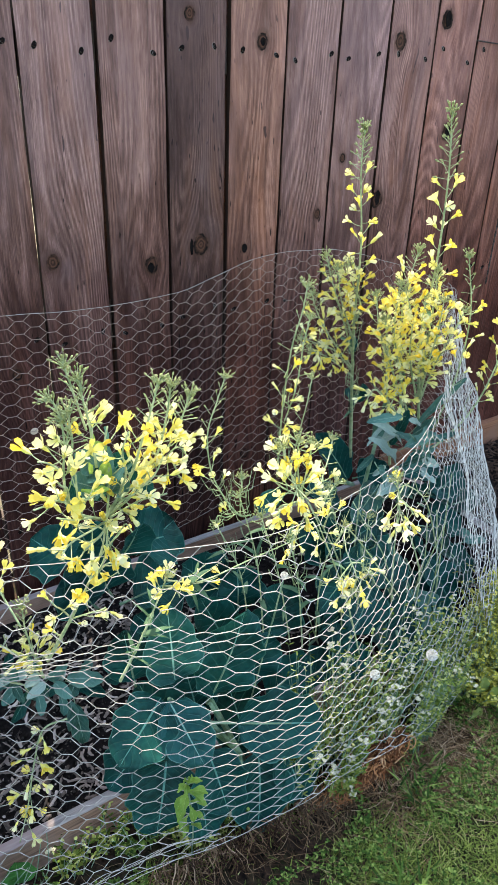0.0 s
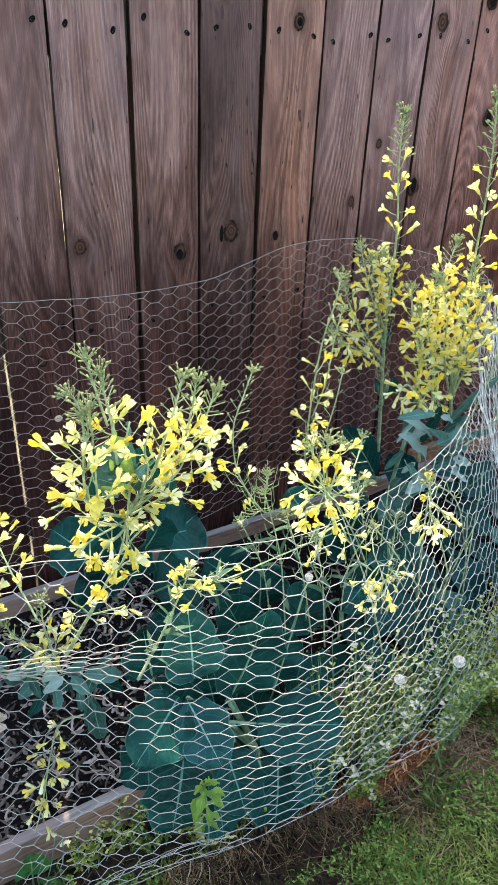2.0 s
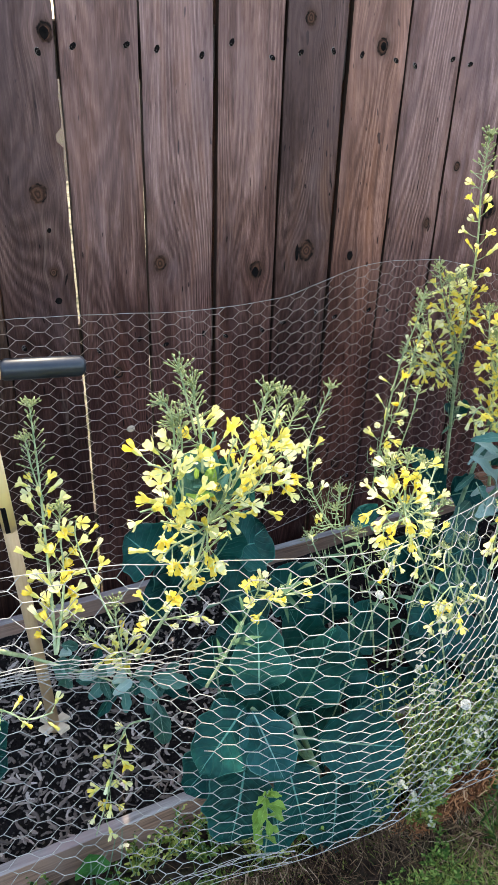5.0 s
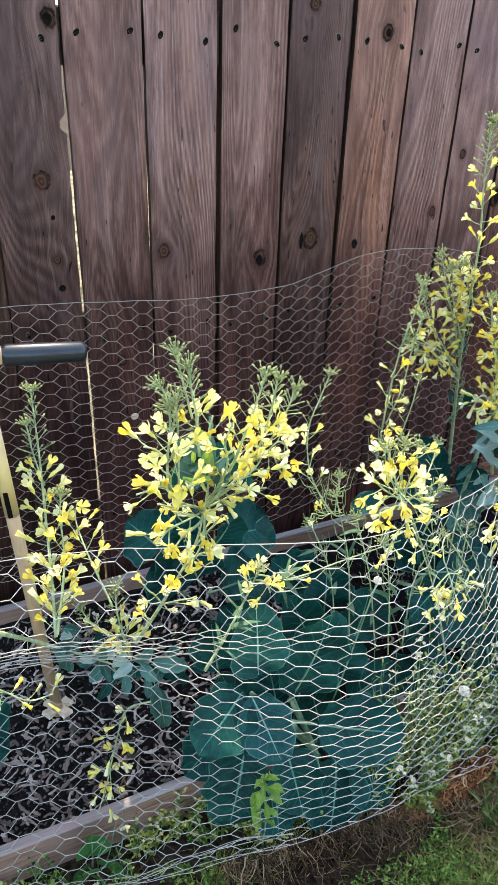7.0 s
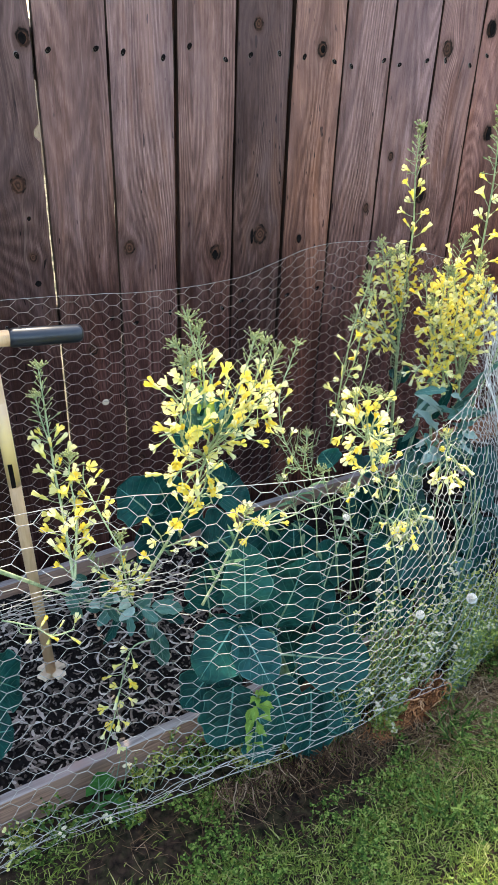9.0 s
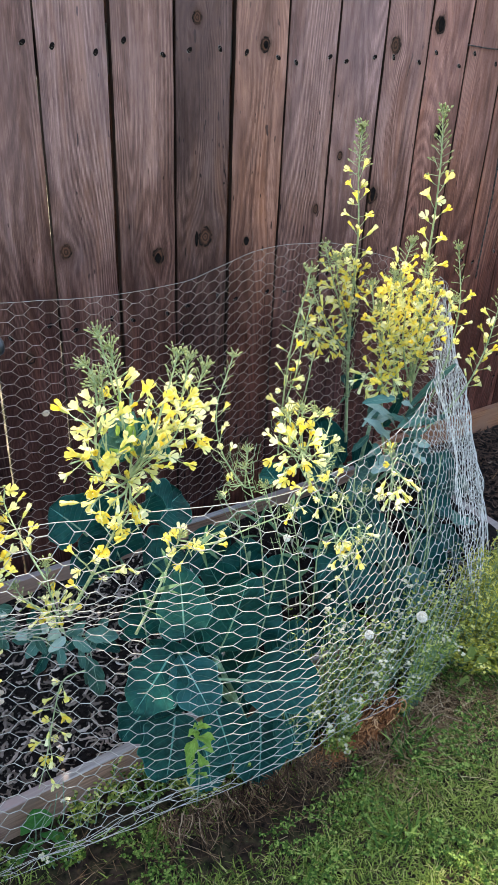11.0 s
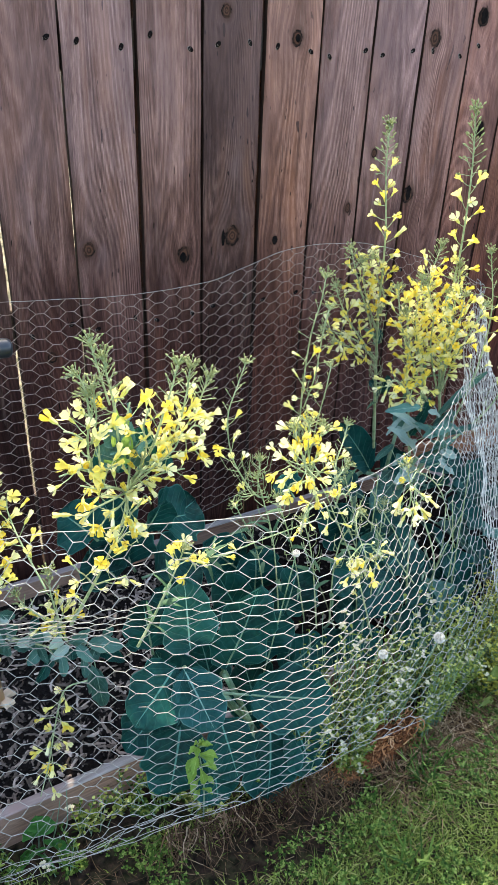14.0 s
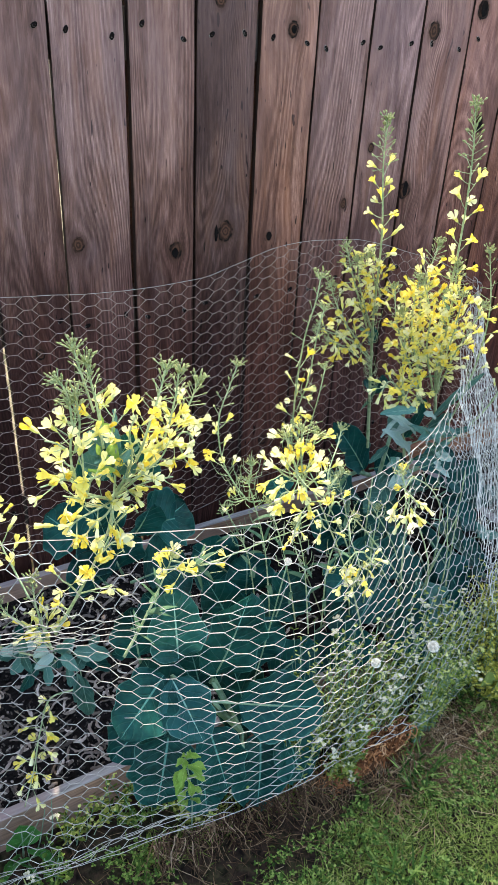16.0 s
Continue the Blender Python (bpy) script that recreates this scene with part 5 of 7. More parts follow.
for k in range(26):
    at = Vector((0.158, 0.960, 0.497)).lerp(Vector((0.307, 0.920, 0.411)), rb.random()) + Vector((rb.uniform(-0.01, 0.01), rb.uniform(-0.015, 0.01), rb.uniform(-0.02, 0.02)))
    to = at + Vector((rb.uniform(-1, 1), rb.uniform(-0.9, 0.1), rb.uniform(-0.7, 0.8))).normalized() * rb.uniform(0.022, 0.040)
    leaf(kale_b, at, to, rb.uniform(0.012, 0.021), (rb.uniform(-0.3, 0.3), -0.7, 0.7), mat=(M_KALE_PALE, M_KALE_MID, M_KALE_SILVER_SUN, M_KALE_MID)[k % 4], cup=0.3, seed=500 + k, stalk=0.15)
leaf(kale_b, (-0.001, 1.000, 0.358), (0.079, 1.020, 0.263), 0.10, (0, -0.5, 0.9), mat=M_KALE, seed=18)
leaf(kale_b, (-0.028, 0.980, 0.243), (0.051, 0.970, 0.231), 0.09, (0, -0.5, 0.9), mat=M_KALE, seed=19)

# large leafy plant pressed against the wire
kale_c = thing("kale_plant", "broad-leaved blue-green kale pressed against the wire netting", "kale plant", (0, 0, 0), "flowering kale plants")
def broad_leaf(base, tip, width, facing, stalk):
    k = len(kale_c.children)
    leaf(kale_c, base, tip, width, facing, seed=30 + k, stalk=stalk, cup=0.06 + 0.05 * (k % 3), broad=0.60, wave=0.08, blunt=0.45, mat=M_KALE_SHEEN if k in (1, 2) else M_KALE)


broad_leaf((0.390, 0.835, 0.425), (0.302, 0.790, 0.386), 0.088, (-0.25, -0.75, 0.6), 0.03)
broad_leaf((0.394, 0.825, 0.427), (0.415, 0.760, 0.346), 0.074, (-0.2, -0.7, 0.7), 0.03)
broad_leaf((0.418, 0.850, 0.423), (0.409, 0.850, 0.570), 0.08, (-0.3, -0.8, 0.5), 0.03)
broad_leaf((0.478, 0.860, 0.331), (0.537, 0.850, 0.503), 0.098, (-0.1, -0.8, 0.5), 0.12)
broad_leaf((0.474, 0.845, 0.308), (0.666, 0.800, 0.235), 0.108, (-0.1, -0.75, 0.6), 0.2)
broad_leaf((0.452, 0.815, 0.296), (0.465, 0.770, 0.189), 0.086, (-0.2, -0.75, 0.65), 0.03)
broad_leaf((0.402, 0.850, 0.272), (0.359, 0.805, 0.174), 0.112, (-0.2, -0.8, 0.5), 0.03)
broad_leaf((0.582, 0.860, 0.156), (0.557, 0.815, 0.007), 0.112, (-0.1, -0.8, 0.5), 0.03)
broad_leaf((0.626, 0.855, 0.154), (0.644, 0.805, 0.045), 0.095, (0.0, -0.8, 0.5), 0.03)
broad_leaf((0.465, 0.870, 0.161), (0.463, 0.830, 0.043), 0.09, (-0.1, -0.8, 0.5), 0.03)
broad_leaf((0.553, 0.890, 0.306), (0.608, 0.880, 0.398), 0.085, (0.1, -0.8, 0.5), 0.03)
broad_leaf((0.555, 0.930, 0.359), (0.505, 0.930, 0.480), 0.08, (-0.2, -0.8, 0.5), 0.03)
broad_leaf((0.370, 0.880, 0.411), (0.365, 0.900, 0.507), 0.07, (-0.3, -0.8, 0.5), 0.15)
broad_leaf((0.620, 0.920, 0.194), (0.737, 0.930, 0.234), 0.095, (0.2, -0.8, 0.5), 0.15)
broad_leaf((0.662, 0.970, 0.268), (0.715, 1.000, 0.368), 0.105, (0.1, -0.8, 0.5), 0.15)
broad_leaf((0.743, 0.980, 0.092), (0.887, 1.000, 0.107), 0.1, (0.2, -0.7, 0.6), 0.15)
broad_leaf((0.639, 1.030, 0.286), (0.650, 1.050, 0.400), 0.1, (0.0, -0.7, 0.6), 0.2)
broad_leaf((0.813, 0.950, 0.012), (0.852, 0.900, -0.161), 0.08, (0.2, -0.8, 0.4), 0.2)
broad_leaf((0.819, 1.030, 0.133), (0.948, 1.050, 0.196), 0.11, (0.2, -0.7, 0.6), 0.2)
broad_leaf((0.484, 0.900, 0.264), (0.467, 0.920, 0.378), 0.075, (-0.2, -0.8, 0.5), 0.03)
broad_leaf((0.451, 0.900, 0.195), (0.390, 0.920, 0.373), 0.12, (-0.3, -0.8, 0.5), 0.03)
broad_leaf((0.585, 0.900, 0.101), (0.555, 0.930, 0.280), 0.11, (0.0, -0.8, 0.5), 0.03)
broad_leaf((0.645, 1.080, 0.313), (0.564, 1.100, 0.401), 0.11, (-0.2, -0.7, 0.6), 0.15)
broad_leaf((0.404, 0.900, 0.283), (0.312, 0.870, 0.235), 0.09, (-0.2, -0.8, 0.5), 0.03)
broad_leaf((0.492, 0.950, 0.350), (0.427, 1.000, 0.428), 0.09, (-0.2, -0.7, 0.6), 0.2)
for top in ((0.48, 0.855, 0.337), (0.403, 0.84, 0.407), (0.535, 0.84, 0.145), (0.479, 0.85, 0.299), (0.474, 0.87, 0.371)):
    hh = Heap()
    hh.tube(spline([(0.592, 0.93, 0.03), (0.558, 0.885, 0.138), top], 10), 0.0052, 0.0034, 7)
    hh.make("stalk", M_STEM, kale_c, True)

# middle plant with a pale round cluster, seen end on, and two nodding ones
kale_d = thing("kale_plant", KALE, "kale plant", (0, 0, 0), "flowering kale plants")
raceme(kale_d, [(0.944, 0.950, -0.053), (0.754, 0.860, 0.392), (0.622, 0.800, 0.645), (0.574, 0.775, 0.723)], 0.5, 0.8, 2, 0.672, 0.0024, 0, 8, 0.55, 51)
raceme(kale_d, [(0.524, 0.725, 0.776), (0.500, 0.705, 0.806), (0.483, 0.688, 0.827), (0.470, 0.672, 0.843)], 0.1, 1, 17, 0.7224, 0.00144, 0, 0, 0.3, 52, 0, 0, 1.45)
raceme(kale_d, [(0.516, 0.720, 0.785), (0.495, 0.715, 0.828), (0.487, 0.715, 0.847), (0.483, 0.715, 0.860)], 0.3, 1, 6, 0.68628, 0.0012, 4, 0, 0.45, 53)
raceme(kale_d, [(0.516, 0.720, 0.785), (0.506, 0.715, 0.824), (0.503, 0.715, 0.846), (0.504, 0.715, 0.861)], 0.3, 0.9, 5, 0.65016, 0.0012, 10, 0, 0.5, 54)
raceme(kale_d, [(0.516, 0.720, 0.785), (0.518, 0.715, 0.820), (0.520, 0.715, 0.837), (0.523, 0.715, 0.850)], 0.3, 1, 4, 0.664608, 0.0012, 3, 0, 0.45, 55)
raceme(kale_d, [(0.516, 0.720, 0.785), (0.482, 0.710, 0.814), (0.467, 0.705, 0.830), (0.460, 0.705, 0.836)], 0.4, 1, 4, 0.79464, 0.0012, 0, 0, 0.2, 56)
raceme(kale_d, [(0.524, 0.725, 0.776), (0.527, 0.710, 0.798), (0.533, 0.710, 0.802), (0.539, 0.710, 0.805)], 0.4, 1, 3, 0.68628, 0.0012, 0, 0, 0.3, 57)
raceme(kale_d, [(0.524, 0.725, 0.776), (0.494, 0.710, 0.788), (0.479, 0.705, 0.794), (0.474, 0.705, 0.789)], 0.35, 1, 5, 0.7224, 0.0012, 0, 0, 0.3, 58)
raceme(kale_d, [(0.524, 0.725, 0.776), (0.515, 0.710, 0.774), (0.517, 0.710, 0.764), (0.519, 0.710, 0.754)], 0.3, 1, 4, 0.68628, 0.0012, 0, 0, 0.4, 59, 0, 0.2)
raceme(kale_d, [(0.563, 0.750, 0.714), (0.535, 0.740, 0.719), (0.526, 0.740, 0.706), (0.523, 0.740, 0.681)], 0.15, 1, 6, 0.61404, 0.0012, 0, 0, 0.5, 60, 0, 0.3)
raceme(kale_d, [(0.563, 0.750, 0.714), (0.563, 0.740, 0.708), (0.568, 0.740, 0.695), (0.575, 0.740, 0.686)], 0.2, 1, 4, 0.61404, 0.0012, 0, 0, 0.45, 61, 0, 0.2)
raceme(kale_d, [(0.590, 0.760, 0.689), (0.587, 0.750, 0.714), (0.593, 0.750, 0.718), (0.600, 0.750, 0.709)], 0.2, 1, 3, 0.61404, 0.0012, 0, 0, 0.45, 62)
raceme(kale_d, [(0.567, 0.750, 0.721), (0.573, 0.740, 0.754), (0.581, 0.740, 0.763), (0.586, 0.740, 0.769)], 0.1, 0.15, 0, 0.57792, 0.00112, 21, 0, 0.5, 63)
raceme(kale_d, [(0.624, 0.800, 0.672), (0.631, 0.820, 0.708), (0.657, 0.840, 0.734), (0.669, 0.850, 0.751)], 0.3, 0.5, 2, 0.63, 0.00112, 10, 6, 0.6, 64)
raceme(kale_d, [(0.763, 1.100, 0.526), (0.691, 1.000, 0.716), (0.648, 0.930, 0.857), (0.640, 0.900, 0.926), (0.637, 0.890, 0.962)], 0.28, 0.7, 11, 0.8232, 0.00176, 14, 14, 0.35, 65)
raceme(kale_d, [(0.697, 1.000, 0.705), (0.692, 0.970, 0.776), (0.685, 0.950, 0.855), (0.692, 0.950, 0.890)], 0.15, 0.35, 2, 0.672, 0.00112, 21, 6, 0.5, 66)
raceme(kale_d, [(0.774, 1.080, 0.533), (0.726, 1.000, 0.667), (0.715, 0.970, 0.743), (0.721, 0.970, 0.783)], 0.35, 0.6, 3, 0.714, 0.0010, 6, 6, 0.5, 67)
raceme(kale_d, [(0.751, 1.050, 0.569), (0.699, 1.000, 0.659), (0.680, 0.990, 0.695), (0.694, 0.980, 0.701)], 0.5, 1, 3, 0.672, 0.0009, 0, 4, 0.3, 68)
raceme(kale_d, [(0.996, 0.970, 0.234), (0.697, 0.820, 0.604), (0.649, 0.775, 0.617), (0.652, 0.765, 0.603)], 0.9, 0.95, 0, 0.588, 0.0016, 0, 5, 0.5, 69)
raceme(kale_d, [(0.652, 0.765, 0.603), (0.654, 0.758, 0.591), (0.655, 0.755, 0.580), (0.654, 0.755, 0.564)], 0.05, 1, 9, 0.8232, 0.00112, 5, 0, 0.35, 70, 0, 0.55, 1.35)
raceme(kale_d, [(0.652, 0.765, 0.603), (0.634, 0.760, 0.595), (0.624, 0.755, 0.593), (0.619, 0.755, 0.586)], 0.3, 1, 4, 0.798, 0.00104, 0, 0, 0.25, 71, 0, 0.3)
raceme(kale_d, [(0.652, 0.765, 0.603), (0.663, 0.760, 0.602), (0.669, 0.758, 0.594), (0.679, 0.758, 0.580)], 0.3, 1, 4, 0.714, 0.00104, 4, 0, 0.6, 72, 0, 0.2)
raceme(kale_d, [(1.158, 1.020, 0.236), (0.926, 0.880, 0.536), (0.776, 0.800, 0.671), (0.746, 0.785, 0.670)], 0.9, 0.95, 0, 0.6384, 0.0016, 0, 4, 0.5, 73)
raceme(kale_d, [(0.746, 0.785, 0.670), (0.743, 0.778, 0.660), (0.743, 0.775, 0.646), (0.743, 0.775, 0.629)], 0.05, 1, 9, 0.84, 0.00112, 0, 0, 0.3, 74, 0, 0.55, 1.3)
raceme(kale_d, [(0.712, 0.750, 0.698), (0.701, 0.745, 0.717), (0.697, 0.745, 0.728), (0.694, 0.745, 0.737)], 0.2, 0.5, 2, 0.714, 0.00104, 13, 0, 0.5, 75)
raceme(kale_d, [(0.712, 0.750, 0.698), (0.722, 0.745, 0.688), (0.730, 0.745, 0.678), (0.738, 0.745, 0.666)], 0.3, 1, 4, 0.756, 0.00104, 0, 0, 0.35, 76, 0, 0.2)
leaf(kale_d, (0.644, 0.93, 0.586), (0.632, 0.96, 0.614), 0.05, (-0.2, -0.7, 0.6), seed=61)
leaf(kale_d, (0.774, 0.95, 0.417), (0.912, 0.98, 0.358), 0.06, (0.2, -0.7, 0.6), seed=62)

for k, (a, b, c) in enumerate((((0.660, 0.970, 0.273), (0.608, 0.930, 0.508), (0.564, 0.920, 0.653)), ((0.719, 0.970, 0.248), (0.644, 0.920, 0.477), (0.598, 0.910, 0.610)), ((0.763, 0.950, 0.245), (0.719, 0.900, 0.465), (0.750, 0.890, 0.548)), ((0.861, 0.950, 0.204), (0.821, 0.910, 0.424), (0.830, 0.920, 0.519)), ((0.734, 0.950, 0.242), (0.669, 0.900, 0.469), (0.636, 0.890, 0.571)), ((0.648, 0.990, 0.247), (0.603, 0.970, 0.459), (0.558, 0.970, 0.571)), ((0.876, 1.000, 0.176), (0.818, 0.970, 0.428), (0.774, 0.970, 0.571)))):
    raceme(kale_d, [a, b, c], 0.98, 0.99, 0, 0.7, 0.0017, 8, 16, 0.5, 560 + k, 4)

# tall plant by the fence
kale_e = thing("kale_plant", "tall kale with long spikes of yellow flowers by the fence", "kale plant", (0, 0, 0), "flowering kale plants")
raceme(kale_e, [(1.217, 1.400, 0.282), (1.039, 1.240, 0.698), (0.944, 1.140, 0.916), (0.901, 1.110, 1.041), (0.872, 1.080, 1.117)], 0.6, 0.91, 27, 0.9, 0.0046, 40, 60, 0.6, 71, 3, 0)
raceme(kale_e, [(1.066, 1.270, 0.650), (0.969, 1.200, 0.768), (0.911, 1.170, 0.854), (0.878, 1.150, 0.907)], 0.28, 0.86, 22, 0.84, 0.0024, 26, 4, 0.55, 74, 0, 0)
raceme(kale_e, [(1.069, 1.270, 0.616), (0.945, 1.200, 0.729), (0.884, 1.170, 0.798), (0.853, 1.150, 0.842)], 0.3, 0.86, 20, 0.84, 0.0022, 22, 4, 0.55, 75, 0, 0)
raceme(kale_e, [(1.071, 1.270, 0.608), (0.966, 1.210, 0.695), (0.896, 1.180, 0.734), (0.844, 1.160, 0.761)], 0.28, 1.0, 20, 0.88, 0.002, 3, 0, 0.7, 78, 0, 0.2)
raceme(kale_e, [(1.076, 1.270, 0.590), (1.005, 1.240, 0.645), (0.953, 1.220, 0.682), (0.877, 1.170, 0.727)], 0.3, 1.0, 16, 0.86, 0.0018, 3, 0, 0.7, 79, 0, 0.3)
raceme(kale_e, [(1.027, 1.230, 0.704), (0.978, 1.200, 0.767), (0.942, 1.180, 0.820), (0.915, 1.160, 0.876)], 0.2, 0.95, 24, 0.84, 0.002, 6, 0, 0.65, 83, 0, 0)
raceme(kale_e, [(1.025, 1.220, 0.738), (0.991, 1.180, 0.800), (0.965, 1.170, 0.834), (0.937, 1.160, 0.880)], 0.1, 0.95, 18, 0.82, 0.0018, 5, 4, 0.7, 87, 0, 0)
raceme(kale_e, [(1.172, 1.140, 0.464), (1.089, 1.100, 0.698), (1.040, 1.050, 0.918), (1.002, 1.020, 1.053), (0.967, 1.000, 1.145)], 0.53, 0.83, 16, 0.98, 0.0038, 44, 24, 0.25, 72, 6, 0)
raceme(kale_e, [(1.071, 1.120, 0.449), (0.999, 1.090, 0.668), (0.968, 1.070, 0.760), (0.945, 1.060, 0.811)], 0.5, 0.93, 30, 0.85, 0.0034, 30, 0, 0.7, 73, 5, 0)
raceme(kale_e, [(1.088, 1.120, 0.531), (1.027, 1.090, 0.714), (0.993, 1.070, 0.836), (1.003, 1.060, 0.922)], 0.42, 0.92, 38, 0.85, 0.0028, 20, 0, 0.72, 76, 3, 0)
raceme(kale_e, [(1.118, 1.110, 0.578), (1.081, 1.080, 0.722), (1.061, 1.060, 0.823), (1.045, 1.050, 0.886)], 0.34, 0.86, 38, 0.84, 0.0028, 34, 0, 0.7, 77, 0, 0)
raceme(kale_e, [(1.075, 1.110, 0.588), (0.997, 1.080, 0.702), (0.946, 1.070, 0.784), (0.919, 1.060, 0.856)], 0.38, 0.95, 28, 0.84, 0.0024, 12, 0, 0.68, 82, 0, 0)
raceme(kale_e, [(1.066, 1.100, 0.611), (1.000, 1.070, 0.719), (0.969, 1.060, 0.797), (0.961, 1.050, 0.872)], 0.28, 0.93, 38, 0.85, 0.0024, 14, 0, 0.72, 84, 0, 0)
raceme(kale_e, [(1.099, 1.100, 0.603), (1.019, 1.060, 0.727), (1.002, 1.050, 0.802), (0.965, 1.040, 0.865)], 0.28, 0.95, 38, 0.85, 0.0024, 8, 0, 0.7, 85, 0, 0)
raceme(kale_e, [(1.094, 1.090, 0.601), (1.058, 1.050, 0.702), (1.048, 1.030, 0.775), (1.040, 1.020, 0.839)], 0.25, 1.0, 34, 0.85, 0.0024, 4, 0, 0.68, 86, 0, 0)
raceme(kale_e, [(1.105, 1.100, 0.594), (1.073, 1.070, 0.684), (1.029, 1.050, 0.771), (1.015, 1.040, 0.843)], 0.25, 0.95, 34, 0.85, 0.0022, 5, 0, 0.7, 88, 0, 0)
raceme(kale_e, [(1.059, 1.100, 0.572), (0.977, 1.060, 0.649), (0.922, 1.040, 0.692), (0.896, 1.030, 0.681)], 0.35, 1.0, 20, 0.94, 0.002, 0, 0, 0.55, 89, 0, 0.2)
raceme(kale_e, [(1.074, 1.090, 0.574), (1.008, 1.050, 0.647), (0.966, 1.030, 0.680), (0.946, 1.020, 0.657)], 0.3, 1.0, 18, 0.94, 0.002, 0, 0, 0.55, 90, 0, 0.2)
raceme(kale_e, [(1.083, 1.080, 0.608), (1.072, 1.040, 0.718), (1.077, 1.020, 0.777), (1.085, 1.010, 0.817)], 0.35, 1.0, 20, 0.85, 0.0022, 4, 0, 0.55, 91, 0, 0)
raceme(kale_e, [(1.104, 1.060, 0.517), (1.119, 1.030, 0.675), (1.116, 1.020, 0.801), (1.073, 1.010, 0.916)], 0.40, 0.72, 9, 0.88, 0.0022, 19, 8, 0.4, 80)
raceme(kale_e, [(1.065, 1.060, 0.476), (1.185, 1.040, 0.568), (1.235, 1.030, 0.684), (1.254, 1.030, 0.818)], 0.45, 0.84, 21, 0.92, 0.0026, 27, 6, 0.4, 81)
rs = random.Random(44)


def inner_leaf(base, tip, width, facing, mat):
    facing = (facing[0] + rs.uniform(-0.45, 0.45), facing[1] + rs.uniform(-0.2, 0.3), facing[2] + rs.uniform(-0.3, 0.2))
    if mat is M_KALE and base[1] < 1.3 and len(kale_e.children) % 5 > 3:
        mat = M_KALE_MID
    leaf(kale_e, base, tip, width * rs.uniform(0.8, 1.1), facing, seed=90 + len(kale_e.children), mat=mat, stalk=0.15, wave=rs.uniform(0.05, 0.12))


inner_leaf((1.244, 1.420, 0.175), (1.097, 1.400, 0.384), 0.10, (-0.3, -0.7, 0.6), M_KALE)
inner_leaf((1.252, 1.420, 0.191), (1.324, 1.360, 0.235), 0.12, (0.2, -0.6, 0.7), M_KALE)
inner_leaf((1.189, 1.380, 0.429), (1.139, 1.360, 0.510), 0.045, (-0.2, -0.8, 0.5), M_KALE)
inner_leaf((1.188, 1.380, 0.445), (1.193, 1.360, 0.512), 0.045, (0.2, -0.8, 0.5), M_KALE)
inner_leaf((1.124, 1.340, 0.606), (1.118, 1.330, 0.657), 0.03, (0.2, -0.9, 0.3), M_KALE)
inner_leaf((1.061, 1.080, 0.520), (0.926, 1.050, 0.622), 0.022, (0, -0.6, 0.8), M_KALE_SILVER_SUN)
inner_leaf((1.062, 1.080, 0.513), (1.103, 1.050, 0.554), 0.024, (0.1, -0.6, 0.8), M_KALE_PALE)
inner_leaf((1.053, 1.080, 0.469), (0.922, 1.040, 0.592), 0.026, (0, -0.6, 0.8), M_KALE_SILVER_SUN)
inner_leaf((1.067, 1.080, 0.478), (1.072, 1.020, 0.481), 0.030, (0.1, -0.6, 0.8), M_KALE_SILVER_SUN)
inner_leaf((1.058, 1.080, 0.440), (0.921, 1.000, 0.492), 0.03, (0, -0.6, 0.8), M_KALE_SILVER_SUN)
inner_leaf((1.072, 1.080, 0.542), (1.152, 1.030, 0.667), 0.02, (0.1, -0.6, 0.8), M_KALE_PALE)
inner_leaf((1.178, 1.250, 0.175), (0.910, 1.100, 0.283), 0.13, (-0.1, -0.6, 0.8), M_KALE)
inner_leaf((1.258, 1.250, 0.144), (1.238, 1.100, 0.109), 0.12, (0.1, -0.7, 0.7), M_KALE)
inner_leaf((1.300, 1.250, 0.128), (1.426, 1.120, -0.006), 0.11, (0.2, -0.6, 0.7), M_KALE)
inner_leaf((1.165, 1.150, 0.158), (1.017, 1.020, 0.135), 0.11, (0.0, -0.7, 0.7), M_KALE)
inner_leaf((1.208, 1.150, 0.123), (1.159, 1.000, 0.009), 0.10, (0.1, -0.7, 0.7), M_KALE)
inner_leaf((1.330, 1.250, 0.188), (1.408, 1.150, 0.112), 0.09, (0.2, -0.5, 0.8), M_KALE)
inner_leaf((1.286, 1.200, 0.164), (1.485, 1.150, 0.063), 0.05, (0.2, -0.4, 0.9), M_KALE_PALE)
inner_leaf((1.144, 1.300, 0.191), (0.982, 1.280, 0.311), 0.10, (-0.2, -0.5, 0.8), M_KALE)
inner_leaf((1.051, 1.100, 0.158), (0.869, 1.000, 0.194), 0.10, (-0.2, -0.6, 0.7), M_KALE)
inner_leaf((0.949, 1.000, 0.276), (0.808, 0.900, 0.278), 0.09, (-0.1, -0.7, 0.6), M_KALE)
inner_leaf((1.053, 1.000, 0.214), (0.957, 0.920, 0.151), 0.09, (0.0, -0.7, 0.6), M_KALE)
inner_leaf((1.135, 1.020, 0.145), (1.170, 0.950, 0.027), 0.10, (0.2, -0.7, 0.6), M_KALE)
inner_leaf((1.298, 1.080, 0.097), (1.368, 1.020, -0.039), 0.09, (0.3, -0.6, 0.6), M_KALE)
inner_leaf((0.884, 1.000, 0.334), (0.740, 0.920, 0.351), 0.09, (-0.1, -0.7, 0.6), M_KALE)
inner_leaf((1.286, 1.120, 0.163), (1.345, 1.050, 0.061), 0.08, (0.2, -0.6, 0.7), M_KALE)
inner_leaf((0.961, 0.930, 0.188), (0.942, 0.880, 0.115), 0.08, (0.1, -0.8, 0.5), M_KALE)
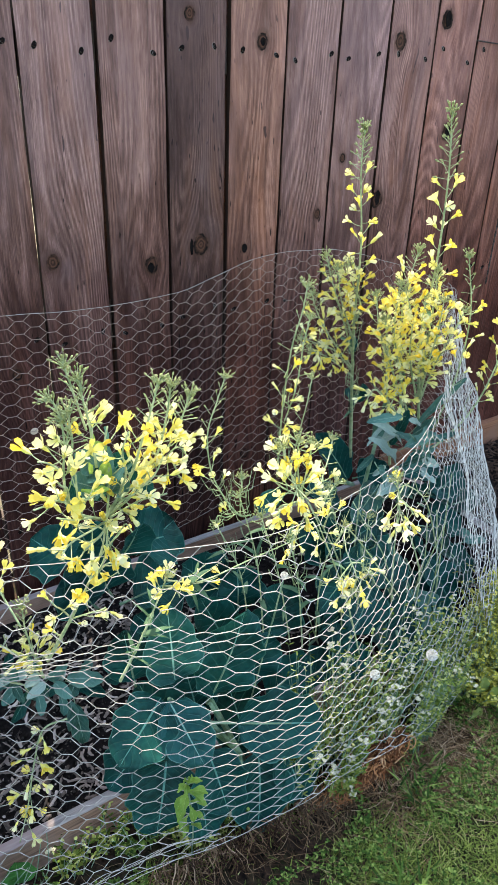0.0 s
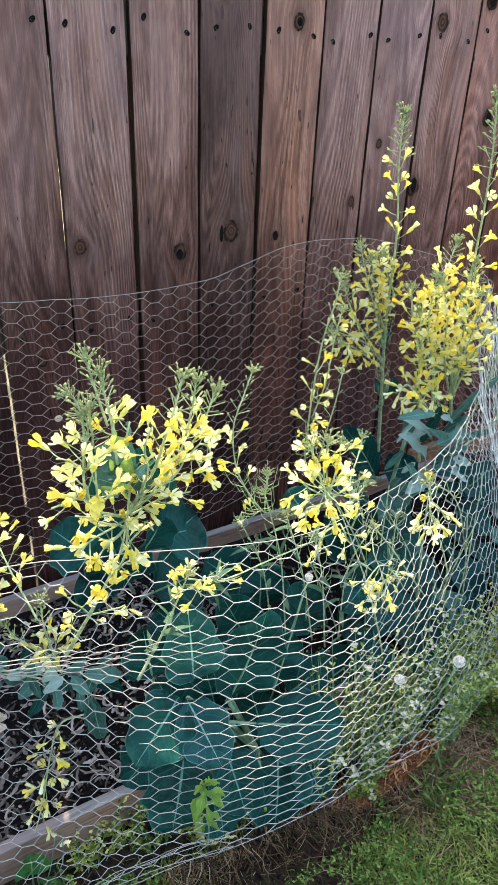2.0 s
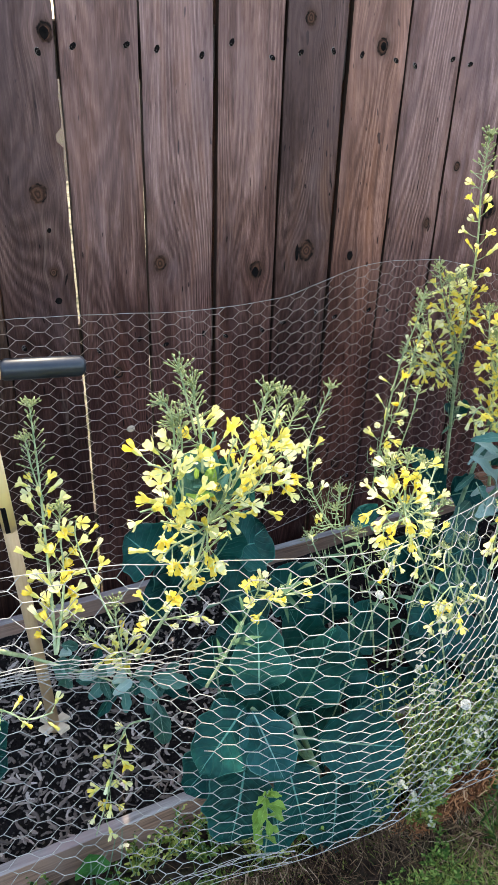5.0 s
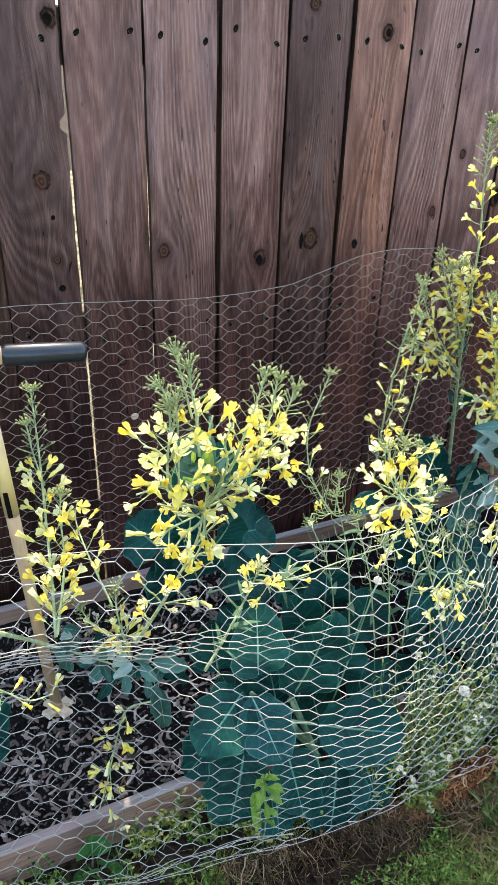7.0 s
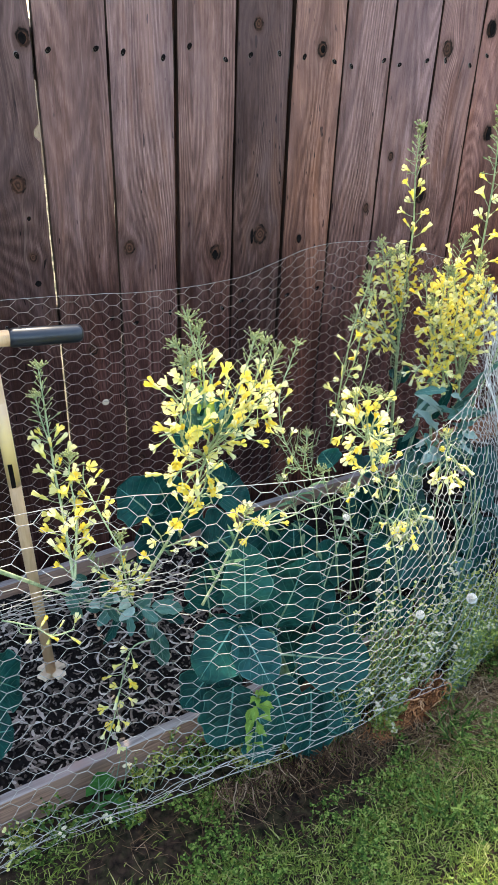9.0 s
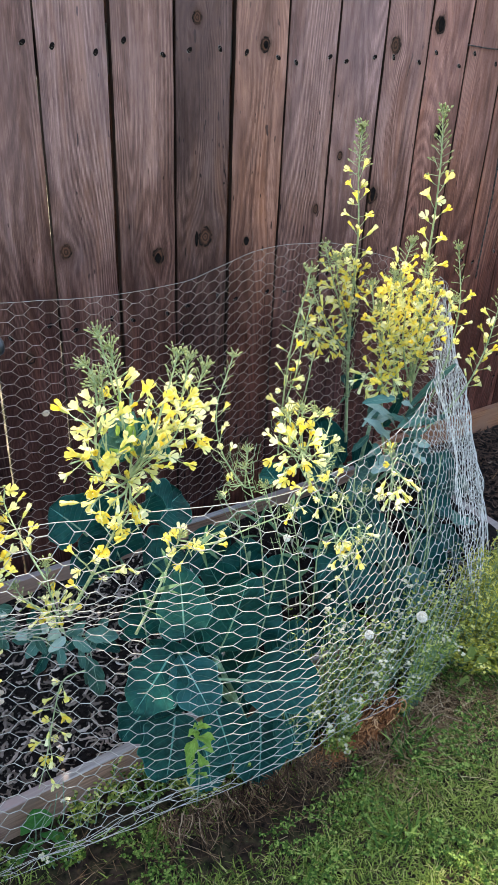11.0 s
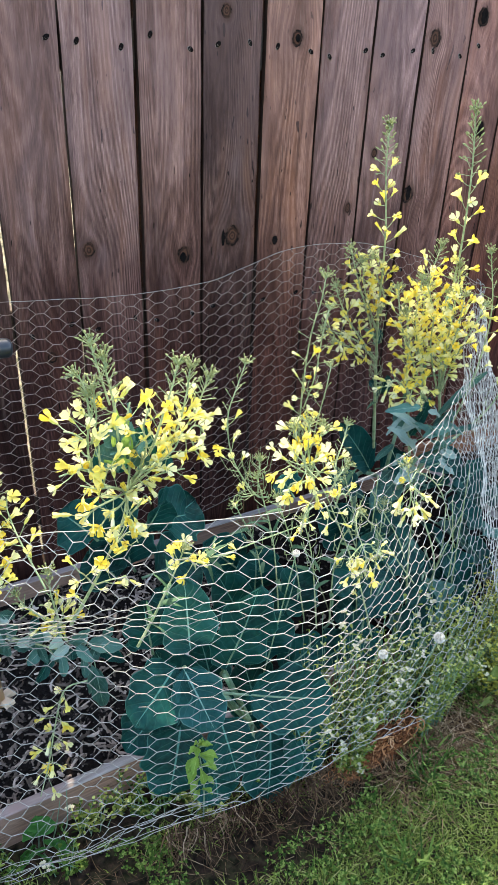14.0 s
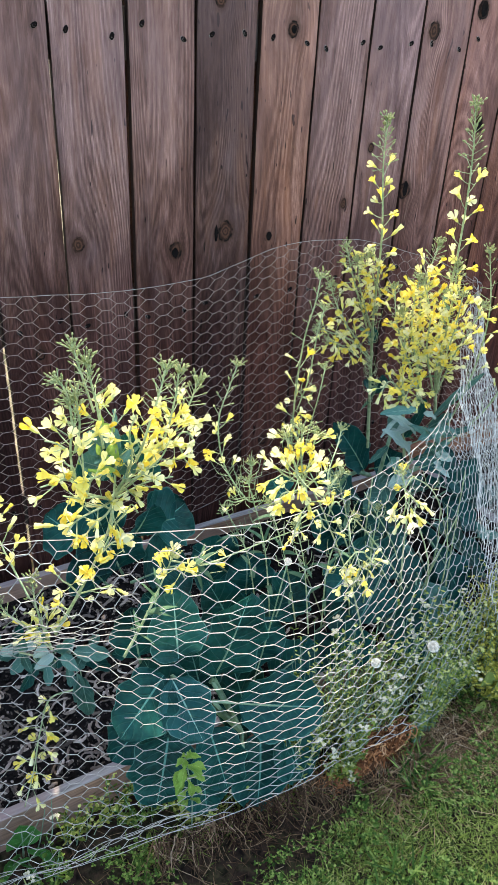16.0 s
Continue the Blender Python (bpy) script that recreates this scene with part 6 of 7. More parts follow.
inner_leaf((0.835, 0.930, 0.253), (0.780, 0.880, 0.195), 0.08, (0.0, -0.8, 0.5), M_KALE)
inner_leaf((1.151, 1.220, 0.318), (0.964, 1.100, 0.349), 0.07, (-0.1, -0.7, 0.6), M_KALE)
inner_leaf((1.161, 1.200, 0.245), (0.950, 1.080, 0.324), 0.09, (-0.2, -0.6, 0.7), M_KALE)
inner_leaf((1.127, 1.120, 0.227), (0.935, 1.000, 0.268), 0.10, (-0.1, -0.7, 0.6), M_KALE)
inner_leaf((1.207, 1.120, 0.178), (1.258, 1.030, 0.044), 0.09, (0.2, -0.7, 0.6), M_KALE)
inner_leaf((1.107, 1.050, 0.169), (1.089, 0.960, 0.079), 0.10, (0.1, -0.7, 0.6), M_KALE_PALE)
inner_leaf((1.291, 1.150, 0.088), (1.444, 1.080, -0.124), 0.08, (0.3, -0.6, 0.6), M_KALE)
inner_leaf((1.215, 1.220, 0.247), (1.249, 1.150, 0.307), 0.09, (0.1, -0.5, 0.8), M_KALE)
inner_leaf((1.333, 1.240, 0.228), (1.391, 1.180, 0.190), 0.08, (0.2, -0.5, 0.8), M_KALE)
inner_leaf((0.987, 1.150, 0.217), (0.877, 1.160, 0.345), 0.10, (-0.2, -0.6, 0.7), M_KALE)
inner_leaf((0.941, 1.050, 0.181), (0.795, 0.980, 0.218), 0.10, (-0.1, -0.7, 0.6), M_KALE)
inner_leaf((0.983, 1.020, 0.152), (0.962, 0.950, 0.090), 0.09, (0.1, -0.7, 0.6), M_KALE)
inner_leaf((1.055, 1.120, 0.256), (1.037, 1.020, 0.222), 0.07, (0.0, -0.7, 0.6), M_KALE_PALE)
inner_leaf((1.395, 1.200, 0.122), (1.516, 1.160, -0.014), 0.06, (0.3, -0.4, 0.8), M_KALE_PALE)
inner_leaf((1.409, 1.300, 0.131), (1.599, 1.340, 0.157), 0.08, (0.2, -0.5, 0.8), M_KALE)
inner_leaf((1.416, 1.280, 0.103), (1.677, 1.320, 0.044), 0.09, (0.2, -0.5, 0.8), M_KALE)
inner_leaf((1.471, 1.280, 0.044), (1.743, 1.300, -0.051), 0.08, (0.3, -0.4, 0.8), M_KALE)
inner_leaf((1.484, 1.250, 0.048), (1.623, 1.240, -0.040), 0.035, (0.2, -0.3, 0.9), M_KALE_PALE)
inner_leaf((1.288, 1.300, 0.244), (1.486, 1.340, 0.212), 0.08, (0.1, -0.5, 0.8), M_KALE)
inner_leaf((1.035, 1.100, 0.504), (1.051, 1.070, 0.615), 0.026, (-0.3, -0.6, 0.7), M_KALE)
inner_leaf((1.021, 1.120, 0.512), (0.987, 1.080, 0.615), 0.024, (-0.3, -0.6, 0.7), M_KALE_PALE)
inner_leaf((0.970, 1.000, 0.644), (0.874, 1.000, 0.657), 0.016, (0.0, -0.5, 0.9), M_KALE_PALE)
inner_leaf((0.889, 0.980, 0.583), (0.908, 0.970, 0.530), 0.030, (0.0, -0.7, 0.7), M_KALE_PALE)
inner_leaf((1.352, 1.120, 0.133), (1.484, 1.130, 0.084), 0.034, (0.0, -0.4, 0.9), M_KALE_PALE)
inner_leaf((0.964, 1.000, 0.576), (1.049, 1.000, 0.581), 0.020, (0.2, -0.5, 0.9), M_KALE_PALE)
inner_leaf((0.987, 1.000, 0.605), (1.044, 1.000, 0.527), 0.024, (0.2, -0.6, 0.8), M_KALE_PALE)
for k in range(34):
    at = Vector((1.044, 1.060, 0.530)) + Vector((rs.uniform(-0.06, 0.07), rs.uniform(-0.04, 0.05), rs.uniform(-0.09, 0.06)))
    to = at + Vector((rs.uniform(-1, 1), rs.uniform(-0.8, 0.2), rs.uniform(-0.3, 0.7))).normalized() * rs.uniform(0.04, 0.075)
    inner_leaf(at, to, rs.uniform(0.010, 0.022), (rs.uniform(-0.3, 0.3), -0.6, 0.8), (M_KALE_MID, M_KALE_SILVER_SUN, M_KALE_PALE)[k % 3])
hh = Heap()
hh.tube(spline([(1.20, 1.42, 0.02), (1.18, 1.41, 0.2), (1.257, 1.420, 0.171)], 10), 0.008, 0.006, 8)
hh.make("stalk", M_STEM, kale_e, True)
rt = random.Random(77)
for k in range(12):
    foot_ = Vector((rt.uniform(0.85, 1.18), rt.uniform(1.0, 1.12), 0.03))
    end = foot_ + Vector((rt.uniform(-0.22, -0.02), rt.uniform(-0.10, 0.02), rt.uniform(0.25, 0.50)))
    hh = Heap()
    hh.tube(spline([foot_, foot_.lerp(end, 0.5) + Vector((rt.uniform(-0.03, 0.03), -0.02, 0.02)), end], 9), rt.uniform(0.0016, 0.003), 0.0012, 5)
    hh.make("stalk", M_PEDICEL, kale_e, True)
for end in ((1.151, 1.150, 0.356), (1.095, 1.120, 0.435), (1.041, 1.140, 0.496), (1.065, 1.060, 0.476)):
    hh = Heap()
    hh.tube(spline([(1.12, 1.30, 0.03), (1.10, 1.24, 0.2), end], 10), 0.006, 0.004, 7)
    hh.make("stalk", M_STEM, kale_e, True)


# ---- lawn ----
def lawn_foot(x):
    """Where the wire netting meets the lawn."""
    return 0.825 + 0.10 * max(0, 0.55 - x) + 0.55 * max(0, x - 1.0) ** 1.3


def worn(x, y):
    """How bare the lawn is: patches, a strip along the netting, a trodden spot and a mole-sized hole."""
    v = noise.noise((x * 5.5, y * 5.5, 2)) * 0.5 + 0.26 + 4.0 * max(0, y - lawn_foot(x) + 0.10)
    for cx, cy, rx, ry, a in ((0.965, 0.755, 0.085, 0.040, 1.1), (0.575, 0.690, 0.04, 0.018, 1.2), (0.50, 0.755, 0.16, 0.045, 0.9), (0.66, 0.755, 0.09, 0.035, 0.8), (0.20, 0.790, 0.22, 0.050, 0.6), (1.02, 0.655, 0.07, 0.022, 0.6)):
        v += a * math.exp(-((x - cx) / rx) ** 2 - ((y - cy) / ry) ** 2)
    return v


def lawn():
    h, c, t = Heap(), Heap(), Heap()
    r = random.Random(21)
    up = Vector((0, 0, 1))

    def lie(x, y):
        return 0.012 * noise.noise((x * 4, y * 4, 0)) + 0.006 * noise.noise((x * 17, y * 17, 3))

    placed = 0
    while placed < 110000:
        x, y = r.uniform(0.0, 2.1), r.uniform(0.18, 1.25)
        if y > lawn_foot(x) + 0.03 or r.random() < min(0.97, max(0, worn(x, y) - 0.40) * 2.4):
            continue
        placed += 1
        w = r.uniform(0, 6.28)
        lean = Vector((math.cos(w), math.sin(w), 0))
        tuft = max(0.0, noise.noise((x * 13, y * 13, 5)))
        ln = r.uniform(0.008, 0.026) * (1 + 1.0 * tuft)
        h.blade(Vector((x, y, lie(x, y) - 0.002)), (up + lean * r.uniform(0.3, 1.5)).normalized(), lean.cross(up), ln, r.uniform(0.0013, 0.0030), lean * (ln * r.uniform(0.1, 0.6)) - up * (ln * 0.25), 0, 2)
    thin = random.Random(22)                 # thinning out beyond the thick lawn
    for i in range(150000):
        x, y = thin.uniform(-1.6, 3.7), thin.uniform(-1.3, 0.95)
        gap = math.hypot(max(0.0 - x, 0, x - 2.1), max(0.18 - y, 0))
        if y > lawn_foot(x) - 0.02 or gap == 0 or thin.random() > math.exp(-gap / (0.50 + 0.35 * noise.noise((x * 1.7, y * 1.7, 4)))):
            continue
        w = thin.uniform(0, 6.28)
        lean = Vector((math.cos(w), math.sin(w), 0))
        ln = thin.uniform(0.016, 0.040)
        h.blade(Vector((x, y, -0.003)), (up + lean * thin.uniform(0.3, 1.5)).normalized(), lean.cross(up), ln, thin.uniform(0.0026, 0.0055), lean * (ln * 0.4) - up * (ln * 0.25), 0, 1)
    for i in range(46000):
        x, y = r.gauss(1.1, 1.9), r.gauss(-0.5, 1.3)
        if y > lawn_foot(x) - 0.02 or (0.0 < x < 2.1 and y > 0.18) or x < -5.8 or x > 9.5 or noise.noise((x * 2.2, y * 2.2, 6)) < -0.25:
            continue
        w = r.uniform(0, 6.28)
        lean = Vector((math.cos(w), math.sin(w), 0))
        ln = r.uniform(0.03, 0.07)
        h.blade(Vector((x, y, -0.004)), (up + lean * r.uniform(0.3, 1.4)).normalized(), lean.cross(up), ln, r.uniform(0.004, 0.008), lean * (ln * 0.4) - up * (ln * 0.2), 0, 1)
    tagged(h.make("lawn_grass", M_GRASS), "short patchy green lawn grass", "grass", kind="stuff")

    # tufts of broad coarse grass
    for cx, cy, n in ((0.850, 0.715, 60), (0.900, 0.745, 40), (1.16, 0.74, 60), (1.24, 0.70, 50), (1.05, 0.56, 40), (0.72, 0.60, 30)):
        for k in range(n):
            w = r.uniform(0, 6.28)
            lean = Vector((math.cos(w), math.sin(w), 0))
            x, y = cx + r.gauss(0, 0.022), cy + r.gauss(0, 0.018)
            ln = r.uniform(0.025, 0.06)
            t.blade(Vector((x, y, lie(x, y) - 0.002)), (up + lean * r.uniform(0.1, 0.9)).normalized(), lean.cross(up), ln, r.uniform(0.003, 0.0062), lean * (ln * r.uniform(0.2, 0.7)) - up * (ln * 0.25), 0, 3)
    tagged(t.make("coarse_grass", M_CLOVER), "tufts of broad dark-green grass in the lawn", "grass", kind="stuff")

    # clover and small round weeds in dense clumps
    placed = 0
    while placed < 15000:
        x, y = r.uniform(0.0, 2.1), r.uniform(0.18, 1.25)
        if y > lawn_foot(x) + 0.02 or noise.noise((x * 8, y * 8, 9)) < 0.16 - r.random() * 0.22 or worn(x, y) > 0.95:
            continue
        placed += 1
        at = Vector((x, y, lie(x, y) + r.uniform(0.004, 0.028)))
        w0, big = r.uniform(0, 6.28), r.uniform(0.0028, 0.0062)
        tip = Vector((r.uniform(-0.3, 0.3), r.uniform(-0.3, 0.3), 0))
        for k in range(3):
            w = w0 + k * 2.09
            way = (Vector((math.cos(w), math.sin(w), r.uniform(0.0, 0.35))) + tip).normalized()
            c.petal(at, way, Vector((-math.sin(w), math.cos(w), r.uniform(-0.2, 0.2))), big, big * 0.8)
    tagged(c.make("clover", M_CLOVER), "small green clover and weed leaves in the lawn", "clover", kind="stuff")

    # dry stems: thin, bent and tangled along the foot of the netting and over the trodden spot
    d, q, e = Heap(), Heap(), Heap()
    for i in range(3900):
        if i < 2900:
            x = min(1.7, max(-0.1, r.gauss(0.80, 0.34)))
            y = lawn_foot(x) + r.gauss(-0.055, 0.055)
            if y > lawn_foot(x) + 0.04 or (x < 0.76 and r.random() < 0.40):
                continue
        else:
            x, y = r.gauss(0.97, 0.10), r.gauss(0.745, 0.045)
        w, bend, ln = r.uniform(0, 6.28), r.uniform(-14, 14), r.uniform(0.02, 0.075 if x > 0.76 else 0.050)
        at = Vector((x, y, lie(x, y) + r.uniform(0.002, 0.016)))
        pts = []
        for k in range(5):
            pts.append(at.copy())
            at = at + Vector((math.cos(w), math.sin(w), r.uniform(-0.12, 0.22))) * (ln / 4)
            w += bend * ln / 4
        (d if x > 0.76 else e).tube(pts, r.uniform(0.0004, 0.0009), 0.0003, 3, 0, False)
    for i in range(420):
        x = r.uniform(0.36, 0.80)
        at = Vector((x, lawn_foot(x) - r.uniform(0.006, 0.026), r.uniform(0.016, 0.042)))
        w, drop, ln = r.gauss(-1.57, 0.7), r.uniform(-0.9, -0.2), r.uniform(0.03, 0.085)
        pts = []
        for k in range(6):
            pts.append(at.copy())
            at = at + Vector((math.cos(w), math.sin(w) * 0.8, drop)) * (ln / 5)
            at.z = max(at.z, 0.004)
            w += r.uniform(-0.5, 0.5)
            drop += r.uniform(-0.2, 0.35)
        e.tube(pts, r.uniform(0.0006, 0.0014), 0.0004, 4, 0, False)
    line = spline([(0.850, 0.798, 0.020), (0.905, 0.775, 0.020), (0.965, 0.735, 0.012)], 10)
    d.tube(line, 0.0014, 0.0010, 5)
    tagged(e.make("dead_roots", M_ROOT), "dark brown dead roots and stems hanging from the netting's foot", "dead grass", kind="stuff")
    tagged(d.make("dry_grass", M_STRAW), "dry straw-coloured stems tangled along the foot of the netting", "dry grass", kind="stuff")

    # matted rusty roots
    for i in range(1900):
        a = max(-3.2, min(1.6, r.gauss(-0.25, 1.05)))
        x, y = 0.803 + a * 0.042, 0.797 + r.gauss(0, 0.010)
        at = Vector((x, y, r.uniform(0.0, 0.085) * math.exp(-max(0, -a) * 0.55) + 0.004))
        w, bend, ln = r.uniform(0, 6.28), r.choice((-1, 1)) * r.uniform(10, 130), r.uniform(0.015, 0.05)
        flat = Vector((r.uniform(-0.4, 0.4), -1, r.uniform(-0.3, 0.8))).normalized()
        u = flat.cross(Vector((0.2, 0.1, 1))).normalized()
        v = flat.cross(u)
        pts = []
        for k in range(8):
            pts.append(at.copy())
            at = at + (u * math.cos(w) + v * math.sin(w) + flat * r.uniform(-0.3, 0.3)) * (ln / 7)
            w += bend * ln / 7
        q.tube(pts, r.choice((0.0006, 0.0009, 0.0014, 0.0024)), 0.0006, 4, 0, False)
    tagged(q.make("dead_grass_clump", M_RUST), "rust-brown mat of curled dead roots at the foot of the netting", "dead grass", kind="stuff")


lawn()


# ---- weeds ----
def sprig(name, label, at, height, spread_, stems, mat, leaf_len, leaf_w, dots=0.0, seed=1, group="", category="weed", lean=(0, 0)):
    """A wispy weed: thin forked stems with small leaves and, where it has them, white blossoms."""
    r = random.Random(seed)
    plant = thing(name, label, category, at, group)
    st, lf, bl = Heap(), Heap(), Heap()
    for k in range(stems):
        w = r.uniform(0, 6.28)
        out = Vector((math.cos(w), math.sin(w), 0)) * r.uniform(0.2, 1) * spread_ + Vector((lean[0], lean[1], 0))
        top = Vector((0, 0, height * r.uniform(0.5, 1.05)))
        a = Vector((r.uniform(-.5, .5) * spread_, r.uniform(-.3, .3) * spread_, 0))
        line = spline([a, a + out * 0.35 + top * 0.5, a + out + top], 9)
        st.tube(line, 0.0010, 0.0005, 4)
        for j in range(2, 9):
            for e in range(2):
                w2 = r.uniform(0, 6.28)
                way = Vector((math.cos(w2), math.sin(w2), r.uniform(-0.1, 0.7))).normalized()
                side = way.cross(Vector((0, 0.3, 1))).normalized()
                ln = leaf_len * r.uniform(0.6, 1.2) * (1.1 - 0.06 * j)
                lf.petal(line[j], way, side, ln, leaf_w * r.uniform(0.7, 1.2))
        for e in range(5 if r.random() < dots else 0):
            p = line[8] + any_way(0.4) * r.uniform(0.003, 0.010)
            for q in range(5):
                w3 = q * 1.2566
                way = Vector((math.cos(w3), math.sin(w3), 0.35)).normalized()
                bl.petal(p, way, Vector((-math.sin(w3), math.cos(w3), 0)), 0.0040, 0.0030)
    tagged(st.make("stem", M_STEM, plant, True), kind="stuff")
    tagged(lf.make("foliage", mat, plant), kind="stuff")
    if dots:
        tagged(bl.make("blossom", M_WHITE, plant), "tiny white blossoms", kind="stuff")
    return plant


M_FRESH = many("bright_weed_leaf", 0.4, 0.5, (0.0, (0.06, 0.12, 0.02)), (0.4, (0.24, 0.33, 0.06)), (0.8, (0.56, 0.58, 0.18)), (1.0, (0.82, 0.80, 0.46)))
WEED = "wispy green weed with tiny white blossoms growing through the wire"
for k, (x, y, hgt) in enumerate(((0.66, 0.84, 0.34), (0.74, 0.86, 0.32), (0.82, 0.87, 0.30), (0.92, 0.88, 0.27), (0.67, 0.85, 0.22), (1.00, 0.90, 0.26), (0.86, 0.87, 0.20), (0.96, 0.89, 0.18), (1.08, 0.90, 0.19), (0.77, 0.86, 0.24), (1.04, 0.89, 0.15), (1.14, 0.93, 0.18))):
    sprig("weed", WEED, (x, y - 0.008, 0), hgt, 0.060, 30, M_WEED, 0.015, 0.0034 + 0.0016 * (k % 3), (0.12, 0.03, 0.08)[k % 3], 300 + k, "weeds along the netting")
for k, (x, y, hgt) in enumerate(((1.18, 0.86, 0.15), (1.24, 0.92, 0.18), (1.32, 0.94, 0.16), (1.40, 0.98, 0.13), (1.48, 0.96, 0.10), (1.28, 0.85, 0.13), (1.55, 0.99, 0.08), (1.38, 0.88, 0.12), (1.60, 0.94, 0.08), (1.14, 0.82, 0.10), (1.20, 0.79, 0.08), (1.46, 0.88, 0.09), (1.68, 0.98, 0.07))):
    sprig("weed", "low yellowing weed beside the netting, sunlight put into its leaf colour", (x, y, 0), hgt, 0.078, 80, M_GOLD, (0.012, 0.020, 0.034)[k % 3], (0.0062, 0.0046, 0.0026)[k % 3], 0.0, 330 + k, "weeds along the netting")
for k, (x, y, hgt) in enumerate(((0.10, 0.91, 0.07), (0.26, 0.92, 0.08), (0.36, 0.90, 0.08), (0.44, 0.87, 0.09), (0.20, 0.87, 0.05), (0.02, 0.91, 0.06), (0.55, 0.85, 0.07), (0.33, 0.93, 0.09), (0.40, 0.92, 0.08), (-0.06, 0.90, 0.06))):
    sprig("weed", "low straggling green weed at the foot of the bed board", (x, y, 0), hgt, 0.050, 14, M_WEED if k % 2 else M_CLOVER, 0.012, 0.0055, 0.05, 360 + k, "weeds along the netting")


for k, (x, y, hgt) in enumerate(((0.735, 0.800, 0.15), (0.760, 0.805, 0.22), (0.720, 0.800, 0.09), (0.905, 0.790, 0.26), (0.950, 0.800, 0.22), (0.985, 0.815, 0.25), (0.830, 0.815, 0.24), (1.060, 0.840, 0.17))):
    sprig("weed", "fresh yellow-green weed growing outside the wire netting", (x, y, 0), hgt, 0.032, 18, M_FRESH, 0.014, 0.0048, 0.16, 380 + k, "weeds along the netting", lean=(-0.01, -0.02))


def dandelion(at, bend, seed, big=1.0):
    r = random.Random(seed)
    plant = thing("dandelion_clock", "white dandelion seed head on a thin stalk", "dandelion", (at[0] + bend[0], at[1] + bend[1], 0), "dandelion clocks")
    top = Vector((-bend[0], -bend[1], at[2]))
    h = Heap()
    h.tube(spline([(0, 0, 0), top * 0.55 + Vector((0.004, 0, 0)), top], 8), 0.0014, 0.0011, 5)
    h.make("stalk", M_STEM, plant, True)
    b = Heap()
    b.seed(top - Vector((0, 0, 0.004)), Vector((0, 0, 1)), 0.006, 0.006)
    for k in range(int(230 * big)):
        d = any_way(0.0)
        p = top + Vector((0, 0, 0.001)) + d * (0.0080 * big)
        b.tube([top + d * 0.002, p], 0.00018, 0.00015, 3, 0, False)
        s = d.cross(Vector((0.3, 0.2, 0.9))).normalized()
        t = d.cross(s)
        for q in range(3):
            w = q * 2.09 + k
            b.blade(p, (d * 0.35 + s * math.cos(w) + t * math.sin(w)).normalized(), d, 0.0032 * big, 0.0008, Vector((0, 0, 0)), 0, 1)
    tagged(b.make("seed_head", M_FLUFF, plant), kind="stuff")


dandelion((0.782, 0.70, 0.415), (0.05, 0.12), 1)
dandelion((0.702, 0.735, 0.385), (0.03, 0.09), 2, 0.85)
dandelion((0.548, 0.780, 0.613), (0.02, 0.16), 3, 0.6)

# nettle-like seedling in front of the big leaves
nettle = thing("nettle_seedling", "fresh light-green nettle seedling outside the netting", "weed", (0.440, 0.845, 0))
hh = Heap()
tipn = Vector((0.373, 0.735, 0.372)) - Vector((0.440, 0.845, 0))
hh.tube(spline([(0, 0, 0), tipn * 0.5 + Vector((0.006, 0, 0)), tipn], 8), 0.0016, 0.0010, 5)
hh.make("stem", M_STEM, nettle, True)
k = 0
for f, ln, rise, ways in ((1.0, 0.016, 1.6, (-0.5, 0.1, 0.6)), (0.96, 0.022, 0.35, (-1.0, -0.3, 0.4, 1.0)), (0.88, 0.030, -0.35, (-1.0, -0.45, 0.5, 1.0)), (0.76, 0.030, -0.55, (-0.9, 0.0, 0.9)), (0.60, 0.026, -0.45, (-1.0, 0.9)), (0.46, 0.022, -0.30, (-0.8, 0.7))):
    for wide in ways:
        k += 1
        way = Vector((wide, -0.55, rise + 0.25 * math.sin(k * 2.3))).normalized()
        b = tipn * f
        leaf(nettle, b, b + way * ln, ln * 0.44, (0.6 * wide, -0.4, 0.8), 0.35, 0.30, 0.05, M_NETTLE, 400 + k, 0.38, 0.08, "leaf", 0.24, 1.1)

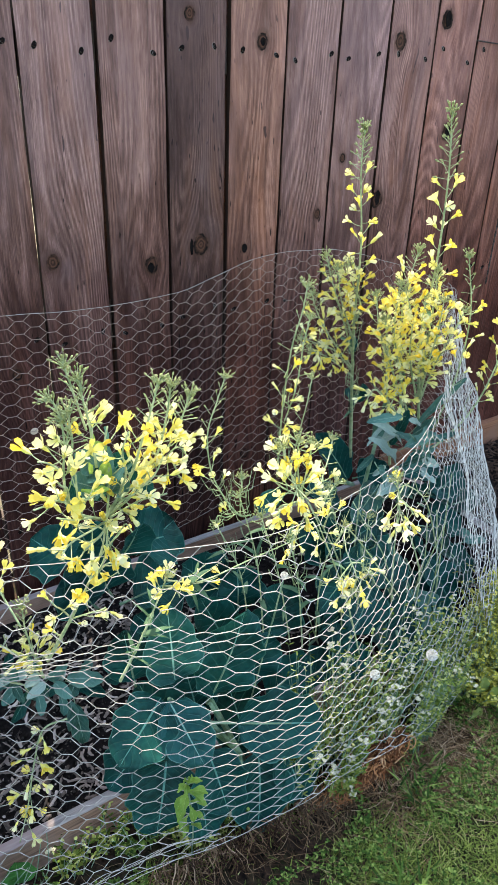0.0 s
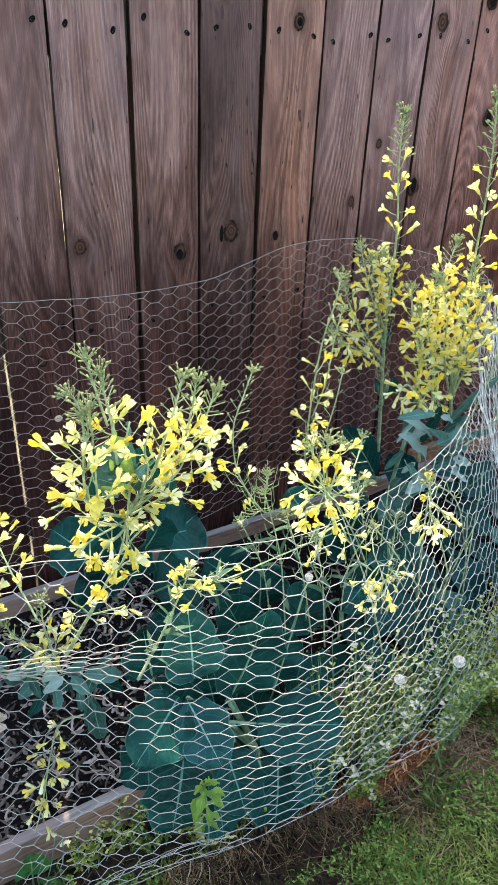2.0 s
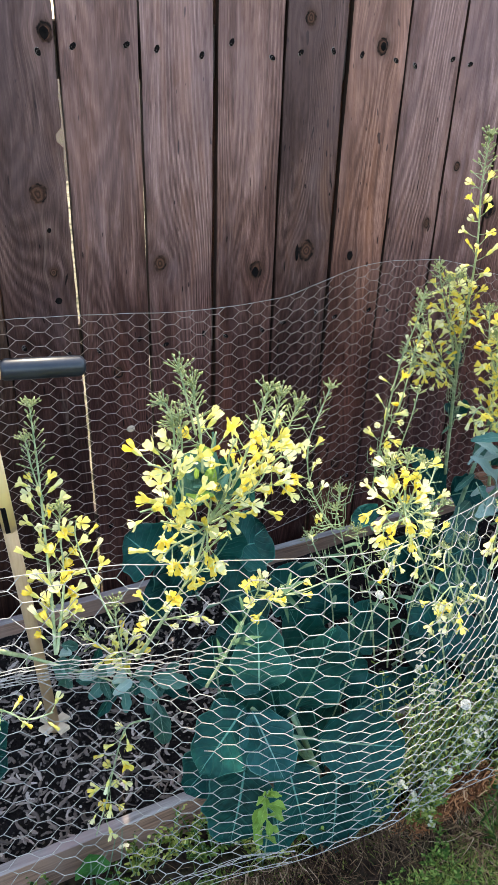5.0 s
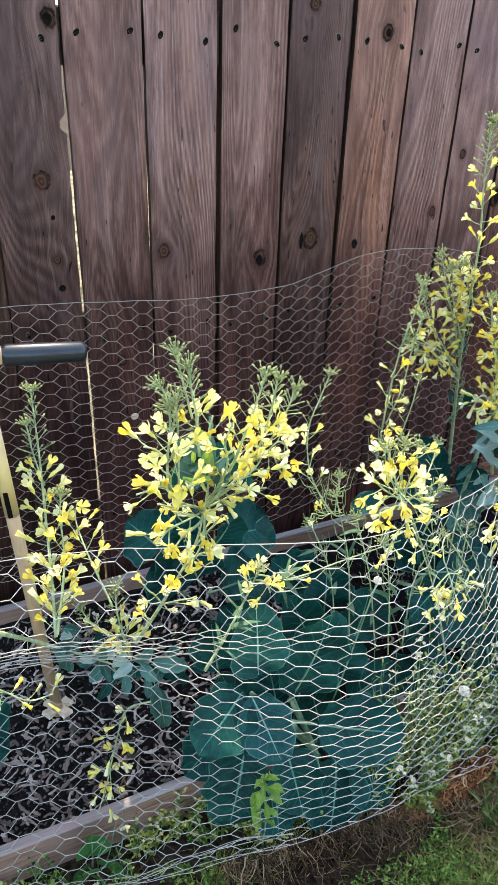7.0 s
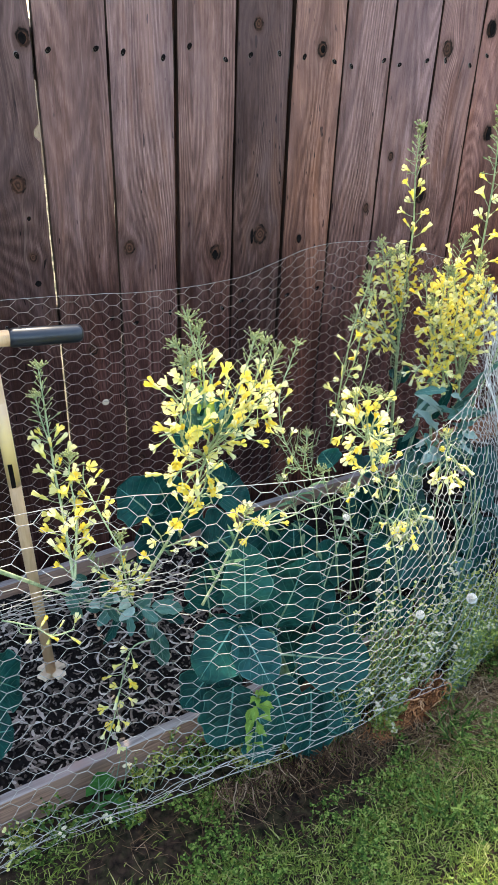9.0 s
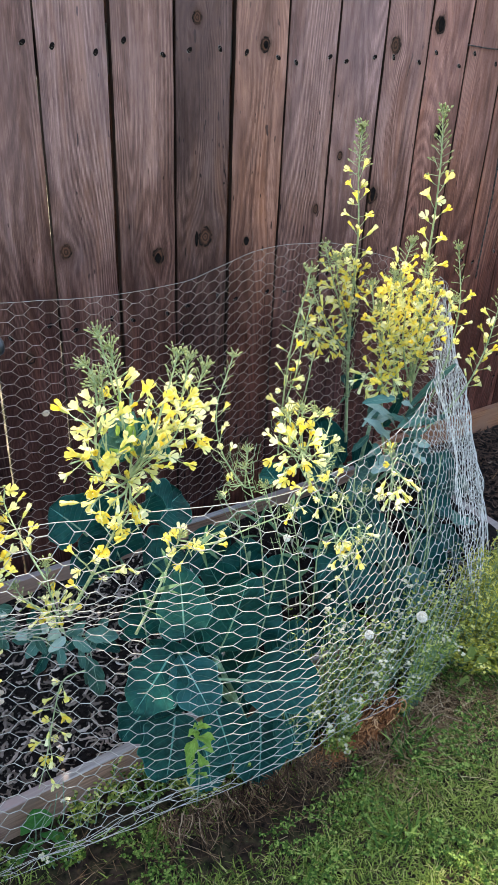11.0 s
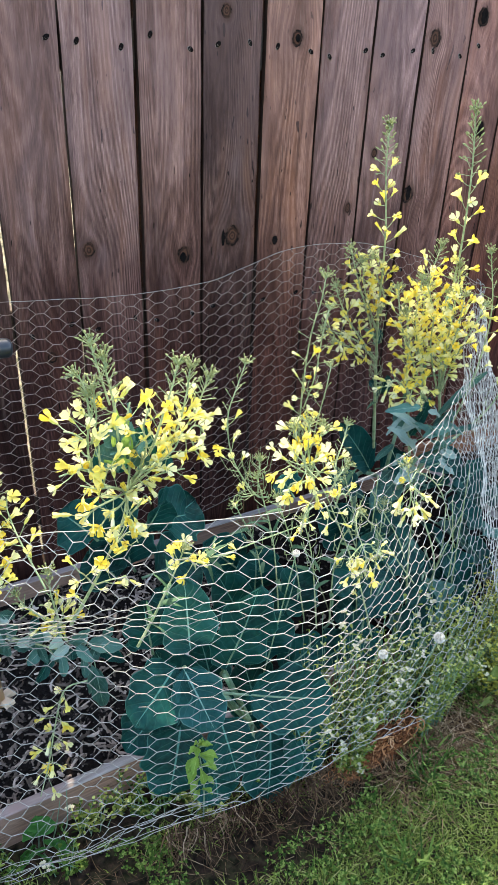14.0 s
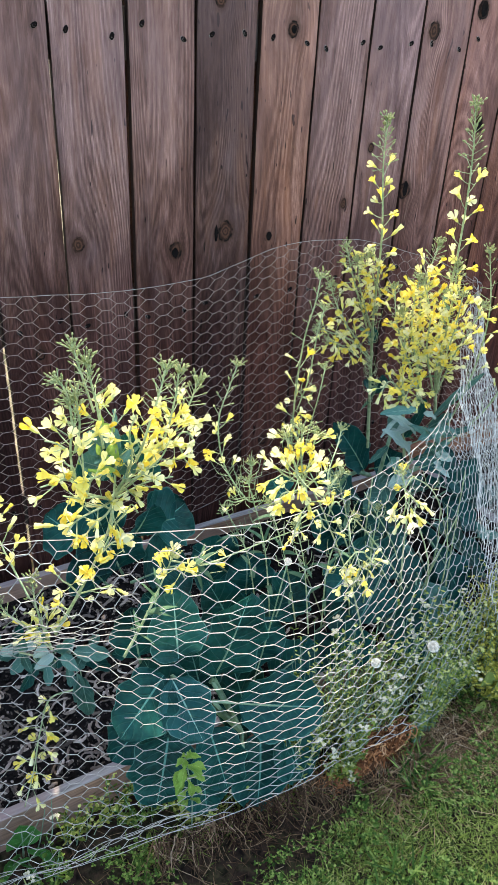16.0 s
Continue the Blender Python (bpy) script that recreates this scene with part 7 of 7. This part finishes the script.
# round-leaved weed by the front board
mallow = thing("mallow_weed", "round-leaved green weed growing against the bed board", "weed", (0.165, 0.925, 0))
for k, (dx, dy, dz, w) in enumerate(((0.005, 0.004, 0.095, 0.056), (-0.034, -0.015, 0.036, 0.046), (0.038, -0.020, 0.036, 0.052), (0.010, -0.040, 0.026, 0.044), (-0.014, -0.030, 0.062, 0.038))):
    b = Vector((dx * 0.3, dy * 0.3, 0.004))
    leaf(mallow, b, Vector((dx, dy, dz)) + Vector((0, -0.012, 0.012)), w, (0, -0.8, 0.6), 0.15, 0.05, 0.04, M_MALLOW, 420 + k, 0.6, 0.45)
hh = Heap()
for k in range(4):
    hh.tube(spline([(0.01 * k, 0, 0), (0.02 * k - 0.01, -0.01, 0.05), (0.02 + 0.012 * k, -0.015, 0.09 + 0.02 * k)], 7), 0.0012, 0.0007, 4)
hh.make("stem", M_STEM, mallow, True)

# long grass stalks beyond the end of the bed
for k, (a, b) in enumerate((((1.70, 1.24, 0.0), (2.019, 1.360, 0.034)), ((1.72, 1.10, 0.0), (1.662, 1.120, 0.227)), ((1.71, 1.12, 0.0), (1.640, 1.100, 0.183)), ((1.74, 1.30, 0.0), (2.110, 1.450, 0.060)))):
    g = thing("grass_stalk", "long dry green grass stalk leaning past the bed end", "grass", (0, 0, 0), "grass stalks")
    hh = Heap()
    a, b = Vector(a), Vector(b)
    hh.tube(spline([a, a.lerp(b, 0.5) + Vector((0, 0, 0.012)), b], 9), 0.0026, 0.0014, 5)
    hh.make("stalk", M_STRAW if k % 2 else M_STEM, g, True)

# broad pale leaves at the edge of the yellowing weeds
for k, (x, y, z, w) in enumerate(((1.060, 0.790, 0.045, 0.026), (1.120, 0.800, 0.075, 0.034), (1.155, 0.810, 0.060, 0.030), (1.100, 0.815, 0.100, 0.030), (1.190, 0.800, 0.085, 0.034))):
    dock = thing("dock_weed", "pale green broad-leaved weed at the lawn's edge", "weed", (x, y, 0), "weeds along the netting")
    leaf(dock, (0, 0, 0.0), (-0.012, -0.022, z + 0.012), w, (-0.2, -0.75, 0.7), 0.12, 0.08, 0.06, M_DOCK, 440 + k, 0.6, 0.55)
    leaf(dock, (0.004, 0.002, 0.0), (0.024, -0.010, z * 0.8), w * 0.8, (0.1, -0.7, 0.75), 0.12, 0.08, 0.06, M_DOCK, 450 + k, 0.6, 0.5)
